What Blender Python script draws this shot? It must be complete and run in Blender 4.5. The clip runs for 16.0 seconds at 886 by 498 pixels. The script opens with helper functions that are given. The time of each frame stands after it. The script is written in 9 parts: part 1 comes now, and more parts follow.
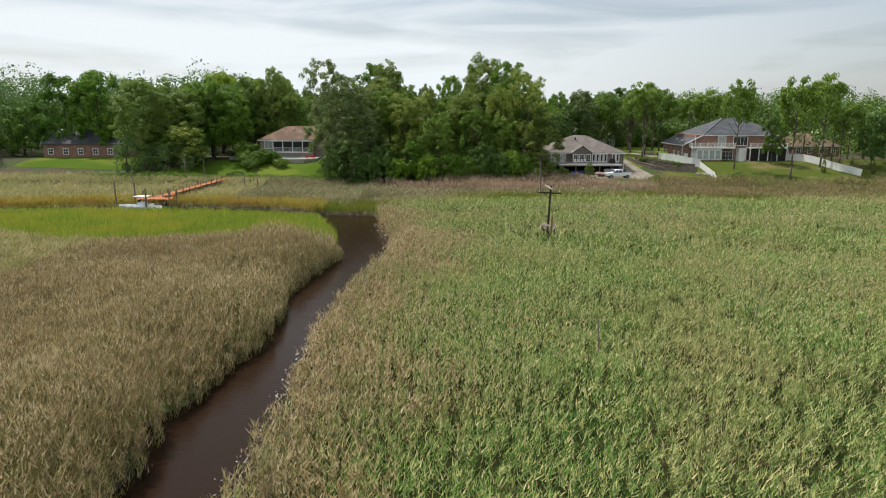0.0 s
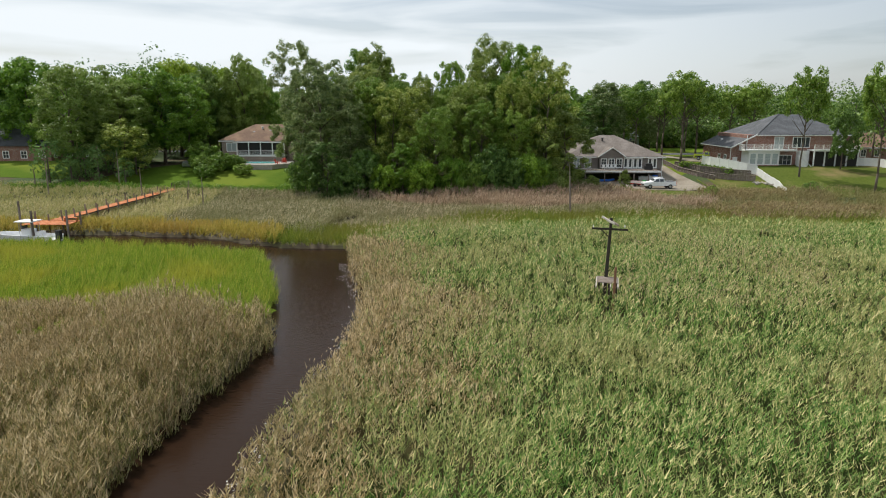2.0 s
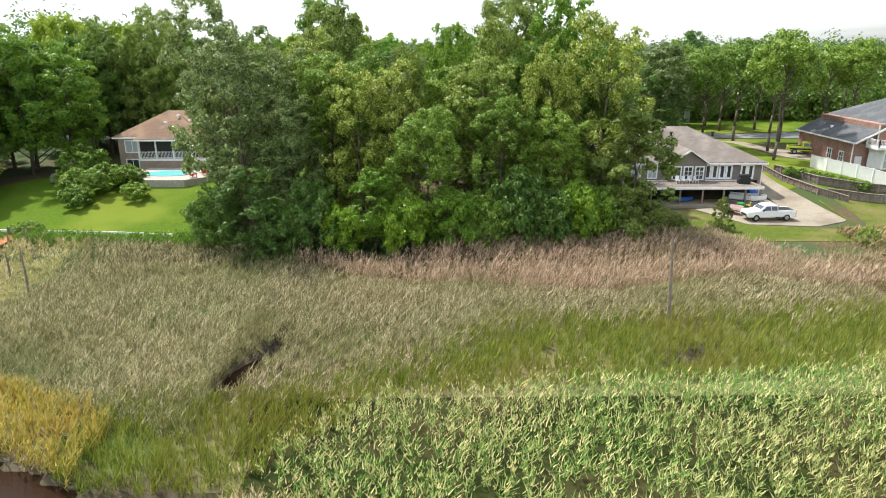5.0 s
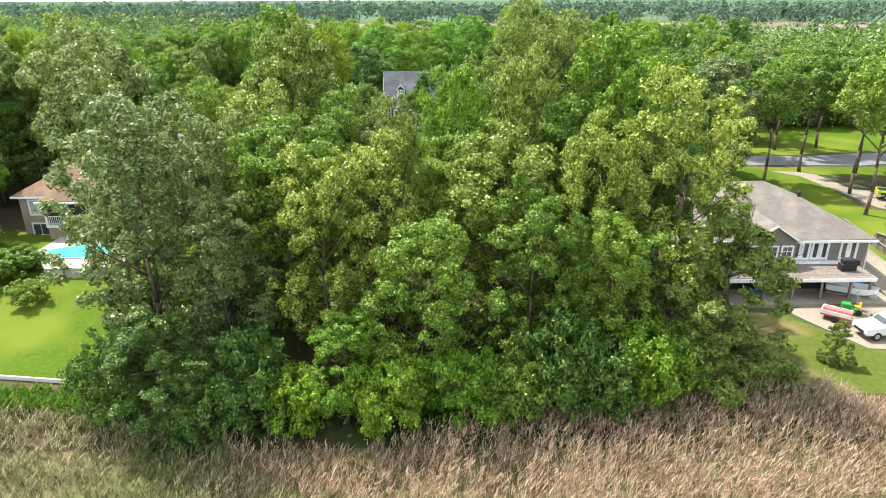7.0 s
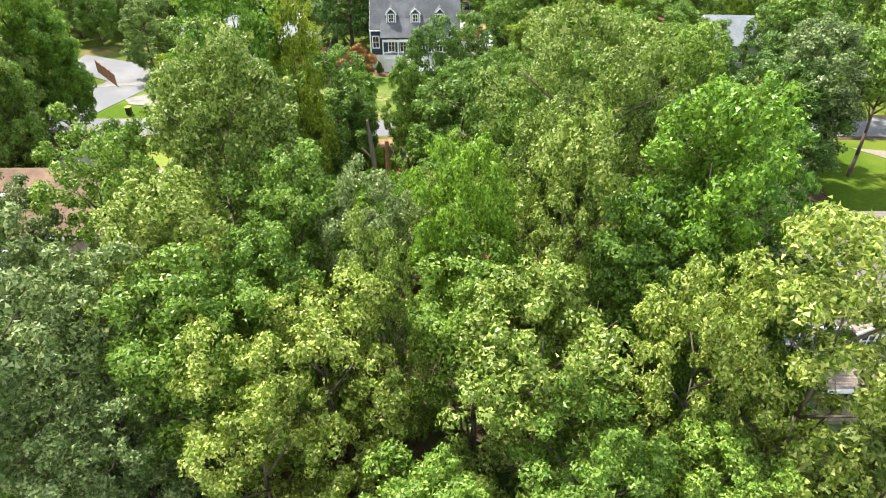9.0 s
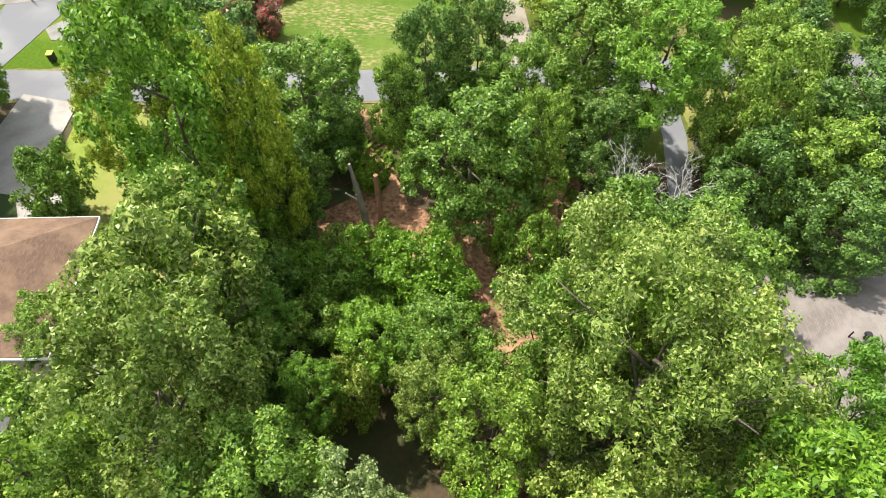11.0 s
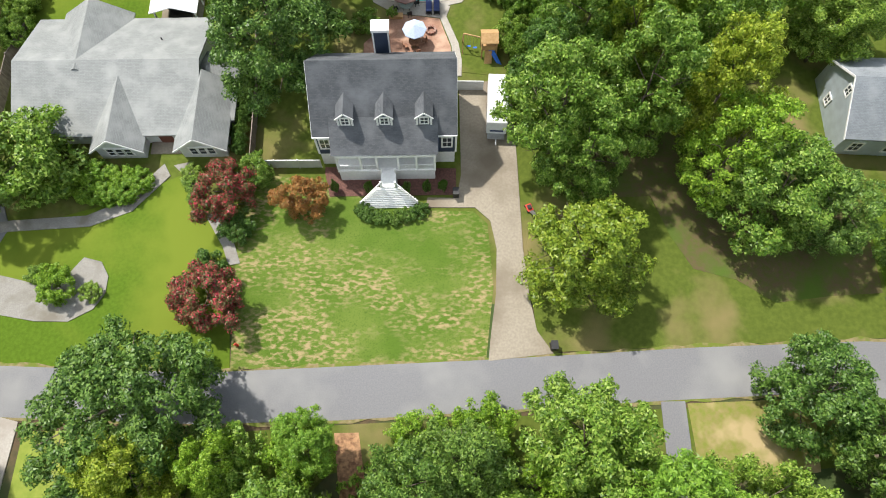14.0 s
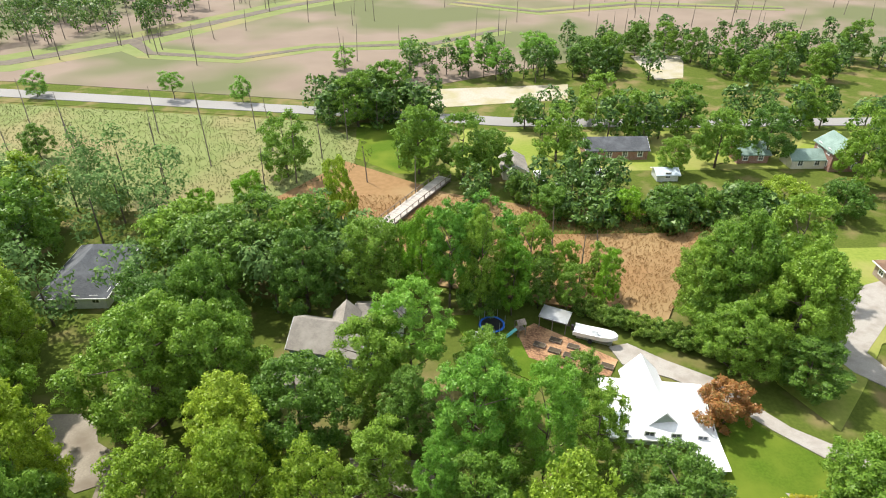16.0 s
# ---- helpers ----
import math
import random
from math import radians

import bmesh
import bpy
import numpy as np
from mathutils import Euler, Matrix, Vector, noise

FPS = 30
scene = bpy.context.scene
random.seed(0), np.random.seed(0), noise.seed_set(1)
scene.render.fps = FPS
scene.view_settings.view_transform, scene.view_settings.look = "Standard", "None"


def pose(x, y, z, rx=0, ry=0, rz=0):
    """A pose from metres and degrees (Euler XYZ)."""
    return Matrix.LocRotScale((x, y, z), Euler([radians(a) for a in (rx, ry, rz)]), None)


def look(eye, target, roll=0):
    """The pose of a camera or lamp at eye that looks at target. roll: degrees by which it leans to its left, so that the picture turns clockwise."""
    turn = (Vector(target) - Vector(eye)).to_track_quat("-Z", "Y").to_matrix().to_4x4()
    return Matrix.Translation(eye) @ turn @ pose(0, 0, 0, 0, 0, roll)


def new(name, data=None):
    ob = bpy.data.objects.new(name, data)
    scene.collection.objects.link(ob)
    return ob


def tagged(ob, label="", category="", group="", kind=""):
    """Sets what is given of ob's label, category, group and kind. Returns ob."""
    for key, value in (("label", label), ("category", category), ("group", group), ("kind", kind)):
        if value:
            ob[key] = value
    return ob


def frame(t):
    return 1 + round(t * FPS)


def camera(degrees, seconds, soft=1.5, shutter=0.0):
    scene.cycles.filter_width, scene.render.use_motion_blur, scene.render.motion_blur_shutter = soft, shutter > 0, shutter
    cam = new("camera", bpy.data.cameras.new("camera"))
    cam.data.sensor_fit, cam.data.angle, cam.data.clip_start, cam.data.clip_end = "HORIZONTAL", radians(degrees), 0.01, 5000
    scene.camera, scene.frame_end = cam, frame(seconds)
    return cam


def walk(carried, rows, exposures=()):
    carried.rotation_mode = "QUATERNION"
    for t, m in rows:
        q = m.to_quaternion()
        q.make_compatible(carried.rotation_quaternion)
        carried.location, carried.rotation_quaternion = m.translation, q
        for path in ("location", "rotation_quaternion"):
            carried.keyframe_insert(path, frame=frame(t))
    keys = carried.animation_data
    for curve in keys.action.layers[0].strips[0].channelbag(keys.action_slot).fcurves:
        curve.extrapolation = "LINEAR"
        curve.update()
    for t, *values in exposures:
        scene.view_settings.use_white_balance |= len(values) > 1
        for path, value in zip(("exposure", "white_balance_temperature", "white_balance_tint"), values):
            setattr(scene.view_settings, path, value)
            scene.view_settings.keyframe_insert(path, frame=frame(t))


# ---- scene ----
cam = camera(68.9, 16.0, soft=1.0)
PATH = [
    (0, (0.0, 0.0, 15.445), (0.0, 1.956, 15.03), 0.2),
    (0.5, (0.035, 7.008, 15.022), (0.036, 8.963, 14.602), 0.2),
    (1, (-0.038, 14.044, 14.844), (-0.037, 15.999, 14.423), 0.2),
    (1.5, (-0.071, 21.12, 14.863), (-0.069, 23.075, 14.443), 0.1),
    (2, (-0.038, 28.165, 14.872), (-0.035, 30.12, 14.451), 0.2),
    (2.5, (-0.074, 35.217, 14.958), (-0.069, 37.172, 14.534), 0.2),
    (3, (-0.121, 42.353, 15.352), (-0.113, 44.306, 14.924), 0.1),
    (3.5, (-0.135, 49.74, 16.444), (-0.12, 51.694, 16.015), 0.1),
    (6, (-0.323, 83.991, 24.788), (-0.305, 85.855, 24.064), -0.2),
    (6.5, (-0.376, 90.122, 26.719), (-0.354, 91.982, 25.987), 0.0),
    (7, (-0.387, 96.072, 28.793), (-0.361, 97.934, 28.062), -0.2),
    (7.5, (-0.459, 102.007, 30.902), (-0.429, 103.846, 30.117), -0.3),
    (8, (-0.448, 107.955, 32.956), (-0.414, 109.725, 32.025), 0.1),
    (8.5, (-0.417, 113.89, 34.969), (-0.386, 115.604, 33.939), -0.1),
    (9, (-0.344, 119.761, 36.968), (-0.314, 121.423, 35.857), 0.2),
    (9.5, (-0.343, 125.479, 39.017), (-0.315, 127.088, 37.83), 0.0),
    (12, (0.066, 158.604, 54.691), (0.081, 159.328, 52.827), -0.2),
    (12.5, (0.341, 165.98, 57.131), (0.352, 166.513, 55.203), -0.2),
    (13, (0.694, 173.394, 59.417), (0.703, 173.804, 57.459), 0.1),
    (13.5, (1.232, 180.667, 61.681), (1.241, 181.085, 59.726), 0.0),
    (14, (1.959, 187.941, 63.741), (1.975, 188.659, 61.875), 0.2),
    (14.5, (2.651, 195.265, 65.355), (2.677, 196.291, 63.638), 0.0),
    (15, (3.366, 202.801, 66.247), (3.4, 204.086, 64.715), -0.0),
    (15.5, (4.23, 210.37, 66.814), (4.272, 211.883, 65.506), -0.1),
    (16, (5.217, 218.031, 67.133), (5.268, 219.737, 66.091), 0.0),
]
EXPOSURES = [(0.0, -0.36), (3.5, -0.2), (6.0, 0.90), (6.5, 0.88), (7.5, 1.02), (8.5, 1.08), (9.5, 0.94), (12.0, 0.74), (13.4, 0.66), (14.0, 0.38), (14.6, 0.64), (15.0, 0.74), (15.5, 0.86), (16.0, 0.40)]
walk(cam, [(t, look(e, g, r)) for t, e, g, r in PATH], EXPOSURES)

# ---------------- sky and sun ----------------
SUN_EL, SUN_AZ = 58.0, math.atan2(-0.72, 0.69)      # sun stands ahead of the flight, to its left
world = bpy.data.worlds.new("sky")
scene.world = world
world.use_nodes = True
nt = world.node_tree
bg = nt.nodes["Background"]
sky = nt.nodes.new("ShaderNodeTexSky")
sky.sky_type, sky.sun_disc = "NISHITA", False
sky.sun_elevation, sky.sun_rotation = radians(SUN_EL), SUN_AZ
sky.dust_density, sky.air_density = 2.0, 1.0
tc = nt.nodes.new("ShaderNodeTexCoord")
mp = nt.nodes.new("ShaderNodeMapping")
mp.inputs["Scale"].default_value = (1.0, 1.0, 8.0)
mp.inputs["Location"].default_value = (0.9, 0.3, 0.0)
cl = nt.nodes.new("ShaderNodeTexNoise")
cl.inputs["Scale"].default_value, cl.inputs["Detail"].default_value, cl.inputs["Distortion"].default_value = 2.6, 9.0, 0.5
ramp = nt.nodes.new("ShaderNodeValToRGB")
ramp.color_ramp.elements[0].position, ramp.color_ramp.elements[1].position = 0.34, 0.56
ramp.color_ramp.elements[0].color, ramp.color_ramp.elements[1].color = (0.40, 0.40, 0.40, 1), (1, 1, 1, 1)
cmix = nt.nodes.new("ShaderNodeMix")
cmix.data_type = "RGBA"
cmix.inputs[7].default_value = (9.0, 9.6, 10.0, 1)
nt.links.new(tc.outputs["Generated"], mp.inputs["Vector"])
nt.links.new(mp.outputs["Vector"], cl.inputs["Vector"])
nt.links.new(cl.outputs["Fac"], ramp.inputs["Fac"])
side = nt.nodes.new("ShaderNodeSeparateXYZ")
thin = nt.nodes.new("ShaderNodeMapRange")       # the veil of cloud thins towards +x, fitted to the camera's view
thin.inputs["From Min"].default_value, thin.inputs["From Max"].default_value = 0.0, 0.55
thin.inputs["To Min"].default_value, thin.inputs["To Max"].default_value = 1.0, 0.42
veil = nt.nodes.new("ShaderNodeMath")
veil.operation = "MULTIPLY"
nt.links.new(tc.outputs["Generated"], side.inputs[0])
nt.links.new(side.outputs["X"], thin.inputs["Value"])
nt.links.new(ramp.outputs["Color"], veil.inputs[0])
nt.links.new(thin.outputs["Result"], veil.inputs[1])
nt.links.new(veil.outputs[0], cmix.inputs[0])
nt.links.new(sky.outputs["Color"], cmix.inputs[6])
nt.links.new(cmix.outputs[2], bg.inputs["Color"])
bg.inputs["Strength"].default_value = 0.126

sun = new("sun", bpy.data.lights.new("sun", "SUN"))
sun.data.energy, sun.data.angle, sun.data.color = 5.0, radians(1.5), (1.0, 0.95, 0.86)
SUN_DIR = Vector((-0.72 * math.cos(radians(SUN_EL)), 0.69 * math.cos(radians(SUN_EL)), math.sin(radians(SUN_EL))))
sun.matrix_world = look(SUN_DIR * 400, (0, 0, 0))


# ---------------- materials ----------------
def nodes_of(name):
    m = bpy.data.materials.new(name)
    m.use_nodes = True
    return m, m.node_tree, m.node_tree.nodes["Principled BSDF"]


def mixer(t, a, b, fac, blend="MIX"):
    """A colour mix; a, b: colours or sockets, fac: number or socket."""
    n = t.nodes.new("ShaderNodeMix")
    n.data_type, n.blend_type = "RGBA", blend
    for i, v in ((0, fac), (6, a), (7, b)):
        if isinstance(v, bpy.types.NodeSocket):
            t.links.new(v, n.inputs[i])
        else:
            n.inputs[i].default_value = v if i == 0 else (*v, 1)
    return n.outputs[2]


def noise_fac(t, scale, detail=4.0, lo=0.35, hi=0.65, coord="Object", stretch=(1, 1, 1)):
    c = t.nodes.new("ShaderNodeTexCoord")
    m = t.nodes.new("ShaderNodeMapping")
    m.inputs["Scale"].default_value = stretch
    n = t.nodes.new("ShaderNodeTexNoise")
    n.inputs["Scale"].default_value, n.inputs["Detail"].default_value = scale, detail
    r = t.nodes.new("ShaderNodeMapRange")
    r.inputs["From Min"].default_value, r.inputs["From Max"].default_value = lo, hi
    t.links.new(c.outputs[coord], m.inputs["Vector"])
    t.links.new(m.outputs["Vector"], n.inputs["Vector"])
    t.links.new(n.outputs["Fac"], r.inputs["Value"])
    return r.outputs["Result"]


def surface(name, a, b, scale=2.0, rough=0.8, c=None, cscale=0.3, cfac=(0.45, 0.7), bump=0.2, bscale=None, metal=0.0, spec=0.3, stretch=(1, 1, 1), vary=0.0):
    """A worn surface: fine grain between a and b, larger stains towards c, bump, and a shift from piece to piece."""
    m, t, p = nodes_of(name)
    col = mixer(t, a, b, noise_fac(t, scale, 5, stretch=stretch))
    if c:
        col = mixer(t, col, c, noise_fac(t, cscale, 3, *cfac))
    if vary:
        info = t.nodes.new("ShaderNodeObjectInfo")
        hsv = t.nodes.new("ShaderNodeHueSaturation")
        mr = t.nodes.new("ShaderNodeMapRange")
        mr.inputs["To Min"].default_value, mr.inputs["To Max"].default_value = 1 - vary, 1 + vary
        t.links.new(info.outputs["Random"], mr.inputs["Value"])
        t.links.new(mr.outputs["Result"], hsv.inputs["Value"])
        t.links.new(col, hsv.inputs["Color"])
        col = hsv.outputs["Color"]
    t.links.new(col, p.inputs["Base Color"])
    p.inputs["Roughness"].default_value, p.inputs["Metallic"].default_value = rough, metal
    p.inputs["Specular IOR Level"].default_value = spec
    if bump:
        bn = t.nodes.new("ShaderNodeBump")
        bn.inputs["Strength"].default_value, bn.inputs["Distance"].default_value = bump, 0.05
        t.links.new(noise_fac(t, bscale or scale * 3, 4, 0, 1), bn.inputs["Height"])
        t.links.new(bn.outputs["Normal"], p.inputs["Normal"])
    return m


def leafy(name, a, b, c, translucent=0.36, rough=0.42, vary=0.17, big=0.0, bigc=(0.3, 0.25, 0.1), bigscale=0.12, lo=0.45, hi=0.62, gloss=0.34):
    """Foliage: leaf to leaf between a, b and c, plant to plant lighter or darker, patches towards bigc."""
    m, t, p = nodes_of(name)
    geo = t.nodes.new("ShaderNodeNewGeometry")
    rp = t.nodes.new("ShaderNodeValToRGB")
    rp.color_ramp.elements[0].color, rp.color_ramp.elements[1].color = (*a, 1), (*c, 1)
    e = rp.color_ramp.elements.new(0.5)
    e.color = (*b, 1)
    t.links.new(geo.outputs["Random Per Island"], rp.inputs["Fac"])
    col = rp.outputs["Color"]
    if big:
        f = noise_fac(t, bigscale, 4, lo, hi)
        sc = t.nodes.new("ShaderNodeMath")
        sc.operation = "MULTIPLY"
        sc.inputs[1].default_value = big
        t.links.new(f, sc.inputs[0])
        col = mixer(t, col, bigc, sc.outputs[0])
    info = t.nodes.new("ShaderNodeObjectInfo")
    hsv = t.nodes.new("ShaderNodeHueSaturation")
    mr = t.nodes.new("ShaderNodeMapRange")
    mr.inputs["To Min"].default_value, mr.inputs["To Max"].default_value = 1 - vary, 1 + vary
    mh = t.nodes.new("ShaderNodeMapRange")
    mh.inputs["To Min"].default_value, mh.inputs["To Max"].default_value = 0.509, 0.490
    t.links.new(info.outputs["Random"], mr.inputs["Value"])
    t.links.new(info.outputs["Random"], mh.inputs["Value"])
    t.links.new(mr.outputs["Result"], hsv.inputs["Value"])
    t.links.new(mh.outputs["Result"], hsv.inputs["Hue"])
    t.links.new(col, hsv.inputs["Color"])
    t.links.new(hsv.outputs["Color"], p.inputs["Base Color"])
    p.inputs["Roughness"].default_value, p.inputs["Specular IOR Level"].default_value = rough, gloss
    tr = t.nodes.new("ShaderNodeBsdfTranslucent")
    t.links.new(hsv.outputs["Color"], tr.inputs["Color"])
    mx = t.nodes.new("ShaderNodeMixShader")
    mx.inputs["Fac"].default_value = translucent
    t.links.new(p.outputs["BSDF"], mx.inputs[1])
    t.links.new(tr.outputs["BSDF"], mx.inputs[2])
    t.links.new(mx.outputs["Shader"], t.nodes["Material Output"].inputs["Surface"])
    return m


def plain(name, a, rough=0.5, metal=0.0, spec=0.4):
    k = 0.86
    return surface(name, a, tuple(v * k for v in a), 6.0, rough, bump=0.03, metal=metal, spec=spec)


M_EARTH = surface("marsh_mud", (0.06, 0.045, 0.03), (0.10, 0.08, 0.05), 1.5, 0.9, (0.05, 0.05, 0.02), 0.2, bump=0.5)
M_MARSH = surface("marsh_turf", (0.13, 0.12, 0.05), (0.20, 0.165, 0.085), 1.2, 0.95, (0.10, 0.13, 0.04), 0.08, (0.44, 0.6), bump=0.8)
M_FLOOR = surface("forest_floor", (0.10, 0.065, 0.038), (0.065, 0.05, 0.028), 2.5, 0.95, (0.045, 0.07, 0.02), 0.12, (0.42, 0.56), bump=0.6)
M_MULCH = surface("pine_straw_mulch", (0.36, 0.205, 0.11), (0.14, 0.072, 0.042), 3.2, 0.95, (0.46, 0.285, 0.155), 0.22, (0.50, 0.70), bump=1.0)
M_LAWN = surface("mown_lawn", (0.082, 0.138, 0.014), (0.064, 0.112, 0.011), 3.0, 0.95, (0.130, 0.170, 0.022), 0.09, (0.46, 0.62), bump=0.5, bscale=14, spec=0.05)
# Olive rough turf; part of its darkness is shade put into the colour.
M_LAWN_OLIVE = surface("shaded_rough_lawn", (0.092, 0.120, 0.022), (0.070, 0.095, 0.017), 2.0, 0.95, (0.18, 0.15, 0.065), 0.16, (0.49, 0.68), bump=0.5, bscale=10, spec=0.05)
M_LAWN_PALE = surface("sun_bleached_lawn", (0.21, 0.25, 0.05), (0.165, 0.215, 0.038), 1.5, 0.95, (0.29, 0.27, 0.10), 0.07, (0.44, 0.66), bump=0.4, bscale=8, spec=0.05)
M_VERGE = surface("straw_coloured_verge", (0.17, 0.19, 0.04), (0.22, 0.19, 0.075), 1.8, 0.95, (0.36, 0.28, 0.15), 0.35, (0.46, 0.62), bump=0.5, bscale=10, spec=0.05)
# Brown litter, darkened further: tree shade is put into the colour.
M_LITTER = surface("shaded_leaf_litter", (0.085, 0.095, 0.028), (0.105, 0.08, 0.045), 2.2, 0.95, (0.07, 0.115, 0.02), 0.2, (0.46, 0.62), bump=0.8, spec=0.05)
M_ASPHALT = surface("grey_asphalt", (0.18, 0.18, 0.19), (0.15, 0.15, 0.16), 8.0, 0.9, (0.22, 0.22, 0.22), 0.2, bump=0.15)
M_CONCRETE = surface("worn_concrete", (0.285, 0.25, 0.20), (0.235, 0.205, 0.16), 4.0, 0.85, (0.17, 0.14, 0.105), 0.22, (0.46, 0.68), bump=0.1)
M_GRAVEL = surface("pale_gravel", (0.27, 0.26, 0.24), (0.21, 0.20, 0.185), 9.0, 0.95, (0.17, 0.155, 0.13), 0.5, (0.48, 0.68), bump=0.5)
M_PAVER = surface("pale_pool_deck", (0.36, 0.335, 0.30), (0.31, 0.285, 0.26), 5.0, 0.8, (0.26, 0.23, 0.20), 0.5, bump=0.1)
M_TERRA = surface("brick_patio", (0.30, 0.17, 0.12), (0.24, 0.13, 0.09), 5.0, 0.85, (0.45, 0.30, 0.22), 0.6, bump=0.15)
M_SAND = surface("pale_sand", (0.40, 0.36, 0.29), (0.33, 0.30, 0.24), 2.0, 0.95, (0.30, 0.27, 0.14), 0.15, bump=0.3)
M_BARK = surface("grey_bark", (0.16, 0.13, 0.10), (0.09, 0.07, 0.055), 6.0, 0.95, bump=0.8, stretch=(1, 1, 0.2))
M_BARK_PALE = surface("bleached_dead_wood", (0.60, 0.57, 0.52), (0.42, 0.39, 0.35), 6.0, 0.9, bump=0.6, stretch=(1, 1, 0.2))
M_WOOD_GREY = surface("weathered_wood", (0.24, 0.20, 0.17), (0.15, 0.12, 0.10), 5.0, 0.9, bump=0.4, stretch=(1, 1, 0.3), vary=0.2)
M_CEDAR_DARK = surface("dead_cedar_wood", (0.30, 0.15, 0.09), (0.20, 0.10, 0.065), 5.0, 0.9, bump=0.5, stretch=(1, 1, 0.25))
M_POLE = surface("tarred_pole_wood", (0.055, 0.045, 0.035), (0.035, 0.03, 0.025), 5.0, 0.9, bump=0.4, stretch=(1, 1, 0.3))
M_WOOD_PALE = surface("sun_bleached_planks", (0.46, 0.42, 0.38), (0.36, 0.33, 0.29), 4.0, 0.9, bump=0.3, vary=0.15)
M_WOOD_ORANGE = surface("orange_stained_deck", (0.52, 0.19, 0.07), (0.42, 0.14, 0.05), 5.0, 0.75, bump=0.3, vary=0.15)
M_WHITE = surface("white_paint", (0.80, 0.80, 0.79), (0.74, 0.74, 0.73), 4.0, 0.5, (0.66, 0.66, 0.64), 0.6, (0.55, 0.8), bump=0.05)
M_METAL_WHITE = surface("white_metal", (0.78, 0.79, 0.80), (0.73, 0.74, 0.75), 3.0, 0.35, bump=0.02, spec=0.5)
M_GLASS = plain("dark_window_glass", (0.05, 0.06, 0.07), 0.06, spec=0.9)
M_GLASS_PALE = plain("curtained_window_glass", (0.42, 0.47, 0.47), 0.1, spec=0.8)
M_BLACK = plain("black_plastic", (0.02, 0.02, 0.022), 0.5)
M_RUBBER = plain("tyre_rubber", (0.025, 0.025, 0.025), 0.85)
M_DARK = plain("dark_interior", (0.03, 0.028, 0.026), 0.9)
M_STEEL = plain("galvanised_steel", (0.45, 0.46, 0.47), 0.35, 0.8)


# Ground between the reeds: the stems' shade is put into this dark colour.
M_REEDFLOOR = surface("painted_reed_shade", (0.020, 0.034, 0.010), (0.040, 0.046, 0.017), 1.4, 0.95, (0.065, 0.055, 0.026), 0.12, (0.48, 0.66), bump=0.8, spec=0.0)
M_GRASSFLOOR = surface("cordgrass_turf", (0.09, 0.155, 0.02), (0.13, 0.19, 0.025), 1.4, 0.95, (0.19, 0.20, 0.04), 0.12, (0.46, 0.64), bump=0.8, spec=0.0)
# Far ground in pale blue-green: distance haze is put into its colour.
M_FARGROUND = surface("haze_tinted_far_ground", (0.085, 0.135, 0.085), (0.11, 0.165, 0.105), 0.03, 0.95, (0.07, 0.115, 0.08), 0.006, bump=0.0, spec=0.0)


def patchy_lawn():
    """Green turf with streaks of dry straw gathered in loose drifts."""
    m, t, p = nodes_of("patchy_lawn")
    turf = mixer(t, (0.075, 0.128, 0.018), (0.110, 0.155, 0.03), noise_fac(t, 0.22, 4, 0.4, 0.62))
    turf = mixer(t, turf, (0.055, 0.10, 0.015), noise_fac(t, 6.0, 4, 0.5, 0.8))
    fine = noise_fac(t, 2.2, 6, 0.46, 0.66, stretch=(0.8, 1.5, 1))
    drift = noise_fac(t, 0.17, 3, 0.44, 0.58, stretch=(0.7, 1.3, 1))
    mul = t.nodes.new("ShaderNodeMath")
    mul.operation = "MULTIPLY"
    t.links.new(fine, mul.inputs[0])
    t.links.new(drift, mul.inputs[1])
    col = mixer(t, turf, (0.29, 0.23, 0.12), mul.outputs[0])
    t.links.new(col, p.inputs["Base Color"])
    p.inputs["Roughness"].default_value, p.inputs["Specular IOR Level"].default_value = 0.95, 0.05
    bn = t.nodes.new("ShaderNodeBump")
    bn.inputs["Strength"].default_value, bn.inputs["Distance"].default_value = 0.5, 0.05
    t.links.new(noise_fac(t, 14, 4, 0, 1), bn.inputs["Height"])
    t.links.new(bn.outputs["Normal"], p.inputs["Normal"])
    return m


M_LAWN_DRY = patchy_lawn()


def shingle(name, a, b, c):
    """Asphalt shingles: courses and tab-to-tab difference."""
    m, t, p = nodes_of(name)
    co = t.nodes.new("ShaderNodeTexCoord")
    br = t.nodes.new("ShaderNodeTexBrick")
    br.inputs["Scale"].default_value = 1.0
    br.inputs["Brick Width"].default_value, br.inputs["Row Height"].default_value = 0.32, 0.15
    br.inputs["Mortar Size"].default_value, br.inputs["Mortar Smooth"].default_value = 0.012, 0.6
    br.inputs["Color1"].default_value, br.inputs["Color2"].default_value = (*a, 1), (*b, 1)
    br.inputs["Mortar"].default_value = (*[v * 0.6 for v in a], 1)
    t.links.new(co.outputs["UV"], br.inputs["Vector"])
    col = mixer(t, br.outputs["Color"], c, noise_fac(t, 0.5, 5, 0.45, 0.75))
    t.links.new(col, p.inputs["Base Color"])
    p.inputs["Roughness"].default_value = 0.88
    bn = t.nodes.new("ShaderNodeBump")
    bn.inputs["Strength"].default_value, bn.inputs["Distance"].default_value = 0.4, 0.03
    t.links.new(br.outputs["Fac"], bn.inputs["Height"])
    bn.invert = True
    t.links.new(bn.outputs["Normal"], p.inputs["Normal"])
    return m


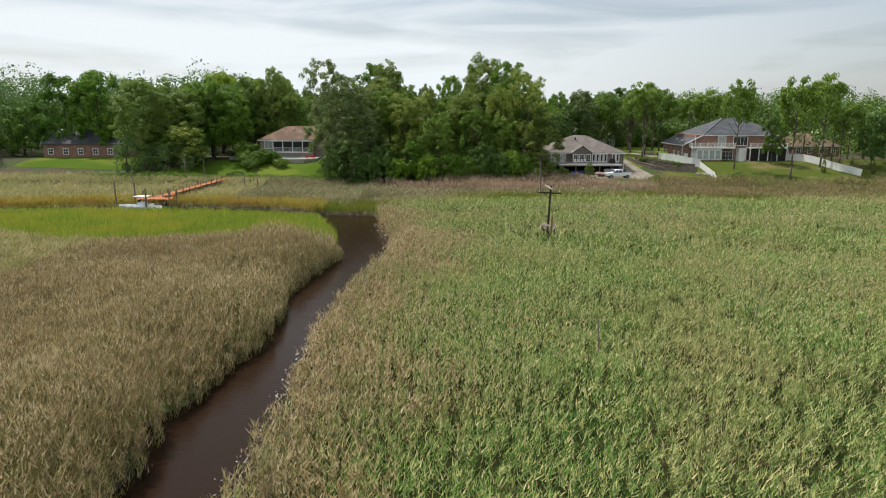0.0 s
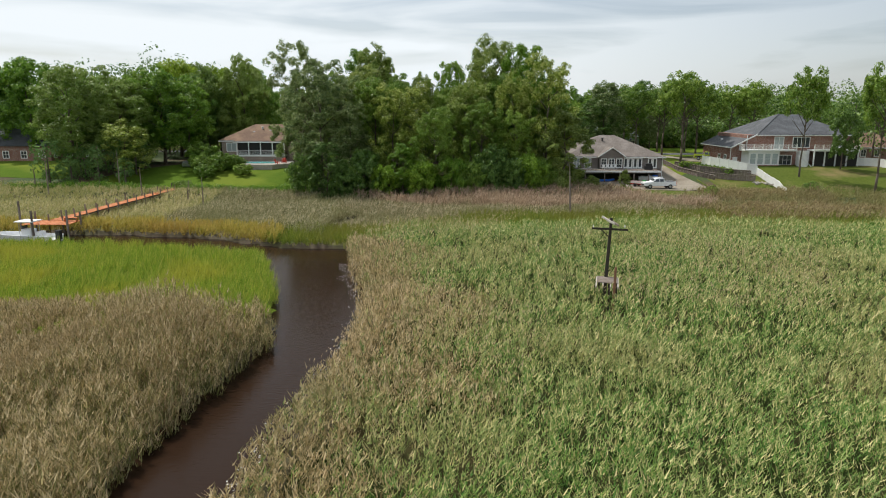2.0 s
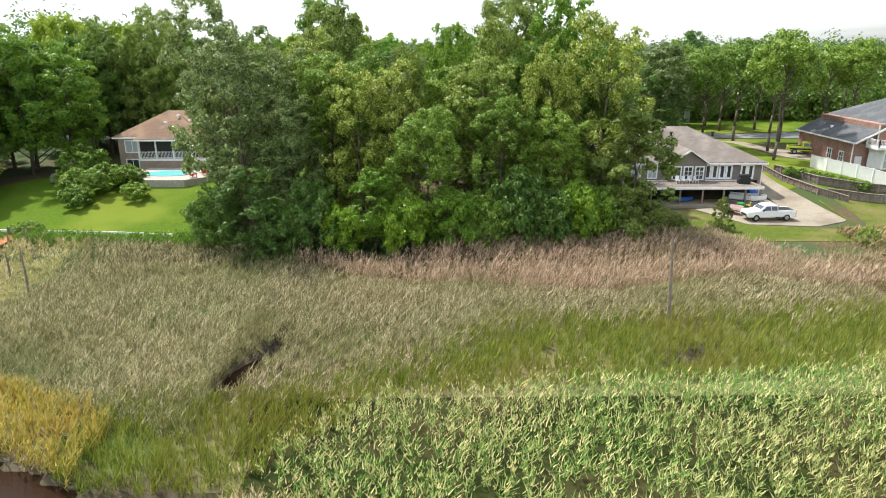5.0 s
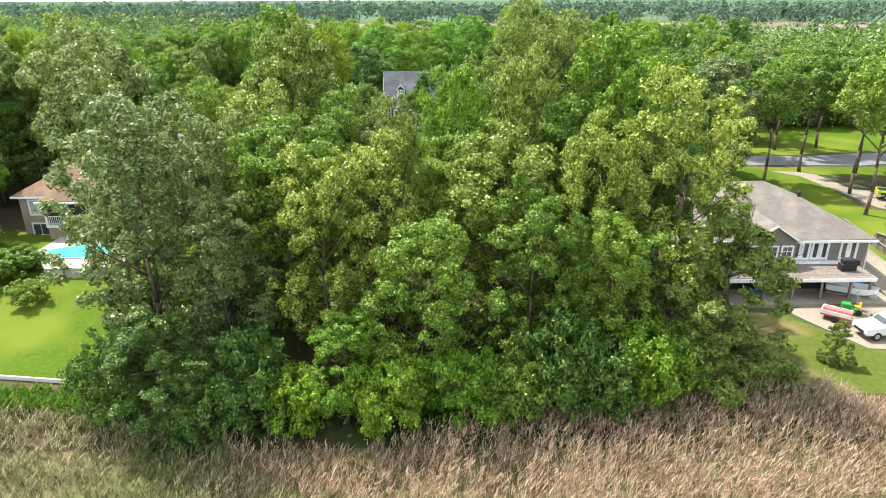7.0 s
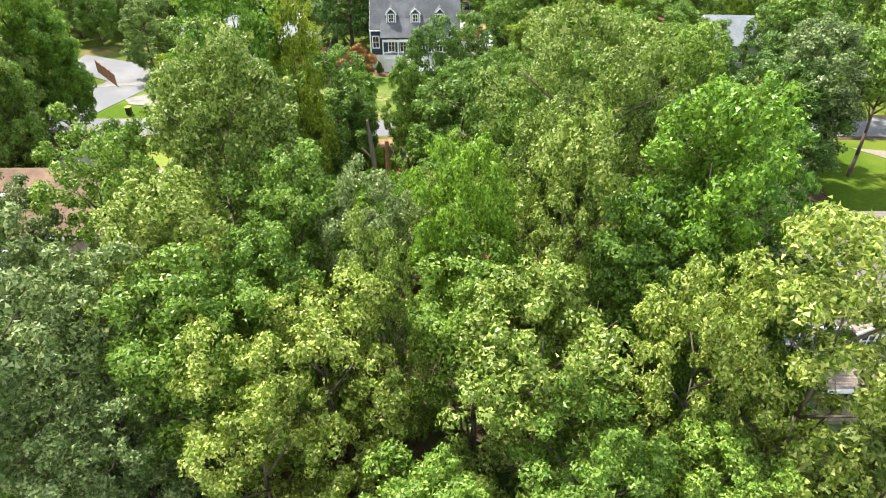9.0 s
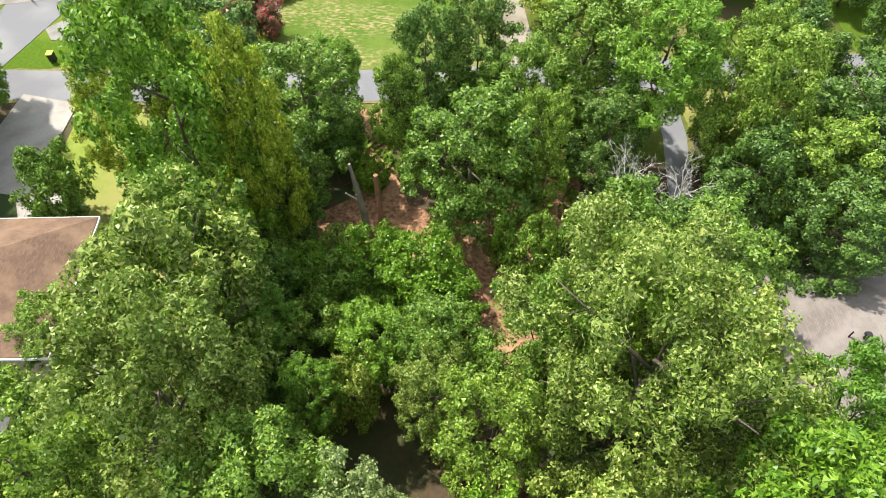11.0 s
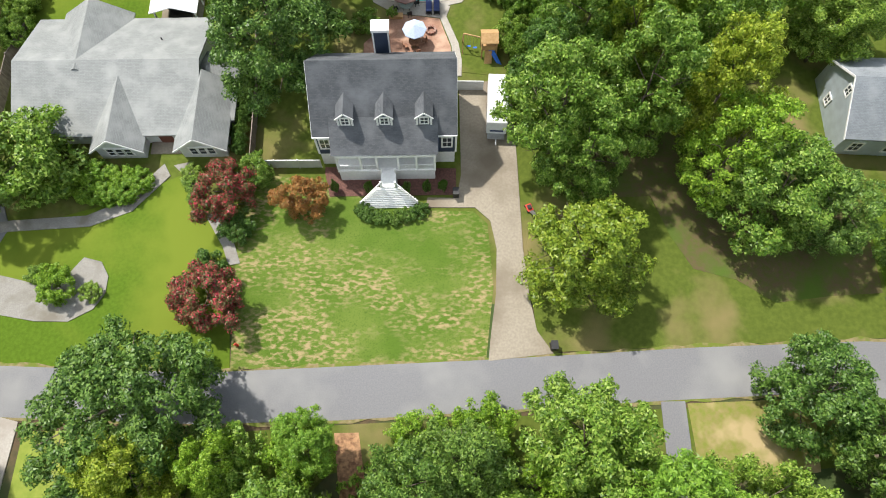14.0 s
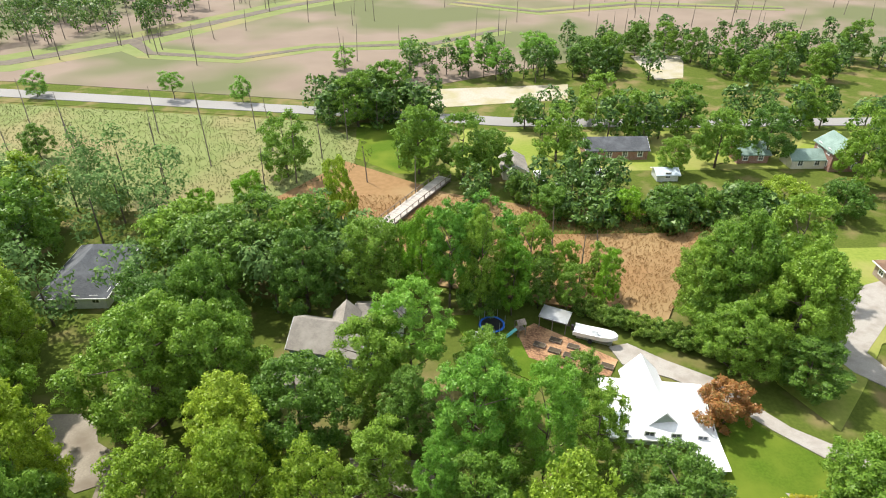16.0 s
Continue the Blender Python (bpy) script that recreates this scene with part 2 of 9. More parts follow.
def bricked(name, a, b, mortar, w=0.22, h=0.075):
    m, t, p = nodes_of(name)
    co = t.nodes.new("ShaderNodeTexCoord")
    br = t.nodes.new("ShaderNodeTexBrick")
    br.inputs["Scale"].default_value = 1.0
    br.inputs["Brick Width"].default_value, br.inputs["Row Height"].default_value, br.inputs["Mortar Size"].default_value = w, h, 0.009
    br.inputs["Color1"].default_value, br.inputs["Color2"].default_value, br.inputs["Mortar"].default_value = (*a, 1), (*b, 1), (*mortar, 1)
    t.links.new(co.outputs["UV"], br.inputs["Vector"])
    col = mixer(t, br.outputs["Color"], tuple(v * 0.7 for v in a), noise_fac(t, 0.7, 4, 0.45, 0.8))
    t.links.new(col, p.inputs["Base Color"])
    p.inputs["Roughness"].default_value = 0.9
    return m


def siding(name, a, rows=0.14):
    """Lap siding: a shadow line each course through the bump."""
    m, t, p = nodes_of(name)
    col = mixer(t, a, tuple(v * 0.85 for v in a), noise_fac(t, 1.2, 4))
    t.links.new(col, p.inputs["Base Color"])
    p.inputs["Roughness"].default_value = 0.6
    co = t.nodes.new("ShaderNodeTexCoord")
    sp = t.nodes.new("ShaderNodeSeparateXYZ")
    t.links.new(co.outputs["Object"], sp.inputs[0])
    md = t.nodes.new("ShaderNodeMath")
    md.operation = "MODULO"
    md.inputs[1].default_value = rows
    t.links.new(sp.outputs["Z"], md.inputs[0])
    bn = t.nodes.new("ShaderNodeBump")
    bn.inputs["Strength"].default_value, bn.inputs["Distance"].default_value = 0.7, 0.3
    t.links.new(md.outputs[0], bn.inputs["Height"])
    t.links.new(bn.outputs["Normal"], p.inputs["Normal"])
    return m


M_ROOF_BROWN = shingle("brown_shingles", (0.175, 0.105, 0.066), (0.125, 0.073, 0.048), (0.255, 0.16, 0.10))
M_ROOF_TAUPE = shingle("taupe_shingles", (0.19, 0.16, 0.14), (0.145, 0.125, 0.11), (0.24, 0.21, 0.19))
M_ROOF_DARK = shingle("charcoal_shingles", (0.088, 0.094, 0.104), (0.064, 0.069, 0.078), (0.125, 0.132, 0.145))
M_ROOF_SLATE = shingle("slate_blue_shingles", (0.22, 0.24, 0.265), (0.18, 0.20, 0.225), (0.27, 0.29, 0.315))
M_ROOF_PALE = shingle("pale_grey_shingles", (0.228, 0.238, 0.238), (0.195, 0.205, 0.205), (0.285, 0.295, 0.29))
M_ROOF_RED = shingle("rust_red_shingles", (0.25, 0.095, 0.065), (0.20, 0.075, 0.052), (0.31, 0.13, 0.09))
M_ROOF_TAN = shingle("tan_shingles", (0.27, 0.24, 0.21), (0.22, 0.20, 0.17), (0.33, 0.30, 0.26))
M_ROOF_GREEN = shingle("green_metal_roof", (0.20, 0.29, 0.25), (0.17, 0.25, 0.22), (0.26, 0.35, 0.31))
M_BRICK = bricked("red_brick", (0.30, 0.13, 0.09), (0.22, 0.10, 0.075), (0.38, 0.33, 0.29))
M_BRICK_TAN = bricked("tan_brick", (0.33, 0.25, 0.20), (0.27, 0.20, 0.16), (0.40, 0.36, 0.31))
M_SIDING_TAUPE = siding("taupe_siding", (0.22, 0.19, 0.17))
M_SIDING_NAVY = siding("navy_siding", (0.035, 0.055, 0.10))
M_SIDING_BLUE = siding("pale_blue_siding", (0.50, 0.57, 0.63))
M_SIDING_CREAM = siding("cream_siding", (0.78, 0.73, 0.62))
M_SIDING_WHITE = siding("white_siding", (0.72, 0.74, 0.75))
M_SIDING_TEAL = siding("grey_teal_siding", (0.23, 0.33, 0.36))
M_SIDING_SAGE = siding("sage_siding", (0.38, 0.45, 0.38))

L_MID = leafy("oak_leaves", (0.056, 0.126, 0.012), (0.154, 0.276, 0.028), (0.34, 0.455, 0.09), 0.33)
L_DARK = leafy("dark_oak_leaves", (0.034, 0.085, 0.012), (0.090, 0.180, 0.025), (0.20, 0.31, 0.065), 0.28)
L_YELLOW = leafy("yellow_green_leaves", (0.070, 0.130, 0.012), (0.205, 0.295, 0.034), (0.50, 0.55, 0.16), 0.32)
L_BRIGHT = leafy("bright_green_leaves", (0.060, 0.150, 0.009), (0.165, 0.310, 0.020), (0.32, 0.47, 0.06), 0.34)
L_OLIVE = leafy("golden_olive_leaves", (0.10, 0.165, 0.010), (0.215, 0.305, 0.022), (0.40, 0.46, 0.06), 0.36)
L_GREY = leafy("grey_green_leaves", (0.07, 0.125, 0.030), (0.175, 0.255, 0.070), (0.42, 0.47, 0.20), 0.32)
L_PINE = leafy("pine_needles", (0.070, 0.165, 0.014), (0.140, 0.285, 0.026), (0.25, 0.40, 0.055), 0.32)
L_CYPRESS = leafy("cypress_needles", (0.075, 0.125, 0.020), (0.15, 0.215, 0.038), (0.26, 0.315, 0.07), 0.28)
# Far leaves are paler and bluer: distance haze is put into these two colours.
L_FARWOOD = leafy("haze_tinted_wood_leaves", (0.10, 0.185, 0.055), (0.14, 0.235, 0.07), (0.19, 0.29, 0.09), 0.25, 0.8, gloss=0.1)
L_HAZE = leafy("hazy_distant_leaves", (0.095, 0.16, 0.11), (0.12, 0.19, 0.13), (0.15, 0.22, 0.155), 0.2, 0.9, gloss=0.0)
L_RED = leafy("crape_myrtle_bloom", (0.075, 0.115, 0.03), (0.17, 0.115, 0.05), (0.62, 0.05, 0.12), 0.2)
L_ORANGE = leafy("bronze_leaves", (0.26, 0.11, 0.03), (0.36, 0.17, 0.05), (0.20, 0.16, 0.04), 0.2)
L_GOLD = leafy("golden_shrub_leaves", (0.42, 0.36, 0.02), (0.50, 0.44, 0.03), (0.32, 0.33, 0.03), 0.2)
L_REED = leafy("reed_leaves", (0.045, 0.15, 0.014), (0.22, 0.34, 0.065), (0.82, 0.67, 0.35), 0.22, 0.6, 0.0, 0.5, (0.50, 0.40, 0.19), 0.09, 0.46, 0.70)
L_REED_TAN = leafy("dry_reed_leaves", (0.09, 0.10, 0.03), (0.44, 0.34, 0.155), (0.80, 0.66, 0.40), 0.30, 0.6, 0.0, 0.3, (0.16, 0.22, 0.055), 0.12, 0.48, 0.66)
L_REED_TOP = leafy("dry_reed_tops", (0.13, 0.125, 0.04), (0.38, 0.315, 0.145), (0.78, 0.66, 0.40), 0.30, 0.6, 0.0, 0.5, (0.27, 0.20, 0.09), 0.10, 0.48, 0.64)
L_REED_LOW = leafy("reed_stems", (0.14, 0.17, 0.045), (0.31, 0.30, 0.11), (0.62, 0.54, 0.30), 0.34, 0.6, 0.0)
L_REED_PINK = leafy("russet_reed_leaves", (0.17, 0.115, 0.07), (0.42, 0.29, 0.20), (0.72, 0.56, 0.42), 0.30, 0.6, 0.0, 0.45, (0.26, 0.23, 0.12), 0.14, 0.5, 0.64)
L_GRASS = leafy("cordgrass_blades", (0.13, 0.235, 0.015), (0.25, 0.36, 0.035), (0.52, 0.49, 0.10), 0.40, 0.55, 0.0, 0.6, (0.46, 0.42, 0.06), 0.16, 0.47, 0.62)
L_GRASS_DEEP = leafy("olive_cordgrass_blades", (0.085, 0.15, 0.012), (0.175, 0.235, 0.024), (0.38, 0.36, 0.07), 0.34, 0.55, 0.0, 0.6, (0.24, 0.23, 0.04), 0.13, 0.47, 0.62)
L_SEDGE = leafy("straw_sedge_blades", (0.24, 0.26, 0.07), (0.44, 0.39, 0.17), (0.68, 0.58, 0.36), 0.36, 0.6, 0.0, 0.5, (0.24, 0.26, 0.07), 0.11, 0.46, 0.64)
L_BELT = leafy("windblown_sedge_blades", (0.07, 0.088, 0.022), (0.245, 0.22, 0.095), (0.74, 0.64, 0.43), 0.28, 0.6, 0.0, 0.5, (0.185, 0.195, 0.06), 0.12, 0.46, 0.62)
L_MARSHGREEN = leafy("marsh_grass_blades", (0.12, 0.15, 0.042), (0.14, 0.165, 0.052), (0.175, 0.18, 0.068), 0.3, 0.7, 0.0, 0.5, (0.23, 0.19, 0.09), 0.04, 0.48, 0.62)
L_GOLDREED = leafy("golden_reed_leaves", (0.28, 0.26, 0.04), (0.44, 0.36, 0.07), (0.58, 0.44, 0.13), 0.36, 0.6, 0.0, 0.5, (0.42, 0.25, 0.07), 0.15, 0.48, 0.64)
L_BROWN = leafy("brown_shrub_leaves", (0.13, 0.10, 0.04), (0.29, 0.215, 0.10), (0.42, 0.34, 0.17), 0.32, 0.6, 0.0, 0.5, (0.15, 0.19, 0.045), 0.1)
L_PLUME = leafy("reed_plumes", (0.52, 0.42, 0.23), (0.62, 0.52, 0.30), (0.42, 0.34, 0.18), 0.35, 0.8, 0.0)


# ---------------- building helpers ----------------
def uv_planar(bm):
    """UVs in metres on each face's own plane: along the level line and up the slope."""
    lay = bm.loops.layers.uv.verify()
    for fc in bm.faces:
        n = fc.normal
        u = Vector((-n.y, n.x, 0))
        u = u.normalized() if u.length > 1e-3 else Vector((1, 0, 0))
        v = n.cross(u)
        for lp in fc.loops:
            lp[lay].uv = (lp.vert.co.dot(u), lp.vert.co.dot(v))


def part(name, bm, material, parent=None, label="", bevel=0.0):
    """Links a bmesh as one mesh object under a thing or a part."""
    if bevel:
        bmesh.ops.bevel(bm, geom=list(bm.edges), offset=bevel, segments=1, affect="EDGES")
    bm.normal_update()
    uv_planar(bm)
    me = bpy.data.meshes.new(name)
    bm.to_mesh(me)
    bm.free()
    me.materials.append(material)
    ob = new(name, me)
    if parent:
        ob.parent = parent
    if label:
        tagged(ob, label)
    return ob


def thing(name, label, category, m=None, group="", kind=""):
    ob = new(name)
    ob.empty_display_size = 0.3
    tagged(ob, label, category, group, kind)
    if m is not None:
        ob.matrix_world = m
    return ob


def add_box(bm, x0, y0, z0, x1, y1, z1):
    vs = [bm.verts.new(c) for c in ((x0, y0, z0), (x1, y0, z0), (x1, y1, z0), (x0, y1, z0), (x0, y0, z1), (x1, y0, z1), (x1, y1, z1), (x0, y1, z1))]
    for q in ((3, 2, 1, 0), (4, 5, 6, 7), (0, 1, 5, 4), (1, 2, 6, 5), (2, 3, 7, 6), (3, 0, 4, 7)):
        bm.faces.new([vs[i] for i in q])
    return bm


def box(x0, y0, z0, x1, y1, z1):
    return add_box(bmesh.new(), min(x0, x1), min(y0, y1), min(z0, z1), max(x0, x1), max(y0, y1), max(z0, z1))


def add_prism(bm, loop, z0, z1):
    """An upright prism over a closed loop of (x, y)."""
    lo = [bm.verts.new((x, y, z0)) for x, y in loop]
    hi = [bm.verts.new((x, y, z1)) for x, y in loop]
    k = len(loop)
    for i in range(k):
        bm.faces.new((lo[i], lo[(i + 1) % k], hi[(i + 1) % k], hi[i]))
    bm.faces.new(hi)
    bm.faces.new(lo[::-1])
    bmesh.ops.recalc_face_normals(bm, faces=bm.faces)
    return bm


def prism(loop, z0, z1):
    return add_prism(bmesh.new(), loop, z0, z1)


def add_tube(bm, a, b, r0, r1=None, sides=8):
    a, b = Vector(a), Vector(b)
    r1 = r0 if r1 is None else r1
    d = (b - a).normalized()
    u = d.orthogonal().normalized()
    w = d.cross(u)
    ra, rb = [], []
    for i in range(sides):
        t = 2 * math.pi * i / sides
        o = u * math.cos(t) + w * math.sin(t)
        ra.append(bm.verts.new(a + o * r0))
        rb.append(bm.verts.new(b + o * r1))
    for i in range(sides):
        j = (i + 1) % sides
        bm.faces.new((ra[i], ra[j], rb[j], rb[i]))
    bm.faces.new(ra[::-1])
    bm.faces.new(rb)
    return bm


def tube(a, b, r0, r1=None, sides=8):
    return add_tube(bmesh.new(), a, b, r0, r1, sides)


def add_bar(bm, a, b, w, h):
    """A squared bar from a to b, w wide, h high."""
    a, b = Vector(a), Vector(b)
    d = (b - a).normalized()
    s = d.cross(Vector((0, 0, 1)))
    s = s.normalized() if s.length > 1e-4 else Vector((1, 0, 0))
    u = s.cross(d)
    vs = [bm.verts.new(p + s * (i * w / 2) + u * (j * h / 2)) for p in (a, b) for i, j in ((-1, -1), (1, -1), (1, 1), (-1, 1))]
    for q in ((3, 2, 1, 0), (4, 5, 6, 7), (0, 1, 5, 4), (1, 2, 6, 5), (2, 3, 7, 6), (3, 0, 4, 7)):
        bm.faces.new([vs[i] for i in q])
    return bm


def bar(a, b, w, h):
    return add_bar(bmesh.new(), a, b, w, h)


def slab(corners, t):
    """A sheet through corners, t thick, its back turned down along the normal."""
    bm = bmesh.new()
    vs = [bm.verts.new(c) for c in corners]
    f = bm.faces.new(vs)
    f.normal_update()
    n = f.normal.copy()
    if n.z < 0:
        n = -n
    lo = [bm.verts.new(v.co - n * t) for v in vs]
    k = len(vs)
    for i in range(k):
        bm.faces.new((vs[i], vs[(i + 1) % k], lo[(i + 1) % k], lo[i]))
    bm.faces.new(lo[::-1])
    bmesh.ops.recalc_face_normals(bm, faces=bm.faces)
    return bm


# ---------------- lie of the land ----------------
def smooth01(u):
    u = np.clip(u, 0, 1)
    return u * u * (3 - 2 * u)


CREEK_Y = (-60, 10, 21, 30, 42, 54, 66, 76, 87, 95, 103)
CREEK_L = (-20, -14, -13.0, -14.2, -12.2, -13.4, -11.5, -12.6, -16, -20, -24)
CREEK_R = (-15, -9, -8.3, -8.0, -8.6, -7.6, -5.6, -5.7, -8.5, -10.2, -12)
CROSS_X = (-200, -120, -70, -48, -38, -28, -18, -9)
CROSS_N = (70, 85, 95.0, 97.0, 96.0, 94.5, 91, 90)
CROSS_F = (76, 92, 100.5, 104.5, 104, 102.5, 97.5, 95.3)


GULLIES = (((-13.6, 107), (-13.0, 110.5), 0.75), ((-13.0, 110.5), (-11.6, 112.6), 0.6), ((16.5, 110.5), (17.6, 111.2), 0.6))     # muddy cuts in the marsh


def wave(x, y):
    return 0.5 * np.sin(x * 0.9 + 1.3 * np.sin(y * 0.55)) + 0.5 * np.sin(y * 1.1 + 1.7 * np.sin(x * 0.4 + 0.6))


def creek_depth(x, y):
    """How far a place lies inside the water, in metres; negative on land."""
    x, y = np.asarray(x, float), np.asarray(y, float)
    w = 0.35 * wave(x * 1.6, y * 1.6)
    a = np.minimum(x - np.interp(y, CREEK_Y, CREEK_L), np.interp(y, CREEK_Y, CREEK_R) - x)
    a = np.where(y < 97, a, -9.0)
    b = np.minimum(y - np.interp(x, CROSS_X, CROSS_N), np.interp(x, CROSS_X, CROSS_F) - y)
    b = np.where(x < -9.5, b, -9.0)
    c = np.full(x.shape, -9.0)
    for (x0, y0), (x1, y1), wide in GULLIES:
        dx, dy = x1 - x0, y1 - y0
        u = np.clip(((x - x0) * dx + (y - y0) * dy) / (dx * dx + dy * dy), 0, 1)
        c = np.maximum(c, wide - np.hypot(x - x0 - u * dx, y - y0 - u * dy) - 0.3 * w)
    return np.maximum(np.maximum(a, b) + w, c)


def ground_z(x, y):
    x, y = np.asarray(x, float), np.asarray(y, float)
    y0 = np.interp(x, (-20, 20, 28, 46, 48.5, 60), (137, 140, 148, 148, 138, 136))
    y1 = np.interp(x, (-20, 20, 28, 46, 48.5, 60), (160, 165, 172, 172, 162, 162))
    z = 0.3 + 0.7 * smooth01((y - 126) / 8) + 2.9 * smooth01((y - y0) / (y1 - y0)) - 0.6 * smooth01((y - 300) / 30)
    return z - 1.3 * smooth01(creek_depth(x, y) / 1.6 + 0.35)


def gz(x, y):
    return float(ground_z(x, y))


def ticks(lo, hi, step, far):
    mid = np.arange(lo, hi + 0.1, step)
    out = step * 1.5 * 1.35 ** np.arange(1, 40)
    run = np.cumsum(out)
    run = run[run < far]
    return np.concatenate([lo - run[::-1], mid, hi + run])


def land():
    xs = np.concatenate([ticks(-90, 100, 1.25, 3500)])
    ys = np.concatenate([ticks(-20, 180, 1.25, 4200)])
    X, Y = np.meshgrid(xs, ys)
    Z = ground_z(X, Y)
    nx, ny = len(xs), len(ys)
    i = np.arange(nx * ny).reshape(ny, nx)
    q = np.stack([i[:-1, :-1], i[:-1, 1:], i[1:, 1:], i[1:, :-1]], -1).reshape(-1, 4)
    me = bpy.data.meshes.new("ground")
    me.from_pydata(np.stack([X, Y, Z], -1).reshape(-1, 3).tolist(), [], q.tolist())
    me.materials.append(M_EARTH)
    me.materials.append(M_FLOOR)
    me.materials.append(M_LAWN_OLIVE)
    me.materials.append(M_MARSH)
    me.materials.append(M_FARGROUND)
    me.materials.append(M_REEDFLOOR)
    me.materials.append(M_GRASSFLOOR)
    cy = Y[:-1, :-1].reshape(-1)
    cx = X[:-1, :-1].reshape(-1)
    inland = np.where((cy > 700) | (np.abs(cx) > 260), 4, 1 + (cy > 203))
    # The reed floor with its painted shade covers only the wedge in view.
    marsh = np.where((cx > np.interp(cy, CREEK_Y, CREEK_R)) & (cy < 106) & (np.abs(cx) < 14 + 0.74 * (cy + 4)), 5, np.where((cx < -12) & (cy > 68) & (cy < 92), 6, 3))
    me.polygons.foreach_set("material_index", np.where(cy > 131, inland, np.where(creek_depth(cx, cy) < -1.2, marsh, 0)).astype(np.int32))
    me.shade_smooth()
    return tagged(new("ground", me), "brown earth and marsh mud reaching the horizon", "ground", kind="structure")


land()


def water_material():
    m, t, p = nodes_of("tannin_water")
    p.inputs["Base Color"].default_value = (0.024, 0.013, 0.008, 1)
    p.inputs["Roughness"].default_value, p.inputs["Specular IOR Level"].default_value = 0.10, 0.055
    bn = t.nodes.new("ShaderNodeBump")
    bn.inputs["Strength"].default_value, bn.inputs["Distance"].default_value = 0.35, 0.05
    t.links.new(noise_fac(t, 2.2, 3, 0, 1, stretch=(1.0, 2.6, 1)), bn.inputs["Height"])
    t.links.new(bn.outputs["Normal"], p.inputs["Normal"])
    return m


M_WATER = water_material()
creek = part("creek", box(-220, -120, -0.25, -1, 112, 0.0), M_WATER)
tagged(creek, "dark brown tidal creek winding through the marsh", "water", kind="structure")


def drape(name, loop, lift, material, label, category, step=2.5, thick=0.25):
    """A ground cover of that outline laid over the land, with a skirt."""
    bm = bmesh.new()
    f = bm.faces.new([bm.verts.new((x, y, 0)) for x, y in loop])
    f.normal_update()
    if f.normal.z < 0:
        f.normal_flip()
    xs, ys = [p[0] for p in loop], [p[1] for p in loop]
    if min(ys) < 175 or max(ys) > 300:
        for lo, hi, ax in ((min(xs), max(xs), 0), (min(ys), max(ys), 1)):
            v = math.ceil(lo / step) * step
            while v < hi:
                no = (1, 0, 0) if ax == 0 else (0, 1, 0)
                co = (v + 0.003, 0, 0) if ax == 0 else (0, v + 0.003, 0)
                bmesh.ops.bisect_plane(bm, geom=bm.verts[:] + bm.edges[:] + bm.faces[:], plane_co=co, plane_no=no)
                v += step
    for v in bm.verts:
        v.co.z = gz(v.co.x, v.co.y) + lift
    bmesh.ops.triangulate(bm, faces=bm.faces[:])
    edge = [e for e in bm.edges if e.is_boundary]
    r = bmesh.ops.extrude_edge_only(bm, edges=edge)
    for v in [g for g in r["geom"] if isinstance(g, bmesh.types.BMVert)]:
        v.co.z -= thick
    ob = part(name, bm, material)
    return tagged(ob, label, category, kind="structure")


# ---------------- ground covers ----------------
M_BED = surface("dark_red_mulch", (0.15, 0.075, 0.06), (0.09, 0.045, 0.04), 5.0, 0.95, bump=0.6)
M_SHOULDER = surface("sandy_road_edge", (0.24, 0.19, 0.11), (0.16, 0.14, 0.06), 2.5, 0.95, (0.12, 0.15, 0.03), 0.8, (0.46, 0.6), bump=0.5, spec=0.05)
M_ROADPALE = surface("bleached_asphalt", (0.27, 0.26, 0.25), (0.24, 0.23, 0.22), 2.0, 0.9, (0.22, 0.21, 0.20), 0.05, bump=0.1)
drape("lawn_west", [(-66, 141), (-36, 140), (-25, 138.5), (-23, 150), (-24, 166), (-30, 160), (-48, 166), (-54, 158), (-62, 150)], 0.05, M_LAWN, "bright green mown lawn behind a low white edging", "lawn")
drape("lawn_far_west", [(-100, 150), (-70, 147), (-66, 165), (-75, 176), (-100, 178)], 0.05, M_LAWN, "bright green back lawn between trees", "lawn")
drape("lawn_east", [(25, 139), (31, 136.5), (48, 136), (47.5, 140.5), (36, 143), (32, 149.5), (25, 150)], 0.05, M_LAWN_OLIVE, "sunlit lawn at the marsh edge", "lawn")
drape("lawn_side_street", [(46.5, 156), (50, 153), (59, 153), (57, 170), (53, 172), (55, 188), (72, 186), (82, 192), (44, 193), (40, 173), (45, 172)], 0.05, M_LAWN, "green roadside lawn under tall trees", "lawn")
drape("lawn_brick_house", [(57, 134), (110, 134), (118, 165), (60, 166), (60, 151), (59.3, 142)], 0.05, M_LAWN_OLIVE, "sloping rear lawn of the brick house", "lawn")
drape("lawn_street_corner", [(45.4, 199), (84, 204), (110, 214), (110, 228), (56, 222), (45.4, 214)], 0.05, M_LAWN, "green lawn across the side street", "lawn")
drape("lawn_cape_house", [(-17.45, 199.35), (6.3, 199.9), (7.3, 207), (7.0, 213.6), (5.6, 215.0), (1.0, 215.2), (-9.5, 218.9), (-17.3, 219.6), (-18.0, 210.5)], 0.05, M_LAWN_DRY, "sunlit front lawn with dry straw patches", "lawn")
drape("lawn_west_neighbour", [(-52, 199.2), (-17.5, 199.4), (-18.4, 208.6), (-18.6, 211.4), (-24.6, 219.6), (-31, 216.6), (-40, 214), (-52, 212)], 0.05, M_LAWN, "vivid green front lawn around planted beds", "lawn")
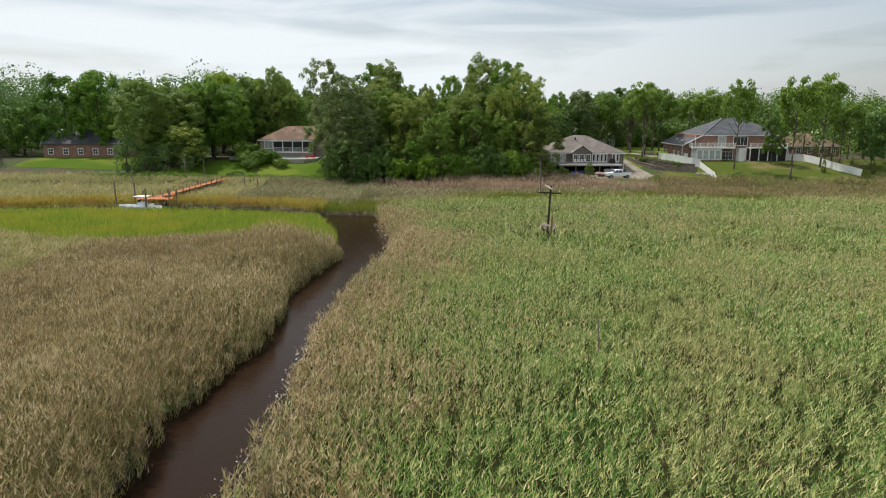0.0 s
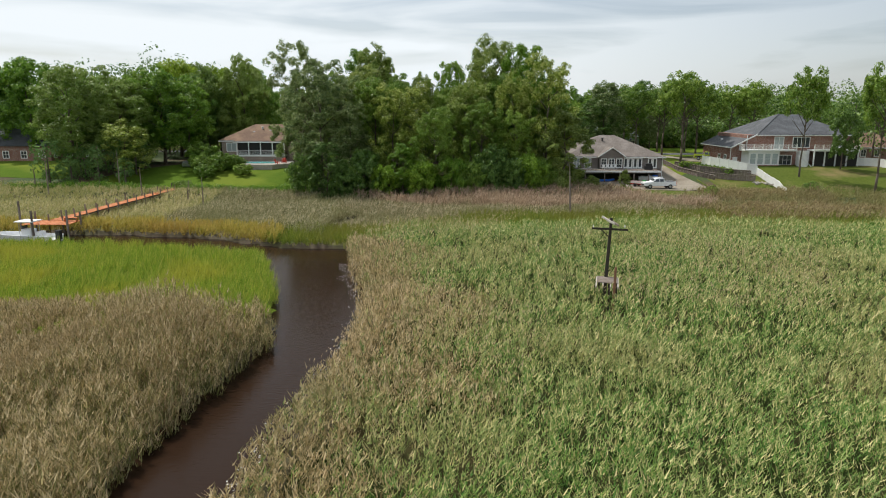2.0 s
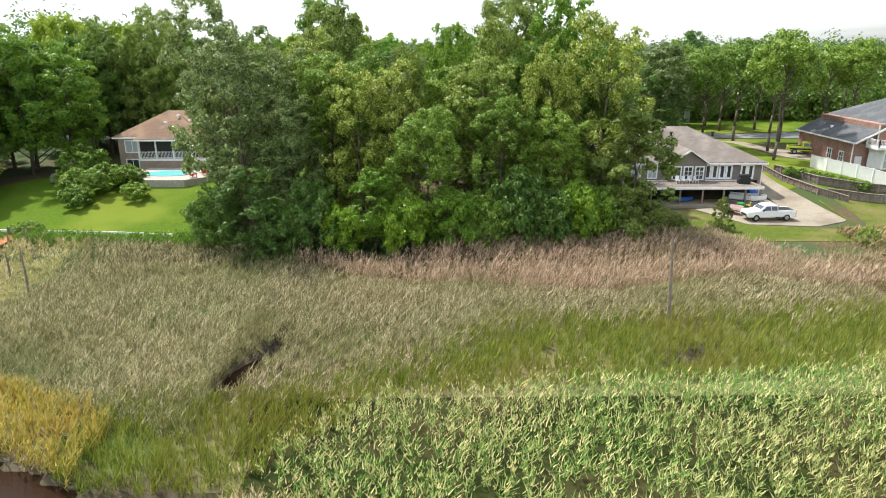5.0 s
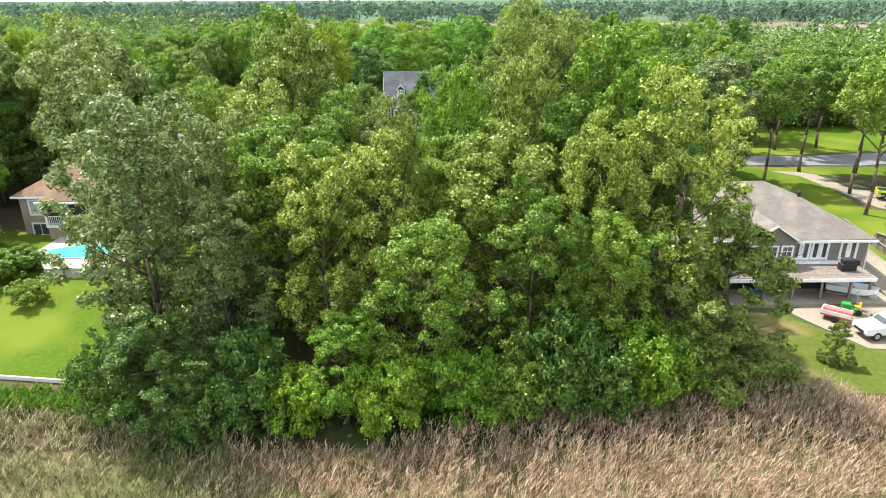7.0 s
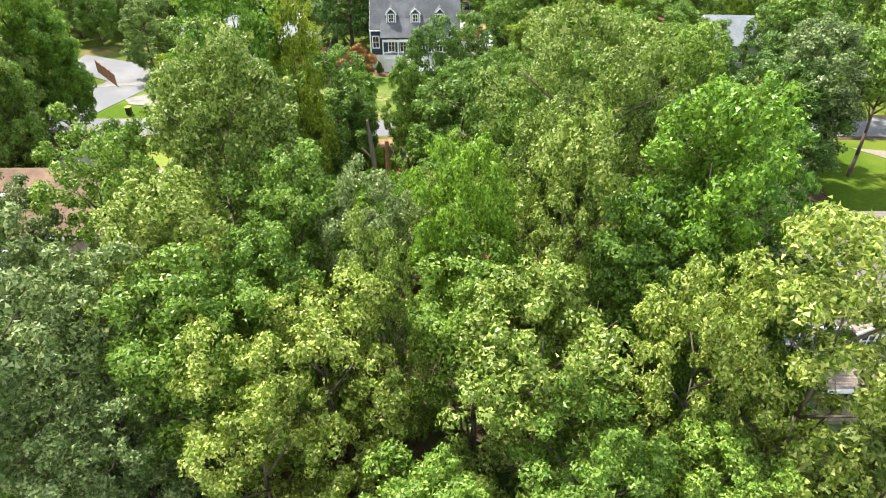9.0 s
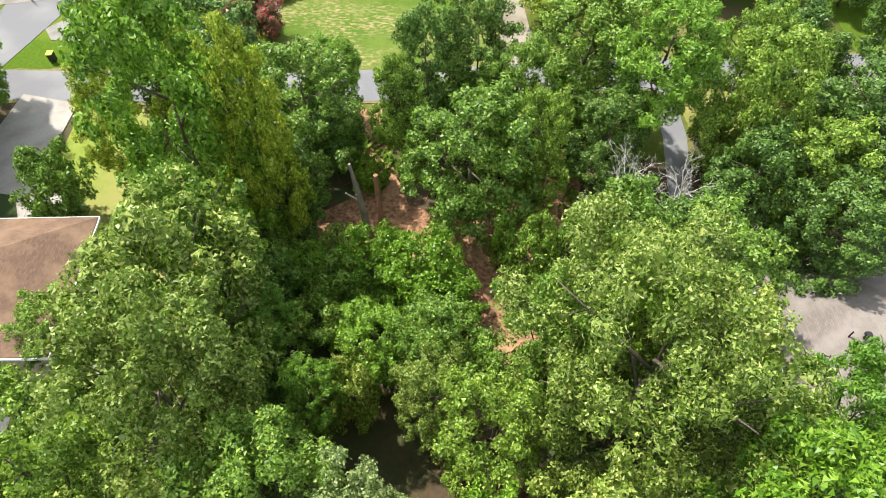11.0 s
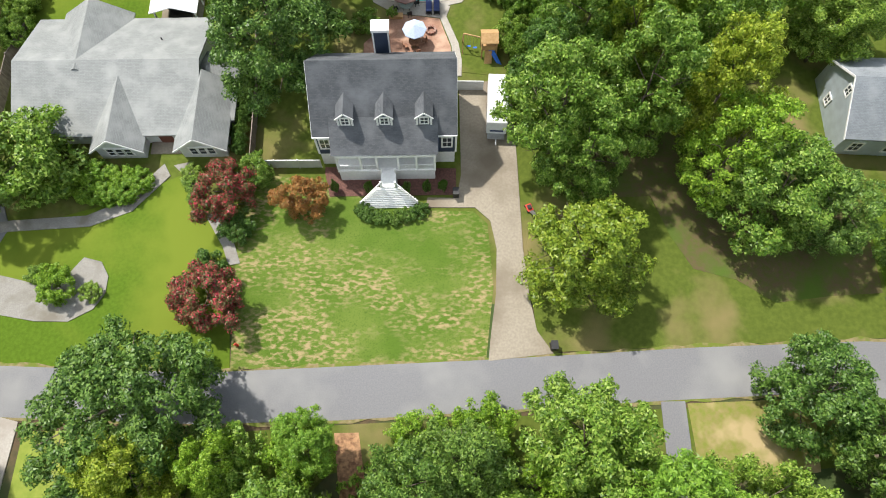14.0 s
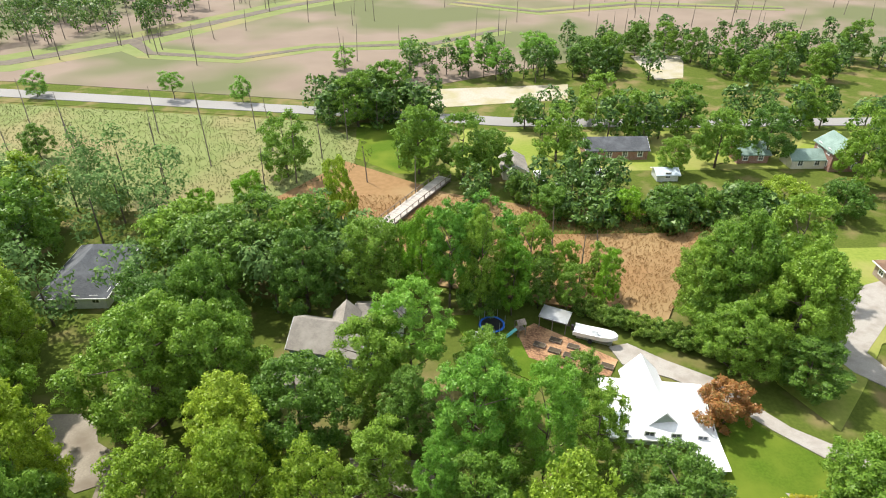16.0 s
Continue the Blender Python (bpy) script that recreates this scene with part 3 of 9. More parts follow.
drape("lawn_open_field", [(11.2, 200.4), (45, 201.2), (45, 214), (40, 221), (28, 216), (22, 214), (12.6, 231), (10.6, 231), (10.8, 212)], 0.05, M_LAWN_OLIVE, "rough shaded lawn below tall trees", "lawn")
drape("lawn_terrace", [(48.2, 141), (56.8, 134.6), (59.2, 142.2), (59.9, 151.2), (57, 152.8), (50, 152.8), (48, 150)], 0.04, M_LAWN_OLIVE, "terraced rough grass above timber walls", "lawn")
drape("lawn_verge", [(-33, 181), (-20.5, 183), (-20, 193.6), (-7, 194.2), (40, 195.6), (41, 190), (24.6, 189), (24, 184), (4, 192.5), (-8, 190), (-22, 176), (-24, 170), (-30, 172)], 0.04, M_LAWN_OLIVE, "dry grass verge beside the lane", "lawn")
drape("lawn_side_yard", [(-32, 175.5), (-31, 181.5), (-33.5, 184), (-35.6, 186), (-35.4, 194.2), (-21, 194.0), (-20.6, 186), (-13.4, 181.5), (-17, 178), (-22, 171.5), (-26.4, 172)], 0.055, M_LAWN_PALE, "sunlit side lawn with worn straw-coloured patches", "lawn")
drape("lawn_corner", [(24.4, 195.5), (30, 195.6), (36, 195.8), (35.2, 189.4), (30, 188.8), (24.6, 189.6)], 0.06, M_VERGE, "sunlit straw-coloured grass beside the lane", "lawn")
# Litter patch whose dark colour also carries the trees' shade.
drape("leaf_litter_east", [(13, 219.6), (18, 216.2), (23.8, 216.4), (25.2, 212), (27, 208.4), (31, 207.2), (34.4, 204.8), (40, 205.4), (45, 205.6), (45, 214), (40, 221), (31, 224.7), (20, 224), (12.9, 226.5)], 0.075, M_LITTER, "brown leaf litter with the tall trees' shade in its colour", "earth")
drape("lawn_fenced_strip", [(-16.8, 220.8), (-10.0, 220.6), (-10.2, 231), (-17.0, 232)], 0.05, M_LAWN_OLIVE, "narrow shaded grass strip inside a fence", "lawn")
drape("lawn_back_west", [(-46, 239), (-23, 237.5), (-22, 247), (-40, 249), (-47, 247)], 0.05, M_LAWN, "green back lawn beside a hedge", "lawn")
drape("lawn_pool", [(-7, 238), (4.6, 232), (9.9, 231.2), (11.2, 240), (8.4, 250.6), (-6.4, 250.6), (-7.4, 245)], 0.04, M_LAWN_OLIVE, "grass around the pool terrace", "lawn")
drape("lawn_north_garden", [(9, 301), (12, 291), (22, 284), (31, 281), (31.5, 285), (25, 289.5), (20, 294), (14, 301)], 0.05, M_LAWN, "back garden lawn with worn centre", "lawn")
drape("lawn_white_house", [(40, 273), (36, 262), (48, 262), (52, 258), (62, 266), (54, 270.2), (49, 275), (46, 279)], 0.05, M_LAWN, "front lawn of the white-roofed house", "lawn")
drape("lawn_far_right", [(58, 275), (66, 283), (74, 292), (96, 296), (100, 330), (78, 326), (66, 300), (54, 284)], 0.05, M_LAWN_PALE, "pale olive lawn sloping from a curved drive", "lawn")
drape("lawn_north_houses", [(16, 388), (10, 352), (28, 340), (48, 339), (92, 342), (120, 352), (120, 388), (76, 386)], 0.05, M_LAWN_PALE, "wide lawns around houses along the highway", "lawn")
drape("lawn_park", [(-14, 396), (-12, 366), (4, 352), (8, 366), (10, 392)], 0.05, M_LAWN, "bright shaded grass under trees", "lawn")
drape("mulch_clearing", [(-11, 180), (-9.6, 174.5), (-4, 171), (2, 170.5), (4.4, 165.5), (8, 164.8), (12, 169), (9, 173.5), (11, 178), (13.5, 184), (11.5, 188), (7, 185), (2.5, 179), (-2.6, 181), (-4.2, 186), (-5.4, 193.5), (-7.6, 193.5), (-6.8, 187), (-7.5, 182)], 0.06, M_MULCH, "cleared ground of bare red-brown earth and wood chips", "earth")
drape("planting_bed_cape", [(-9.6, 219.6), (-9.0, 216.9), (3.9, 216.9), (4.0, 219.9), (-9.6, 220.3)], 0.10, M_BED, "dark red mulch bed along the porch", "planting bed")

edge_n, edge_s = ([(x, y + k * (0.28 + 0.16 * math.sin(1.7 * x) + 0.1 * math.sin(4.1 * x + k))) for x, y in [(-48 + 1.4 * i, float(np.interp(-48 + 1.4 * i, xs, ys))) for i in range(71)]]
                  for k, xs, ys in ((1, (-48, -20, 6, 26, 42, 50), (200.6, 199.1, 199.8, 200.6, 200.9, 200.4)), (-1, (-48, -20, -7, 23, 36, 44, 50), (196, 194.5, 194.6, 195.8, 196.2, 195.2, 194.0))))
drape("road_shoulder", edge_n + edge_s[::-1], 0.075, M_SHOULDER, "sandy worn edge of the lane", "road edge")
drape("road", [(-75, 203.5), (-48, 200.6), (-20, 199.1), (6, 199.8), (26, 200.6), (42, 200.9), (50, 200.4), (50, 194.0), (44, 195.2), (36, 196.2), (23, 195.8), (-7, 194.6), (-20, 194.5), (-48, 196), (-75, 199)], 0.09, M_ASPHALT, "grey asphalt residential lane with grass edges", "road")
drape("road_bend", [(49.8, 194.0), (49.8, 200.4), (60, 199.8), (80, 202.5), (112, 211), (112, 205.5), (82, 196.5), (66, 193.2)], 0.095, M_ASPHALT, "grey asphalt side street under tall trees", "road")
drape("road_spur", [(-52, 200), (-46, 200.4), (-41, 214), (-44.5, 222), (-58, 228), (-58, 221), (-49, 215)], 0.10, M_ASPHALT, "asphalt side lane among trees", "road")
drape("driveway_cape", [(6.5, 199.7), (6.8, 202), (7.5, 206.2), (7.8, 210.9), (7.3, 213.9), (5.8, 215.4), (0.8, 215.5), (1.0, 216.6), (4.0, 216.5), (4.5, 219.2), (4.6, 230.2), (10.3, 231), (10.4, 220), (10.4, 211), (10.7, 206), (11.2, 202.5), (12.6, 200.3)], 0.11, M_CONCRETE, "stained concrete driveway from lane to gate", "driveway")
drape("driveway_west", [(-42, 196.6), (-36, 195.0), (-36.6, 185.4), (-33, 182), (-31.6, 177), (-35, 176.5), (-38, 183), (-44, 184)], 0.11, M_PAVER, "pale concrete driveway among trees", "driveway")
drape("driveway_east", [(22, 195.7), (24.2, 195.7), (24.1, 189), (22.6, 180), (25, 176.5), (28.8, 171.9), (25.4, 171.9), (20.2, 178), (21.8, 189)], 0.11, M_ASPHALT, "narrow grey driveway behind the taupe house", "driveway")
drape("driveway_slope", [(32.5, 150), (36, 143), (43.6, 142), (48, 144), (47.6, 149), (46.8, 158), (46.2, 174), (43.9, 174), (43.8, 151.2), (41, 152.4)], 0.08, M_CONCRETE, "sloping concrete drive down to the garage court", "driveway")
drape("driveway_brick", [(50, 190.5), (53.2, 187), (55, 172), (58, 168), (62, 172), (62, 179), (56.8, 180), (56, 189)], 0.10, M_CONCRETE, "curved concrete drive in front of the brick house", "driveway")
drape("driveway_white_house", [(32.4, 292.5), (33.4, 288.6), (39.5, 285.4), (44.6, 281.6), (49.4, 275.4), (55, 269.4), (60, 265.6), (61.8, 267.4), (57.2, 271.8), (52, 275.8), (48.6, 280.4), (45.4, 285.4), (40, 289.2), (35.4, 293.2)], 0.10, M_PAVER, "pale driveway curving past the white-roofed house", "driveway")
drape("driveway_red_house", [(46.4, 266), (48.6, 258), (47.2, 250), (47.4, 243.6), (56.4, 242.8), (57, 248), (51.4, 250.6), (51.2, 257), (49.6, 265)], 0.10, M_PAVER, "pale concrete drive beside the red-roofed house", "driveway")
drape("driveway_far_right", [(64.6, 291), (66, 286), (69.4, 282), (72, 283.4), (70.4, 290), (80, 299), (90, 303), (88, 310), (76, 306), (68, 298)], 0.10, M_PAVER, "curved pale drive with a planted island", "driveway")
drape("pavement_path", [(-25.4, 220.8), (-24.4, 219.8), (-19.4, 211.6), (-18.6, 209.6), (-17.5, 209.8), (-18.4, 212.2), (-23.4, 220.2), (-23.6, 221.2)], 0.11, M_GRAVEL, "curving garden path of pale concrete", "path")
drape("pavement_path_west", [(-26.4, 221), (-30, 216.8), (-33.5, 215.2), (-41, 214.8), (-52, 213), (-52, 211.8), (-41, 213.6), (-33, 214), (-29, 215.6), (-25.6, 219.6)], 0.12, M_GRAVEL, "curving garden path of pale concrete", "path")
drape("gravel_bed", [(-32.9, 210.7), (-31.1, 210.2), (-30.2, 208.7), (-30.2, 207.0), (-31.1, 205.4), (-33.3, 204.2), (-36.5, 204.3), (-42.1, 205.4), (-43.4, 207.4), (-41.6, 209.2), (-38.1, 208.3), (-36.1, 207.6), (-34.4, 208.6)], 0.13, M_GRAVEL, "pale gravel planting bed with curved edge", "planting bed")
drape("pool_terrace", [(-6.3, 245.2), (-5.8, 247.4), (-4.4, 248.9), (-2.2, 249.6), (5.8, 249.2), (6.4, 246.5), (6.1, 242.7), (5.2, 241.6), (3.6, 241.2), (2.7, 239.4), (-2.6, 240.2), (-5, 241.8)], 0.12, M_PAVER, "pale concrete terrace around the pool", "terrace")
drape("brick_patio", [(-6, 232.2), (4.0, 232.2), (3.8, 235.4), (2.6, 239.3), (-2.6, 240.1), (-4.4, 237.6), (-6, 236)], 0.10, M_TERRA, "terracotta brick patio behind the house", "patio")
drape("pavement_curve", [(4.1, 231.4), (4.9, 231.4), (5.0, 233.5), (4.7, 235.8), (3.4, 239.6), (3.9, 241.1), (3.2, 241.2), (2.7, 239.3), (3.9, 235.5)], 0.13, M_PAVER, "curved pale walk from house to pool", "path")
drape("driveway_cottage", [(-45, 281), (-43.6, 276), (-39, 270.5), (-36, 268.4), (-31.4, 270.4), (-31, 272.6), (-36.5, 276), (-39, 281)], 0.10, M_CONCRETE, "shaded concrete drive between tall trees", "driveway")
drape("pavement_cottage", [(-33.9, 270), (-33.6, 267), (-31.4, 263.6), (-30.2, 264.2), (-32.2, 267.4), (-32.4, 270)], 0.12, M_CONCRETE, "curving concrete path from the shaded drive", "path")
drape("yard_cottage", [(-4.6, 272.6), (3.6, 272), (7, 268.2), (-0.6, 266.8), (-4.2, 268)], 0.08, M_CONCRETE, "worn pale yard behind the cottage", "yard")
drape("earth_yard", [(19, 296.5), (20, 290.5), (24, 288), (31, 286), (33, 289.5), (27, 294.5), (22, 298.5)], 0.08, M_MULCH, "vegetable yard of bare red earth", "earth")
drape("brown_garden_floor", [(-8, 251.6), (9, 251.2), (10, 268), (-8, 268)], 0.03, M_LITTER, "leaf-strewn earth around the cottage", "earth")
drape("highway", [(-330, 470), (-130, 424.5), (-27, 404.2), (29, 393.2), (76, 389.6), (136, 390.2), (330, 398), (330, 391), (133, 384.2), (76, 384), (28, 386.4), (-26, 397.4), (-127, 416.8), (-330, 462)], 0.25, M_ROADPALE, "pale two-lane highway crossing the marsh", "road", step=12)
drape("highway_verge", [(-330, 473), (-130, 428), (-27, 408), (29, 397), (76, 392.5), (136, 393), (330, 401), (330, 387), (133, 380.5), (28, 382.5), (-26, 393.4), (-127, 412.8), (-330, 458)], 0.10, M_LAWN_OLIVE, "grassy shoulders of the highway", "verge", step=12)
drape("sandy_lot", [(6, 402), (49, 409), (52, 424), (8, 420)], 0.10, M_SAND, "open lot of pale sand and weeds", "earth")
drape("sandy_track", [(82, 428), (92, 430), (102, 458), (82, 458)], 0.10, M_SAND, "pale sandy clearing", "earth")

M_FARMARSH = surface("far_marsh_grass", (0.19, 0.145, 0.11), (0.22, 0.17, 0.13), 0.06, 0.95, (0.11, 0.12, 0.05), 0.012, (0.47, 0.57), bump=0.3)
M_GREENMARSH = surface("green_marsh_grass", (0.145, 0.18, 0.052), (0.175, 0.20, 0.07), 0.25, 0.95, (0.23, 0.195, 0.09), 0.03, (0.48, 0.64), bump=0.8)
M_ORANGEMARSH = surface("russet_reed_bed", (0.26, 0.155, 0.07), (0.22, 0.13, 0.055), 0.9, 0.95, (0.28, 0.19, 0.09), 0.05, (0.45, 0.65), bump=1.0)
M_CHANNEL = surface("marsh_channel_mud", (0.08, 0.06, 0.045), (0.12, 0.095, 0.06), 0.5, 0.6, bump=0.3)
drape("far_marsh", [(-700, 520), (-127, 432), (-27, 410), (4, 404), (8, 424), (80, 462), (330, 440), (700, 420), (900, 760), (-900, 760)], 0.12, M_FARMARSH, "pinkish dry marsh beyond the highway", "marsh", step=30)
drape("green_marsh", [(-330, 452), (-127, 411), (-26, 392), (-12, 378), (-12, 362), (-20, 348), (-52, 338), (-110, 350), (-330, 380)], 0.12, M_GREENMARSH, "green marsh in front of the highway", "marsh", step=12)
drape("russet_marsh", [(-28, 344), (-10, 320), (0, 312), (36, 300), (42, 296), (52, 314), (72, 330), (64, 338), (26, 340), (10, 346), (-14, 364)], 0.14, M_ORANGEMARSH, "russet reed bed between trees", "marsh", step=6)
for level, chan in enumerate(([(-160, 450), (-142, 452), (-108, 484), (-62, 549), (-20, 590), (-24, 594), (-66, 554), (-113, 489), (-146, 458), (-160, 456)],
             [(-113, 484), (-98, 465), (-62, 456.5), (-36, 472), (10, 476), (40, 500), (38, 503), (8, 480), (-37, 475), (-63, 460), (-97, 469), (-110, 489)],
             [(20, 560), (60, 535), (110, 552), (180, 540), (181, 543), (109, 556), (60, 539), (22, 563)])):
    half = len(chan) // 2
    mids = [((chan[i][0] + chan[-1 - i][0]) / 2, (chan[i][1] + chan[-1 - i][1]) / 2) for i in range(half)]
    wide = [(m[0] + 3.6 * (p[0] - m[0]), m[1] + 3.6 * (p[1] - m[1])) for p, m in zip(chan, mids + mids[::-1])]
    drape("channel_bank", wide, 0.14 + 0.015 * level, M_GREENMARSH, "olive grass along a tidal channel", "marsh", step=20)
    drape("channel", chan, 0.2 + 0.015 * level, M_CHANNEL, "dark muddy tidal channel in the marsh", "channel", step=20)

# ---------------- plants ----------------
rng = np.random.default_rng(7)


def quads_object(name, co, material):
    """One mesh of loose four-cornered leaves; co: n x 4 x 3."""
    n = len(co)
    me = bpy.data.meshes.new(name)
    me.vertices.add(n * 4)
    me.vertices.foreach_set("co", co.reshape(-1).astype(np.float32))
    me.loops.add(n * 4)
    me.loops.foreach_set("vertex_index", np.arange(n * 4, dtype=np.int32))
    me.polygons.add(n)
    me.polygons.foreach_set("loop_start", np.arange(0, n * 4, 4, dtype=np.int32))
    me.update(calc_edges=True)
    me.materials.append(material)
    return me


def unit(v):
    return v / np.maximum(np.linalg.norm(v, axis=-1, keepdims=True), 1e-6)


def tris_object(name, co, material):
    """One mesh of loose three-cornered leaves; co: n x 3 x 3."""
    n = len(co)
    me = bpy.data.meshes.new(name)
    me.vertices.add(n * 3)
    me.vertices.foreach_set("co", co.reshape(-1).astype(np.float32))
    me.loops.add(n * 3)
    me.loops.foreach_set("vertex_index", np.arange(n * 3, dtype=np.int32))
    me.polygons.add(n)
    me.polygons.foreach_set("loop_start", np.arange(0, n * 3, 3, dtype=np.int32))
    me.update(calc_edges=True)
    me.materials.append(material)
    return me


def sprays_at(p, nrm, length, width, droop=0.12):
    """Small pointed leaf sprays at p, facing nrm."""
    n = len(p)
    a = unit(np.cross(nrm, unit(rng.normal(size=(n, 3)))))
    b = np.cross(nrm, a)
    le, wi = length[:, None], width[:, None]
    skew = rng.uniform(-0.3, 0.3, (n, 1))
    tip = p + a * le * 0.55 - np.array([0, 0, 1.0]) * le * droop
    return np.stack([p - a * le * 0.45 + b * wi * (0.5 + skew), tip, p - a * le * (0.45 - skew) - b * wi * 0.5], 1)


def crown_points(R, H, boughs, leaf, base=0.25, flat=1.0, clumps=7, bough_size=(0.30, 0.44), point=0.5, gaps=0.08, clump_size=(0.32, 0.56), jitter=0.55, cover=0.75, taper=0.8):
    """Leaf places, facings and inner sizes: boughs round an uneven egg between base*H and H, each a cluster of loose leafy sprays.
    leaf: the area of one leaf; cover: how densely the leaves close the outside of a spray."""
    P, N, S = [], [], []
    z0, zc, top = base * H, (base + (1 - base) * point) * H, H
    lop = [(rng.uniform(0.8, 1.15), rng.uniform(0, 6.28)) for _ in range(3)]
    for i in range(boughs):
        u = 1 - 1.8 * (i + 0.5) / boughs
        th = i * 2.399963 + rng.normal() * 0.3
        if rng.random() < gaps:
            continue
        k0 = (0.70 if i % 5 else 0.35) * rng.uniform(0.74, 1.18) * (1 + 0.14 * math.sin(2 * th + lop[0][1]) + 0.08 * math.sin(3 * th + lop[1][1]))
        hor = math.sqrt(max(0.0, 1 - u * u)) ** taper
        br = R * rng.uniform(*bough_size)
        half = (top - zc) if u > 0 else (zc - z0)
        c = np.array([R * k0 * hor * math.cos(th), R * k0 * hor * math.sin(th), zc + u * (half - 0.6 * br) * rng.uniform(0.88, 1.08)])
        out = np.array([hor * math.cos(th), hor * math.sin(th), 0.25 + 0.5 * u])
        for j in range(clumps):
            d0 = unit(rng.normal(size=3) + 0.9 * out + [0, 0, 0.25])
            lr = br * rng.uniform(*clump_size)
            cc = c + d0 * br * rng.uniform(0.45, 1.1) * [1, 1, 0.95 * flat]
            k = max(6, int(cover * 6.28 * lr * lr / leaf))
            d = unit(rng.normal(size=(k, 3)) + 0.75 * d0 + [0, 0, 0.3])
            # a ragged spray: some sides reach further than others
            reach = 0.74 + 0.22 * np.sin(d[:, 0] * 4.1 + j) * np.sin(d[:, 1] * 4.7 + i) + 0.42 * rng.random(k) ** 2
            P.append(cc + d * lr * reach[:, None] * [1, 1, 0.85 * flat])
            N.append(unit(d + [0, 0, 0.2] + rng.normal(size=(k, 3)) * jitter))
            S.append(np.zeros(k))
            m = 7
            d = unit(rng.normal(size=(m, 3)))
            P.append(cc - d0 * lr * 0.25 + d * lr * rng.uniform(0.15, 0.4, (m, 1)) * [1, 1, 0.8 * flat])
            N.append(unit(d + rng.normal(size=(m, 3)) * 0.35))
            S.append(np.full(m, lr * 0.62))
    return np.concatenate(P), np.concatenate(N), np.concatenate(S)


def trunk_mesh(name, H, R, base, r0, limbs, material, lean=0.4):
    bm = bmesh.new()
    pts = [Vector((0, 0, -0.3))]
    for i in range(1, 6):
        pts.append(Vector((lean * math.sin(i * 1.7) * 0.4, lean * math.cos(i * 2.3) * 0.4, H * 0.82 * i / 5)))
    for i in range(5):
        add_tube(bm, pts[i], pts[i + 1], r0 * (1 - i / 5.6), r0 * (1 - (i + 1) / 5.6), 6)
    for j in range(limbs):
        th = j * 2.4
        h0 = H * (base * 0.8 + (0.75 - base * 0.8) * j / limbs)
        a = Vector((0, 0, h0))
        mid = Vector((math.cos(th) * R * 0.35, math.sin(th) * R * 0.35, h0 + H * 0.08))
        tip = Vector((math.cos(th) * R * 0.75, math.sin(th) * R * 0.75, h0 + H * 0.17))
        add_tube(bm, a, mid, r0 * 0.42, r0 * 0.26, 4)
        add_tube(bm, mid, tip, r0 * 0.26, r0 * 0.08, 4)
        side = mid.lerp(tip, 0.4)
        add_tube(bm, side, side + Vector((math.cos(th + 1.1) * R * 0.3, math.sin(th + 1.1) * R * 0.3, H * 0.07)), r0 * 0.15, r0 * 0.05, 3)
    me = bpy.data.meshes.new(name)
    bm.to_mesh(me)
    bm.free()
    me.materials.append(material)
    me.shade_smooth()
    return me


def dead_mesh(name, H, R, r0, seed):
    """A bare forked tree."""
    rnd = random.Random(seed)
    bm = bmesh.new()

    def grow(a, d, ln, r, depth):
        b = a + d * ln
        add_tube(bm, a, b, r, r * 0.68, 5 if depth < 2 else 4)
        if depth == 7:
            return
        for _ in range(2 if depth % 2 else 3):
            nd = (d + Vector((rnd.gauss(0, 0.55), rnd.gauss(0, 0.55), rnd.gauss(0.1, 0.28)))).normalized()
            grow(b, nd, ln * rnd.uniform(0.55, 0.82), r * 0.6, depth + 1)

    grow(Vector((0, 0, -0.3)), Vector((0.05, 0, 1)), H * 0.34, r0, 0)
    me = bpy.data.meshes.new(name)
    bm.to_mesh(me)
    bm.free()
    me.materials.append(M_BARK_PALE)
    return me


FORMS, SPECS = {}, {}
LEAF = {"M": L_MID, "O": L_OLIVE, "D": L_DARK, "Y": L_YELLOW, "B": L_BRIGHT, "G": L_GREY, "S": L_YELLOW, "P": L_PINE, "C": L_CYPRESS, "HIGH": L_MID, "RED": L_RED, "ORANGE": L_ORANGE, "ROUND": L_BRIGHT, "GOLD": L_GOLD, "HEDGE": L_MID, "DARKBUSH": L_DARK}


# trees of far gardens and west: evened, lighter leaf colours; western haze painted in
L_SOFT = {"M": leafy("soft_oak_leaves", (0.118, 0.230, 0.022), (0.170, 0.308, 0.031), (0.258, 0.403, 0.056), 0.40),
          "D": leafy("soft_dark_leaves", (0.078, 0.168, 0.020), (0.118, 0.235, 0.029), (0.179, 0.308, 0.050), 0.36),
          "O": leafy("soft_golden_leaves", (0.168, 0.269, 0.018), (0.252, 0.375, 0.028), (0.370, 0.482, 0.056), 0.40),
          "B": leafy("soft_bright_leaves", (0.123, 0.280, 0.016), (0.174, 0.358, 0.022), (0.246, 0.437, 0.039), 0.40),
          "G": leafy("soft_grey_green_leaves", (0.134, 0.213, 0.034), (0.190, 0.286, 0.056), (0.291, 0.381, 0.101), 0.38),
          "P": leafy("soft_pine_needles", (0.123, 0.286, 0.029), (0.168, 0.358, 0.038), (0.235, 0.431, 0.056), 0.36)}


def spec(kinds, size, R, H, boughs, ll, lw, variants=1, **kw):
    """How trees of that kind and size grow; the meshes are made when the first such tree is planted."""
    for kind in kinds:
        SPECS[(kind, size)] = (R, H, boughs, ll, lw, variants, kw)


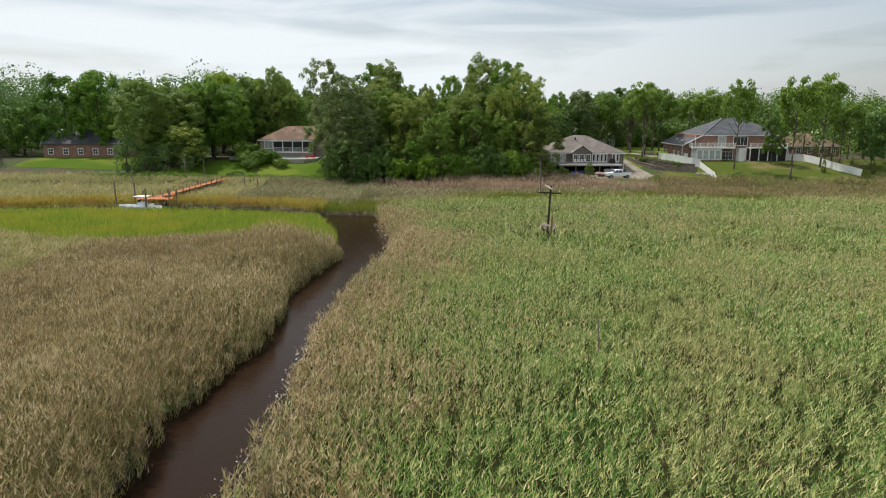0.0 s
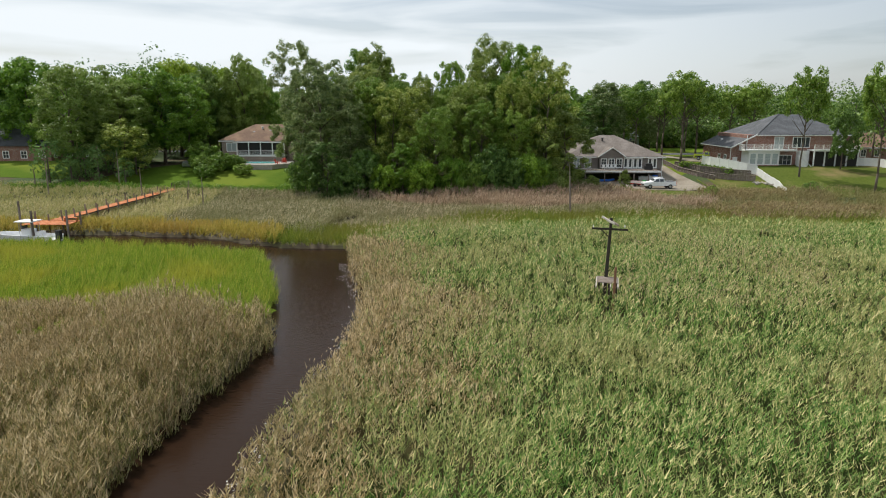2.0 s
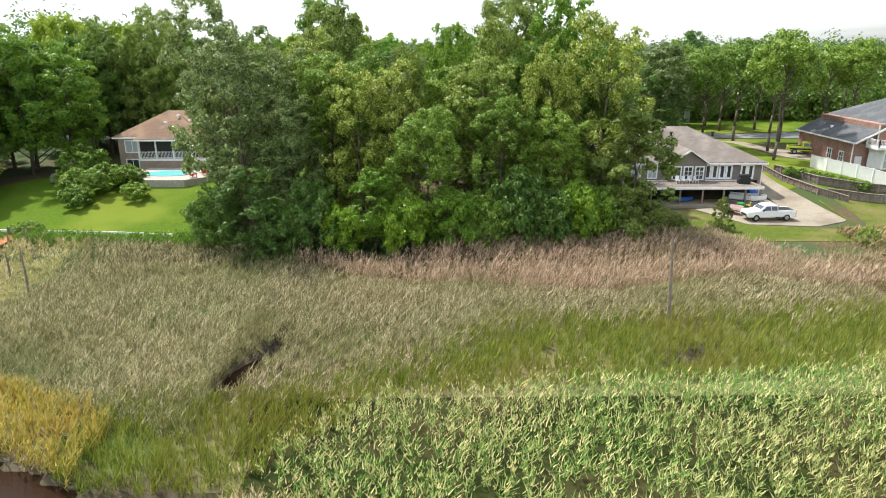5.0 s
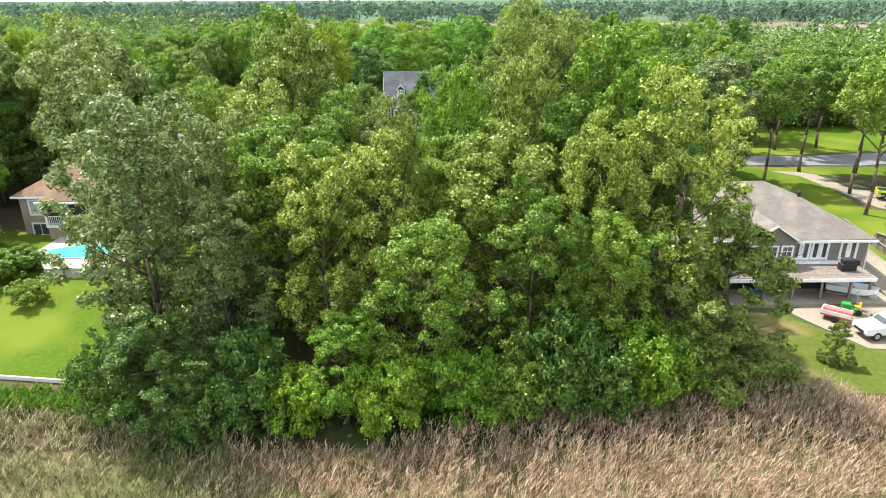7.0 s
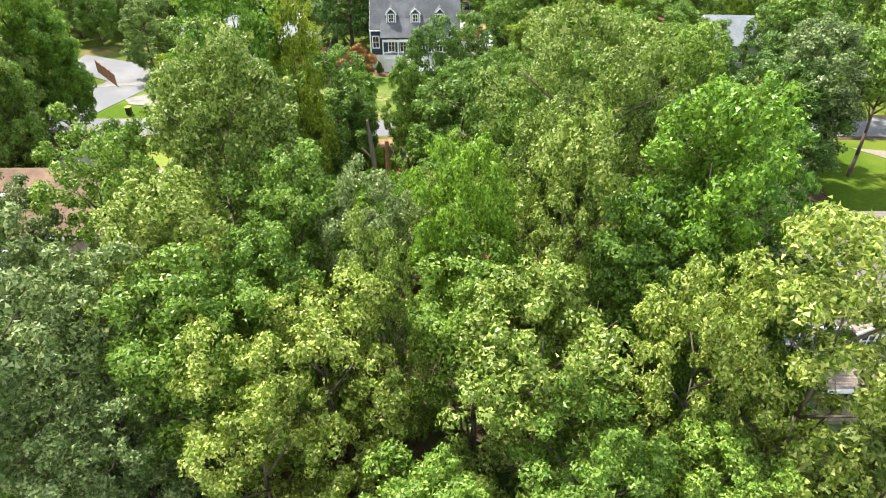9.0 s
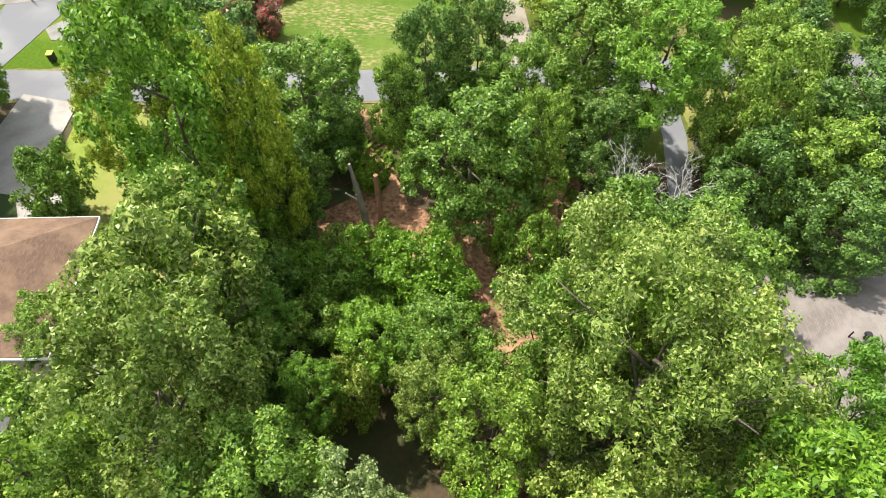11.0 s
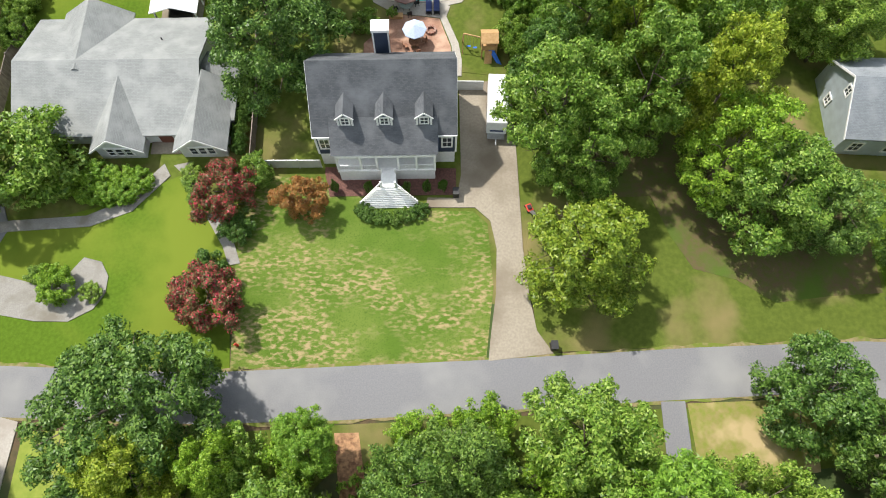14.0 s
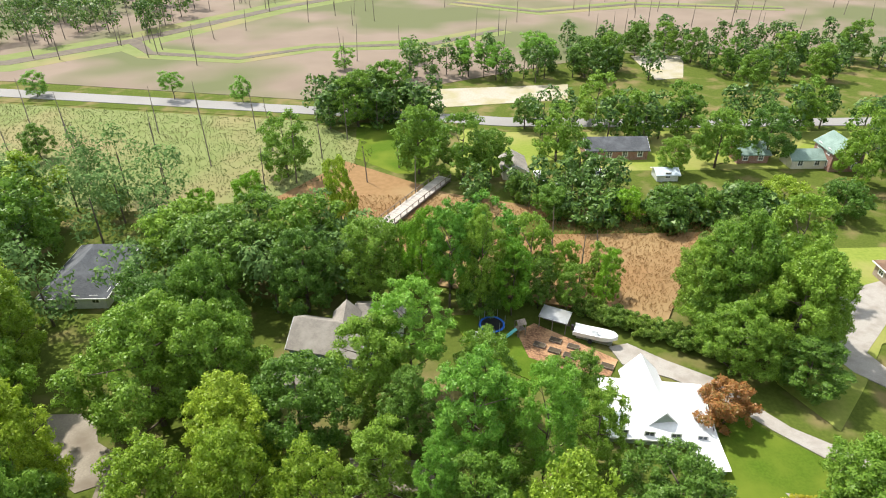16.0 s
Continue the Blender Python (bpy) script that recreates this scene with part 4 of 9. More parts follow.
def forms(kind, size):
    if (kind, size) not in SPECS:
        size = "tall" if (kind, "tall") in SPECS else "wide"
    if (kind, size) not in FORMS:
        R, H, boughs, ll, lw, variants, kw = SPECS[(kind, size)]
        kw = dict(kw)
        base, bark, limbs, r0, point = kw.pop("base", 0.25), kw.pop("bark", M_BARK), kw.pop("limbs", 7), kw.pop("r0", 0.22), kw.pop("point", 0.5)
        made = []
        for v in range(variants):
            p, n, inner = crown_points(R, H, boughs + 4 * v, ll * lw * 0.5, base + 0.04 * v, point=point + 0.05 * v, **kw)
            k = len(p)
            co = sprays_at(p, n, np.where(inner > 0, inner, rng.uniform(ll * 0.6, ll * 1.4, k)), np.where(inner > 0, inner, rng.uniform(lw * 0.6, lw * 1.4, k)))
            made.append((tris_object("crown", co, LEAF[kind]), trunk_mesh("trunk", H, R, base + 0.04 * v, r0, limbs, bark), R, H))
        FORMS[(kind, size)] = made
    return FORMS[(kind, size)]


BROAD = "MDYBGO"
spec(BROAD, "near", 4.4, 17.0, 42, 0.25, 0.19, 2, base=0.05, point=0.46, bough_size=(0.26, 0.40), clumps=6, clump_size=(0.30, 0.52), limbs=9)
spec(BROAD, "front", 4.4, 19.0, 50, 0.21, 0.16, 2, base=0.03, point=0.56, bough_size=(0.22, 0.36), clumps=6, clump_size=(0.30, 0.55), limbs=11, taper=0.6, gaps=0.12)
spec(BROAD, "tall", 5.0, 17.0, 44, 0.27, 0.20, 2, base=0.05, point=0.40, bough_size=(0.22, 0.36), taper=0.95)
spec(BROAD, "wide", 6.5, 15.0, 58, 0.27, 0.20, 1, base=0.06, point=0.42, r0=0.34, bough_size=(0.18, 0.30), gaps=0.03, cover=0.85)
spec(BROAD, "far", 5.5, 14.0, 30, 0.42, 0.32, 2, base=0.03, point=0.42, r0=0.3, limbs=5, bough_size=(0.24, 0.38), clumps=6, cover=0.95, gaps=0.04)
spec(BROAD, "low", 3.2, 6.0, 22, 0.26, 0.19, 1, base=0.02, limbs=5, r0=0.12)
spec(BROAD, "young", 3.2, 6.0, 24, 0.18, 0.14, 1, base=0.02, limbs=7, r0=0.12, clump_size=(0.28, 0.5))
spec("S", "wide", 6.5, 19.0, 60, 0.17, 0.11, base=0.22, r0=0.26, limbs=16, gaps=0.12, bough_size=(0.18, 0.30), cover=0.5, jitter=0.7)
spec("P", "tall", 4.4, 17.0, 46, 0.34, 0.13, 2, base=0.28, point=0.52, flat=0.85, r0=0.24, limbs=11, gaps=0.1, cover=0.9, bough_size=(0.22, 0.34), clumps=6)
spec("P", "low", 2.6, 9.0, 20, 0.34, 0.10, 2, base=0.08, r0=0.14, point=0.3)
spec("P", "far", 4.5, 14.0, 18, 0.6, 0.2, base=0.30, flat=0.8, r0=0.22, limbs=7, clumps=6)
spec("C", "tall", 4.2, 11.0, 70, 0.24, 0.12, base=0.01, point=0.14, r0=0.2, bough_size=(0.15, 0.26), clumps=7, cover=1.1, taper=1.5, gaps=0.0)
spec(["HIGH"], "tall", 5.0, 18.0, 28, 0.36, 0.28, base=0.50, r0=0.30, limbs=12, gaps=0.2)
for kind, R, H in (("RED", 3.4, 4.6), ("ORANGE", 2.6, 4.6), ("ROUND", 1.6, 2.4), ("GOLD", 1.0, 1.2), ("HEDGE", 1.3, 2.0), ("DARKBUSH", 1.4, 1.8)):
    spec([kind], "low", R, H, 22, 0.06 + R * 0.05, 0.045 + R * 0.035, base=0.02, clumps=5, limbs=5, r0=0.04 * R, gaps=0.0, cover=1.3, bough_size=(0.3, 0.44))

TREE_WORDS = {
    "M": "leafy deciduous tree with mid-green foliage", "D": "dense live oak with dark green foliage", "Y": "tall tree with sunlit yellow-green foliage",
    "B": "tree with bright fresh green leaves", "O": "full tree with golden olive-green foliage", "G": "broad tree with dull grey-green foliage", "HIGH": "tall roadside tree with high crown on a bare trunk", "S": "tall thin-leaved tree with pale visible branches",
    "P": "pine with clustered green needles on a bare trunk", "C": "soft olive bald cypress reaching to the ground", "RED": "crape myrtle with crimson blossom",
    "ORANGE": "rounded tree with bronze orange foliage", "ROUND": "clipped round green shrub", "GOLD": "low golden yellow shrub", "HEDGE": "rounded green garden shrub", "DARKBUSH": "dark green rounded bush"}


def tree(kind, x, y, H, R, z=None):
    size = "low" if kind in ("RED", "ORANGE", "ROUND", "GOLD", "HEDGE", "DARKBUSH") or (H < 8.5 and kind not in ("S", "C")) else ("far" if y > 305 or abs(x) > 74 else ("front" if y < 160 and -34 < x < 30 else ("near" if y < 176 and abs(x) < 74 else ("wide" if R > 5.6 else "tall"))))
    if size == "low" and y < 180 and (kind, "young") in FORMS:
        size = "young"
    opts = forms(kind, size)
    crown, trunk, r0, h0 = opts[rng.integers(len(opts))]
    word = TREE_WORDS[kind]
    if kind in ("M", "D", "Y", "B", "G", "O", "P") and H < 8.5:
        word = word.replace("tree", "young tree") if "tree" in word else "young " + word
    name = "pine_tree" if kind == "P" else ("cypress_tree" if kind == "C" else ("shrub" if kind in ("ROUND", "GOLD", "HEDGE", "DARKBUSH") else "tree"))
    t = thing(name, word, "shrub" if name == "shrub" else "tree", pose(x, y, gz(x, y) if z is None else z, 0, 0, rng.uniform(0, 360)))
    s = Matrix.Diagonal((R / r0, R / r0, H / h0, 1))
    for nm, me in (("trunk", trunk), ("crown", crown)):
        o = new(nm, me)
        o.parent = t
        o.matrix_basis = s
        # far and western crowns take the lightened leaf colours
        if nm == "crown" and (y > 236 or x < -42) and kind in L_SOFT:
            o.material_slots[0].link = "OBJECT"
            o.material_slots[0].material = L_SOFT[kind]
    return t


def dead_tree(x, y, H, R, seed, label="bleached dead tree with bare forked branches"):
    t = thing("dead_tree", label, "dead tree", pose(x, y, gz(x, y), 0, 0, seed * 50))
    o = new("trunk", dead_mesh("trunk", H, R, 0.12 + H * 0.005, seed))
    o.parent = t
    return t


# trees: kind, place, height, crown radius
tree("M", -20.6, 154.4, 18.8, 4.0)
tree("Y", -13.6, 157.2, 23.0, 4.2)
tree("M", -8.7, 153.0, 18.0, 3.9)
tree("M", -9.8, 147.3, 17.0, 3.8)
tree("G", -4.3, 151.8, 18.0, 3.2)
tree("Y", -3.0, 145.8, 19.0, 2.4)
tree("M", 2.4, 156.0, 17.0, 3.2)
tree("B", 1.4, 149.6, 21.0, 3.0)
tree("Y", 7.0, 150.6, 22.0, 3.6)
tree("S", 9.9, 157.6, 24.0, 7.1)
tree("M", 11.4, 148.2, 19.0, 3.8)
tree("G", 19.7, 153.7, 15.3, 4.7)
tree("Y", 12.4, 142.4, 19.6, 3.4)
tree("Y", 18.0, 141.8, 22.4, 5.0)
tree("Y", 4.9, 142.7, 18.5, 4.8)
tree("Y", -5.7, 143.4, 17.5, 4.0)
tree("M", -11.7, 143.2, 18.5, 4.4)
tree("G", -17.1, 143.8, 19.0, 4.2)
tree("G", -20.5, 138.5, 21.8, 5.4)
tree("M", -1.2, 135.6, 14.0, 3.6)
tree("M", 6.6, 138.2, 15.5, 3.8)
tree("M", 12.4, 138.6, 13.5, 3.4)
tree("D", -18.6, 132.8, 8.6, 3.2)
tree("D", -12.8, 132.9, 7.4, 3.0)
tree("B", -6.4, 133.6, 8.6, 2.8)
tree("D", 8.2, 134.4, 8.0, 3.0)
tree("Y", -8.4, 139.6, 17.6, 3.8)
tree("G", -26.6, 148.5, 24.0, 5.0)
tree("D", -99.0, 172.0, 20.0, 8.0)
tree("M", -89.5, 171.0, 21.0, 7.5)
tree("D", -109.0, 170.0, 12.0, 6.0)
tree("G", -82.0, 176.0, 19.0, 7.0)
tree("G", -26.4, 152.0, 17.0, 3.6)
tree("C", 20.6, 138.0, 14.0, 5.8)
tree("Y", -7.8, 175.3, 3.2, 2.2)
tree("B", -5.3, 172.9, 3.4, 2.1)
tree("B", -3.1, 174.4, 3.6, 1.9)
tree("M", -0.2, 173.4, 3.8, 2.2)
tree("B", 1.1, 170.5, 4.2, 2.2)
tree("B", -6.6, 170.5, 3.5, 2.3)
tree("B", -3.3, 169.9, 4.5, 2.4)
tree("B", -0.7, 168.4, 4.2, 2.4)
tree("D", 9.0, 172.1, 3.2, 1.7)
tree("Y", 5.4, 175.2, 2.6, 1.5)
tree("D", -11.6, 176.8, 2.8, 1.6)
tree("M", -9.6, 173.5, 3.0, 1.7)
tree("M", -13.1, 174.2, 4.0, 2.1)
tree("B", 11.9, 170.8, 2.5, 1.4)
tree("B", -5.7, 183.0, 2.4, 1.2)
tree("B", -8.4, 185.6, 4.5, 1.9)
tree("Y", 7.0, 171.4, 1.6, 1.0)
tree("M", -4.3, 176.8, 1.5, 1.0)
tree("P", 20.4, 155.9, 19.0, 3.6)
tree("D", 34.6, 180.4, 14.0, 5.6)
tree("M", 20.6, 147.7, 16.0, 2.8)
tree("B", -0.2, 193.1, 3.5, 2.2)
tree("B", 6.0, 193.7, 4.5, 2.4)
tree("B", -10.3, 191.7, 5.0, 2.6)
tree("M", -15.7, 191.1, 6.0, 3.2)
tree("B", 12.0, 189.9, 6.0, 2.8)
tree("M", -0.1, 307.3, 13.6, 3.6)
tree("B", 4.4, 304.8, 17.2, 3.7)
tree("P", 8.8, 302.6, 19.4, 3.8)
tree("M", 13.8, 301.9, 19.3, 3.8)
tree("B", 18.7, 301.1, 13.5, 3.3)
tree("D", 23.2, 302.7, 10.0, 2.8)
tree("M", 27.7, 301.2, 9.0, 2.6)
tree("B", 34.0, 302.4, 11.0, 2.2)
dead_tree(23.2, 174.3, 7.0, 1.4, 6)
dead_tree(15.0, 176.6, 8.6, 2.2, 3)
dead_tree(19.6, 177.3, 9.0, 2.0, 4)
tree("M", -37.6, 219.4, 8.0, 5.2)
tree("B", -60.5, 297.5, 15.0, 5.5)
tree("M", -66.0, 318.0, 17.0, 7.0)
tree("O", -73.4, 330.4, 15.7, 8.4)
tree("M", -26.6, 355.5, 15.0, 6.3)
tree("M", -12.9, 387.6, 15.0, 6.3)
tree("M", -4.3, 397.5, 15.0, 6.3)
tree("M", 3.7, 356.4, 16.0, 6.2)
tree("D", -9.1, 396.8, 13.0, 5.5)
tree("M", 13.7, 352.6, 16.0, 6.7)
tree("M", 20.1, 352.6, 12.0, 5.0)
tree("D", 32.3, 384.6, 9.0, 3.8)
tree("M", 37.0, 362.6, 14.0, 5.9)
tree("D", 40.3, 352.1, 9.3, 3.9)
tree("M", 52.4, 387.9, 14.0, 5.9)
tree("M", 59.8, 376.0, 13.0, 5.5)
tree("M", 72.0, 378.0, 14.0, 5.9)
tree("M", 62.6, 354.7, 9.0, 3.8)
tree("M", 74.2, 357.9, 14.0, 5.9)
tree("D", 87.7, 361.2, 14.0, 5.9)
tree("M", 106.4, 381.6, 14.0, 5.9)
tree("M", 101.1, 346.7, 18.0, 5.6)
tree("B", 44.9, 331.8, 8.0, 3.4)
tree("D", 52.9, 330.8, 8.0, 4.8)
tree("M", 61.2, 331.8, 7.5, 3.6)
tree("D", 69.1, 331.5, 8.0, 4.8)
tree("O", 78.2, 333.8, 8.0, 4.8)
tree("M", 31.0, 334.0, 7.0, 4.2)
tree("D", 25.1, 342.0, 6.3, 2.6)
tree("D", 90.1, 332.2, 8.0, 4.8)
tree("P", 20.2, 433.7, 13.0, 5.5)
tree("P", 29.1, 429.4, 12.0, 5.0)
tree("P", 43.4, 434.0, 15.0, 6.3)
tree("D", 59.1, 431.6, 13.0, 5.5)
tree("M", 68.4, 438.7, 13.0, 5.5)
tree("D", 83.5, 457.4, 12.0, 5.0)
tree("M", 93.8, 457.1, 12.0, 5.0)
tree("D", 101.1, 448.5, 12.0, 5.0)
tree("M", 106.8, 432.9, 12.0, 5.0)
tree("M", 110.1, 419.1, 12.0, 5.0)
tree("M", 129.6, 437.0, 13.0, 5.5)
tree("M", 135.0, 425.1, 12.0, 5.0)
tree("M", 160.0, 449.4, 14.0, 5.9)
tree("P", 0.4, 451.1, 9.0, 3.8)
tree("P", -70.8, 412.2, 9.0, 3.6)
tree("P", -113.8, 416.1, 8.0, 3.4)
tree("P", -49.1, 408.6, 8.0, 2.7)
tree("P", -21.8, 443.3, 8.0, 3.4)
tree("B", -32.3, 343.7, 7.0, 2.9)
tree("B", -41.2, 337.4, 6.0, 2.5)
tree("D", -88.7, 367.6, 9.0, 3.8)
tree("G", -58.3, 337.8, 7.0, 2.9)
tree("M", -79.8, 343.5, 10.0, 4.2)
tree("G", -15.6, 138.6, 15.0, 3.6)
tree("Y", -15.0, 149.0, 19.5, 4.4)
tree("M", 2.0, 146.0, 17.0, 4.2)
tree("M", -56.4, 160.6, 18.7, 5.7)
tree("G", -69.5, 150.9, 19.2, 6.3)
tree("G", -67.1, 159.6, 18.8, 5.3)
tree("M", -53.3, 165.9, 17.0, 5.1)
tree("D", -56.3, 177.4, 17.7, 5.3)
tree("G", -71.1, 169.7, 15.2, 5.4)
tree("G", -61.9, 154.5, 16.3, 5.4)
tree("D", -58.5, 165.1, 18.0, 6.0)
tree("M", -70.4, 162.9, 17.4, 5.2)
tree("G", -63.4, 163.2, 18.1, 6.0)
tree("M", -61.0, 164.0, 18.0, 5.0)
tree("M", -43.4, 192.5, 15.2, 3.8)
tree("G", -60.0, 186.9, 18.9, 5.3)
tree("O", -54.3, 189.1, 20.8, 6.6)
tree("G", -48.2, 187.1, 17.6, 6.1)
tree("O", -61.2, 181.1, 21.8, 7.0)
tree("G", -54.0, 178.9, 19.1, 6.8)
tree("G", -46.0, 181.1, 21.5, 6.9)
tree("M", -41.9, 179.4, 15.0, 3.8)
tree("M", -47.3, 194.0, 19.8, 6.3)
tree("G", -61.0, 193.6, 20.5, 6.5)
tree("G", -63.0, 238.0, 11.8, 4.0)
tree("O", -60.4, 215.7, 11.2, 3.3)
tree("M", -62.4, 260.2, 18.6, 5.1)
tree("M", -68.1, 244.3, 11.8, 3.5)
tree("O", -66.5, 226.6, 12.3, 4.4)
tree("M", -58.2, 243.2, 13.6, 4.5)
tree("G", -52.3, 240.5, 14.4, 5.0)
tree("G", -64.2, 252.3, 15.9, 4.4)
tree("M", -68.5, 256.8, 15.9, 4.3)
tree("D", -57.3, 233.1, 11.3, 3.5)
tree("G", -52.0, 251.7, 15.8, 4.6)
tree("G", -42.4, 216.5, 11.4, 3.9)
tree("M", -49.4, 259.8, 15.9, 4.4)
tree("M", -60.8, 279.0, 17.6, 4.5)
tree("M", -52.3, 258.6, 18.1, 4.7)
tree("D", -61.1, 263.4, 15.8, 4.9)
tree("HIGH", 54.5, 190.0, 17.0, 4.4)
tree("HIGH", 51.7, 169.5, 18.0, 4.4)
tree("HIGH", 55.1, 178.3, 18.0, 4.4)
tree("HIGH", 62.3, 188.8, 17.0, 4.4)
tree("HIGH", 72.0, 192.5, 16.0, 4.4)
tree("HIGH", 48.5, 203.5, 16.0, 4.4)
tree("HIGH", 78.0, 193.5, 17.0, 4.4)
tree("HIGH", 58.0, 204.5, 16.0, 4.4)
tree("HIGH", 45.8, 183.2, 16.0, 4.4)
tree("HIGH", 66.0, 206.0, 17.0, 4.4)
tree("D", 79.0, 156.8, 11.0, 2.7)
tree("HIGH", 88.5, 152.5, 20.0, 4.4)
tree("HIGH", 95.0, 156.0, 14.0, 3.6)
tree("D", 99.5, 151.0, 12.0, 3.2)
tree("M", 108.0, 156.0, 14.0, 4.4)
tree("G", 114.0, 150.0, 13.0, 4.2)
tree("C", 31.8, 140.9, 3.9, 1.3)
tree("C", 86.5, 147.5, 3.6, 0.6)
tree("C", 92.5, 147.0, 3.8, 0.6)
tree("C", 97.5, 147.0, 3.0, 0.6)
tree("Y", -58.6, 148.5, 10.0, 4.4)
tree("M", -70.0, 158.0, 16.0, 5.0)
tree("G", -23.6, 144.0, 16.0, 3.4)
tree("B", 14.6, 150.4, 24.0, 4.8)
tree("D", 64.0, 240.0, 19.5, 5.0)
tree("HIGH", 67.5, 150.5, 19.0, 3.3)
tree("HIGH", 74.5, 139.0, 20.5, 4.0)
tree("M", 45.4, 234.5, 11.0, 4.1)
tree("O", -55.0, 292.0, 18.0, 5.5)
tree("B", -3.5, 132.8, 6.0, 2.4)
tree("B", 1.5, 133.0, 6.5, 2.6)
tree("M", 5.0, 133.2, 5.5, 2.4)
tree("D", 11.2, 134.0, 6.0, 2.6)
tree("B", 14.5, 135.0, 7.0, 2.6)
tree("M", 17.0, 136.0, 6.0, 2.4)
tree("D", -16.0, 131.9, 5.5, 2.3)
tree("B", -9.5, 132.4, 5.5, 2.2)
tree("D", -22.6, 134.6, 6.5, 2.8)
tree("B", -17.6, 177.6, 24.0, 5.2)
tree("O", -12.6, 177.0, 21.0, 3.1)
tree("Y", -14.4, 163.0, 20.5, 5.2)
tree("M", -15.0, 168.4, 18.0, 3.8)
tree("M", -26.6, 166.5, 8.6, 2.6)
tree("P", -11.6, 165.7, 9.0, 2.3)
tree("P", -8.2, 160.6, 10.0, 2.2)
tree("D", -13.4, 171.0, 8.0, 3.2)
tree("B", -10.4, 172.0, 6.0, 2.2)
tree("B", -13.9, 176.8, 6.0, 2.4)
tree("D", -11.3, 179.3, 9.0, 2.7)
tree("D", -9.1, 185.0, 9.0, 2.8)
tree("B", -6.1, 182.7, 4.0, 1.4)
tree("B", -5.7, 173.0, 6.0, 2.5)
tree("B", -1.5, 170.9, 7.0, 3.2)
tree("M", -7.7, 170.4, 6.0, 2.4)
tree("M", -8.9, 167.8, 5.0, 2.5)
tree("B", -4.4, 164.4, 9.5, 2.9)
tree("M", -0.0, 163.7, 11.0, 3.0)
tree("Y", -6.0, 161.7, 8.0, 2.3)
tree("Y", -0.7, 159.7, 13.0, 2.4)
tree("M", 6.1, 161.7, 17.3, 3.6)
tree("B", 11.2, 162.2, 17.8, 2.9)
tree("Y", 16.3, 161.7, 15.0, 3.7)
tree("M", 18.2, 167.9, 13.0, 4.4)
tree("M", 12.1, 168.7, 15.0, 3.7)
tree("M", 7.4, 172.5, 8.0, 2.4)
tree("B", 5.4, 174.8, 5.0, 1.3)
tree("M", -16.6, 166.8, 10.0, 2.7)
tree("D", -11.5, 161.8, 8.0, 2.3)
tree("D", -15.4, 174.1, 6.0, 2.1)
tree("D", -23.6, 195.2, 12.4, 7.2)
tree("O", -22.4, 190.2, 12.0, 3.4)
tree("B", -16.9, 190.9, 10.0, 2.7)
tree("M", -10.6, 185.0, 14.0, 4.7)
tree("P", -9.1, 192.5, 9.0, 2.6)
tree("D", -0.7, 188.7, 15.6, 3.7)
tree("D", 3.7, 190.3, 15.2, 3.6)
tree("M", -3.1, 185.7, 12.0, 2.4)
tree("M", 6.7, 185.7, 14.0, 3.5)
tree("M", 2.6, 178.8, 15.0, 5.1)
tree("M", 8.0, 180.4, 14.0, 2.7)
tree("M", 13.7, 191.8, 13.5, 5.0)
tree("D", 14.4, 183.2, 11.0, 3.5)
tree("P", 18.3, 186.1, 17.0, 4.7)
tree("M", 25.5, 187.2, 16.0, 3.7)
tree("M", 25.2, 182.1, 16.0, 4.0)
tree("D", 33.3, 195.4, 11.0, 4.6)
tree("D", 24.4, 177.2, 12.0, 3.9)
tree("M", 28.7, 177.4, 13.0, 4.2)
tree("D", 29.0, 172.4, 11.0, 4.1)
tree("D", 17.3, 170.1, 12.0, 3.7)
tree("O", -26.8, 184.5, 13.0, 2.9)
tree("M", -31.5, 180.3, 8.0, 3.0)
tree("B", -18.7, 171.3, 6.0, 1.8)
tree("B", -14.8, 178.9, 6.0, 2.0)
tree("D", -14.0, 231.8, 15.2, 7.0)
tree("P", -12.3, 246.4, 18.5, 6.0)
tree("M", -19.2, 249.4, 17.7, 5.7)
tree("M", -4.7, 247.3, 15.0, 3.8)
tree("G", -42.0, 252.0, 6.0, 4.2)
tree("G", -37.0, 249.6, 5.5, 4.2)
tree("G", -32.4, 251.6, 6.0, 4.0)
tree("B", -26.5, 251.4, 8.0, 3.5)
tree("O", 14.7, 207.4, 12.0, 5.6)
tree("M", 13.4, 220.7, 17.0, 5.1)
tree("M", 16.0, 217.1, 15.0, 4.0)
tree("M", 21.3, 222.5, 19.0, 4.8)
tree("O", 20.9, 229.1, 20.0, 3.7)
tree("M", 16.6, 230.2, 17.0, 4.1)
tree("M", 15.0, 238.2, 13.0, 4.0)
tree("M", 24.5, 238.4, 19.0, 7.0)
tree("M", 29.2, 229.0, 17.0, 4.6)
tree("O", 28.6, 222.5, 18.0, 4.0)
tree("B", 29.1, 217.0, 15.0, 4.5)
tree("M", 32.9, 213.2, 12.0, 5.3)
tree("D", 38.7, 212.2, 10.0, 4.2)
tree("M", 37.5, 237.6, 14.0, 5.0)
tree("D", 12.5, 227.1, 14.0, 3.3)
tree("M", 30.0, 237.4, 14.0, 4.2)
tree("M", 43.4, 232.7, 11.0, 3.9)
tree("M", -29.200000000000003, 278.9, 18.5, 8.6)
tree("M", -21.200000000000003, 280.4, 16.8, 6.6)
tree("D", -9.9, 272.7, 15.7, 6.7)
tree("O", -20.3, 257.5, 19.0, 5.0)
tree("O", -13.3, 258.6, 19.5, 4.3)
tree("O", -5.6, 258.5, 17.9, 4.2)
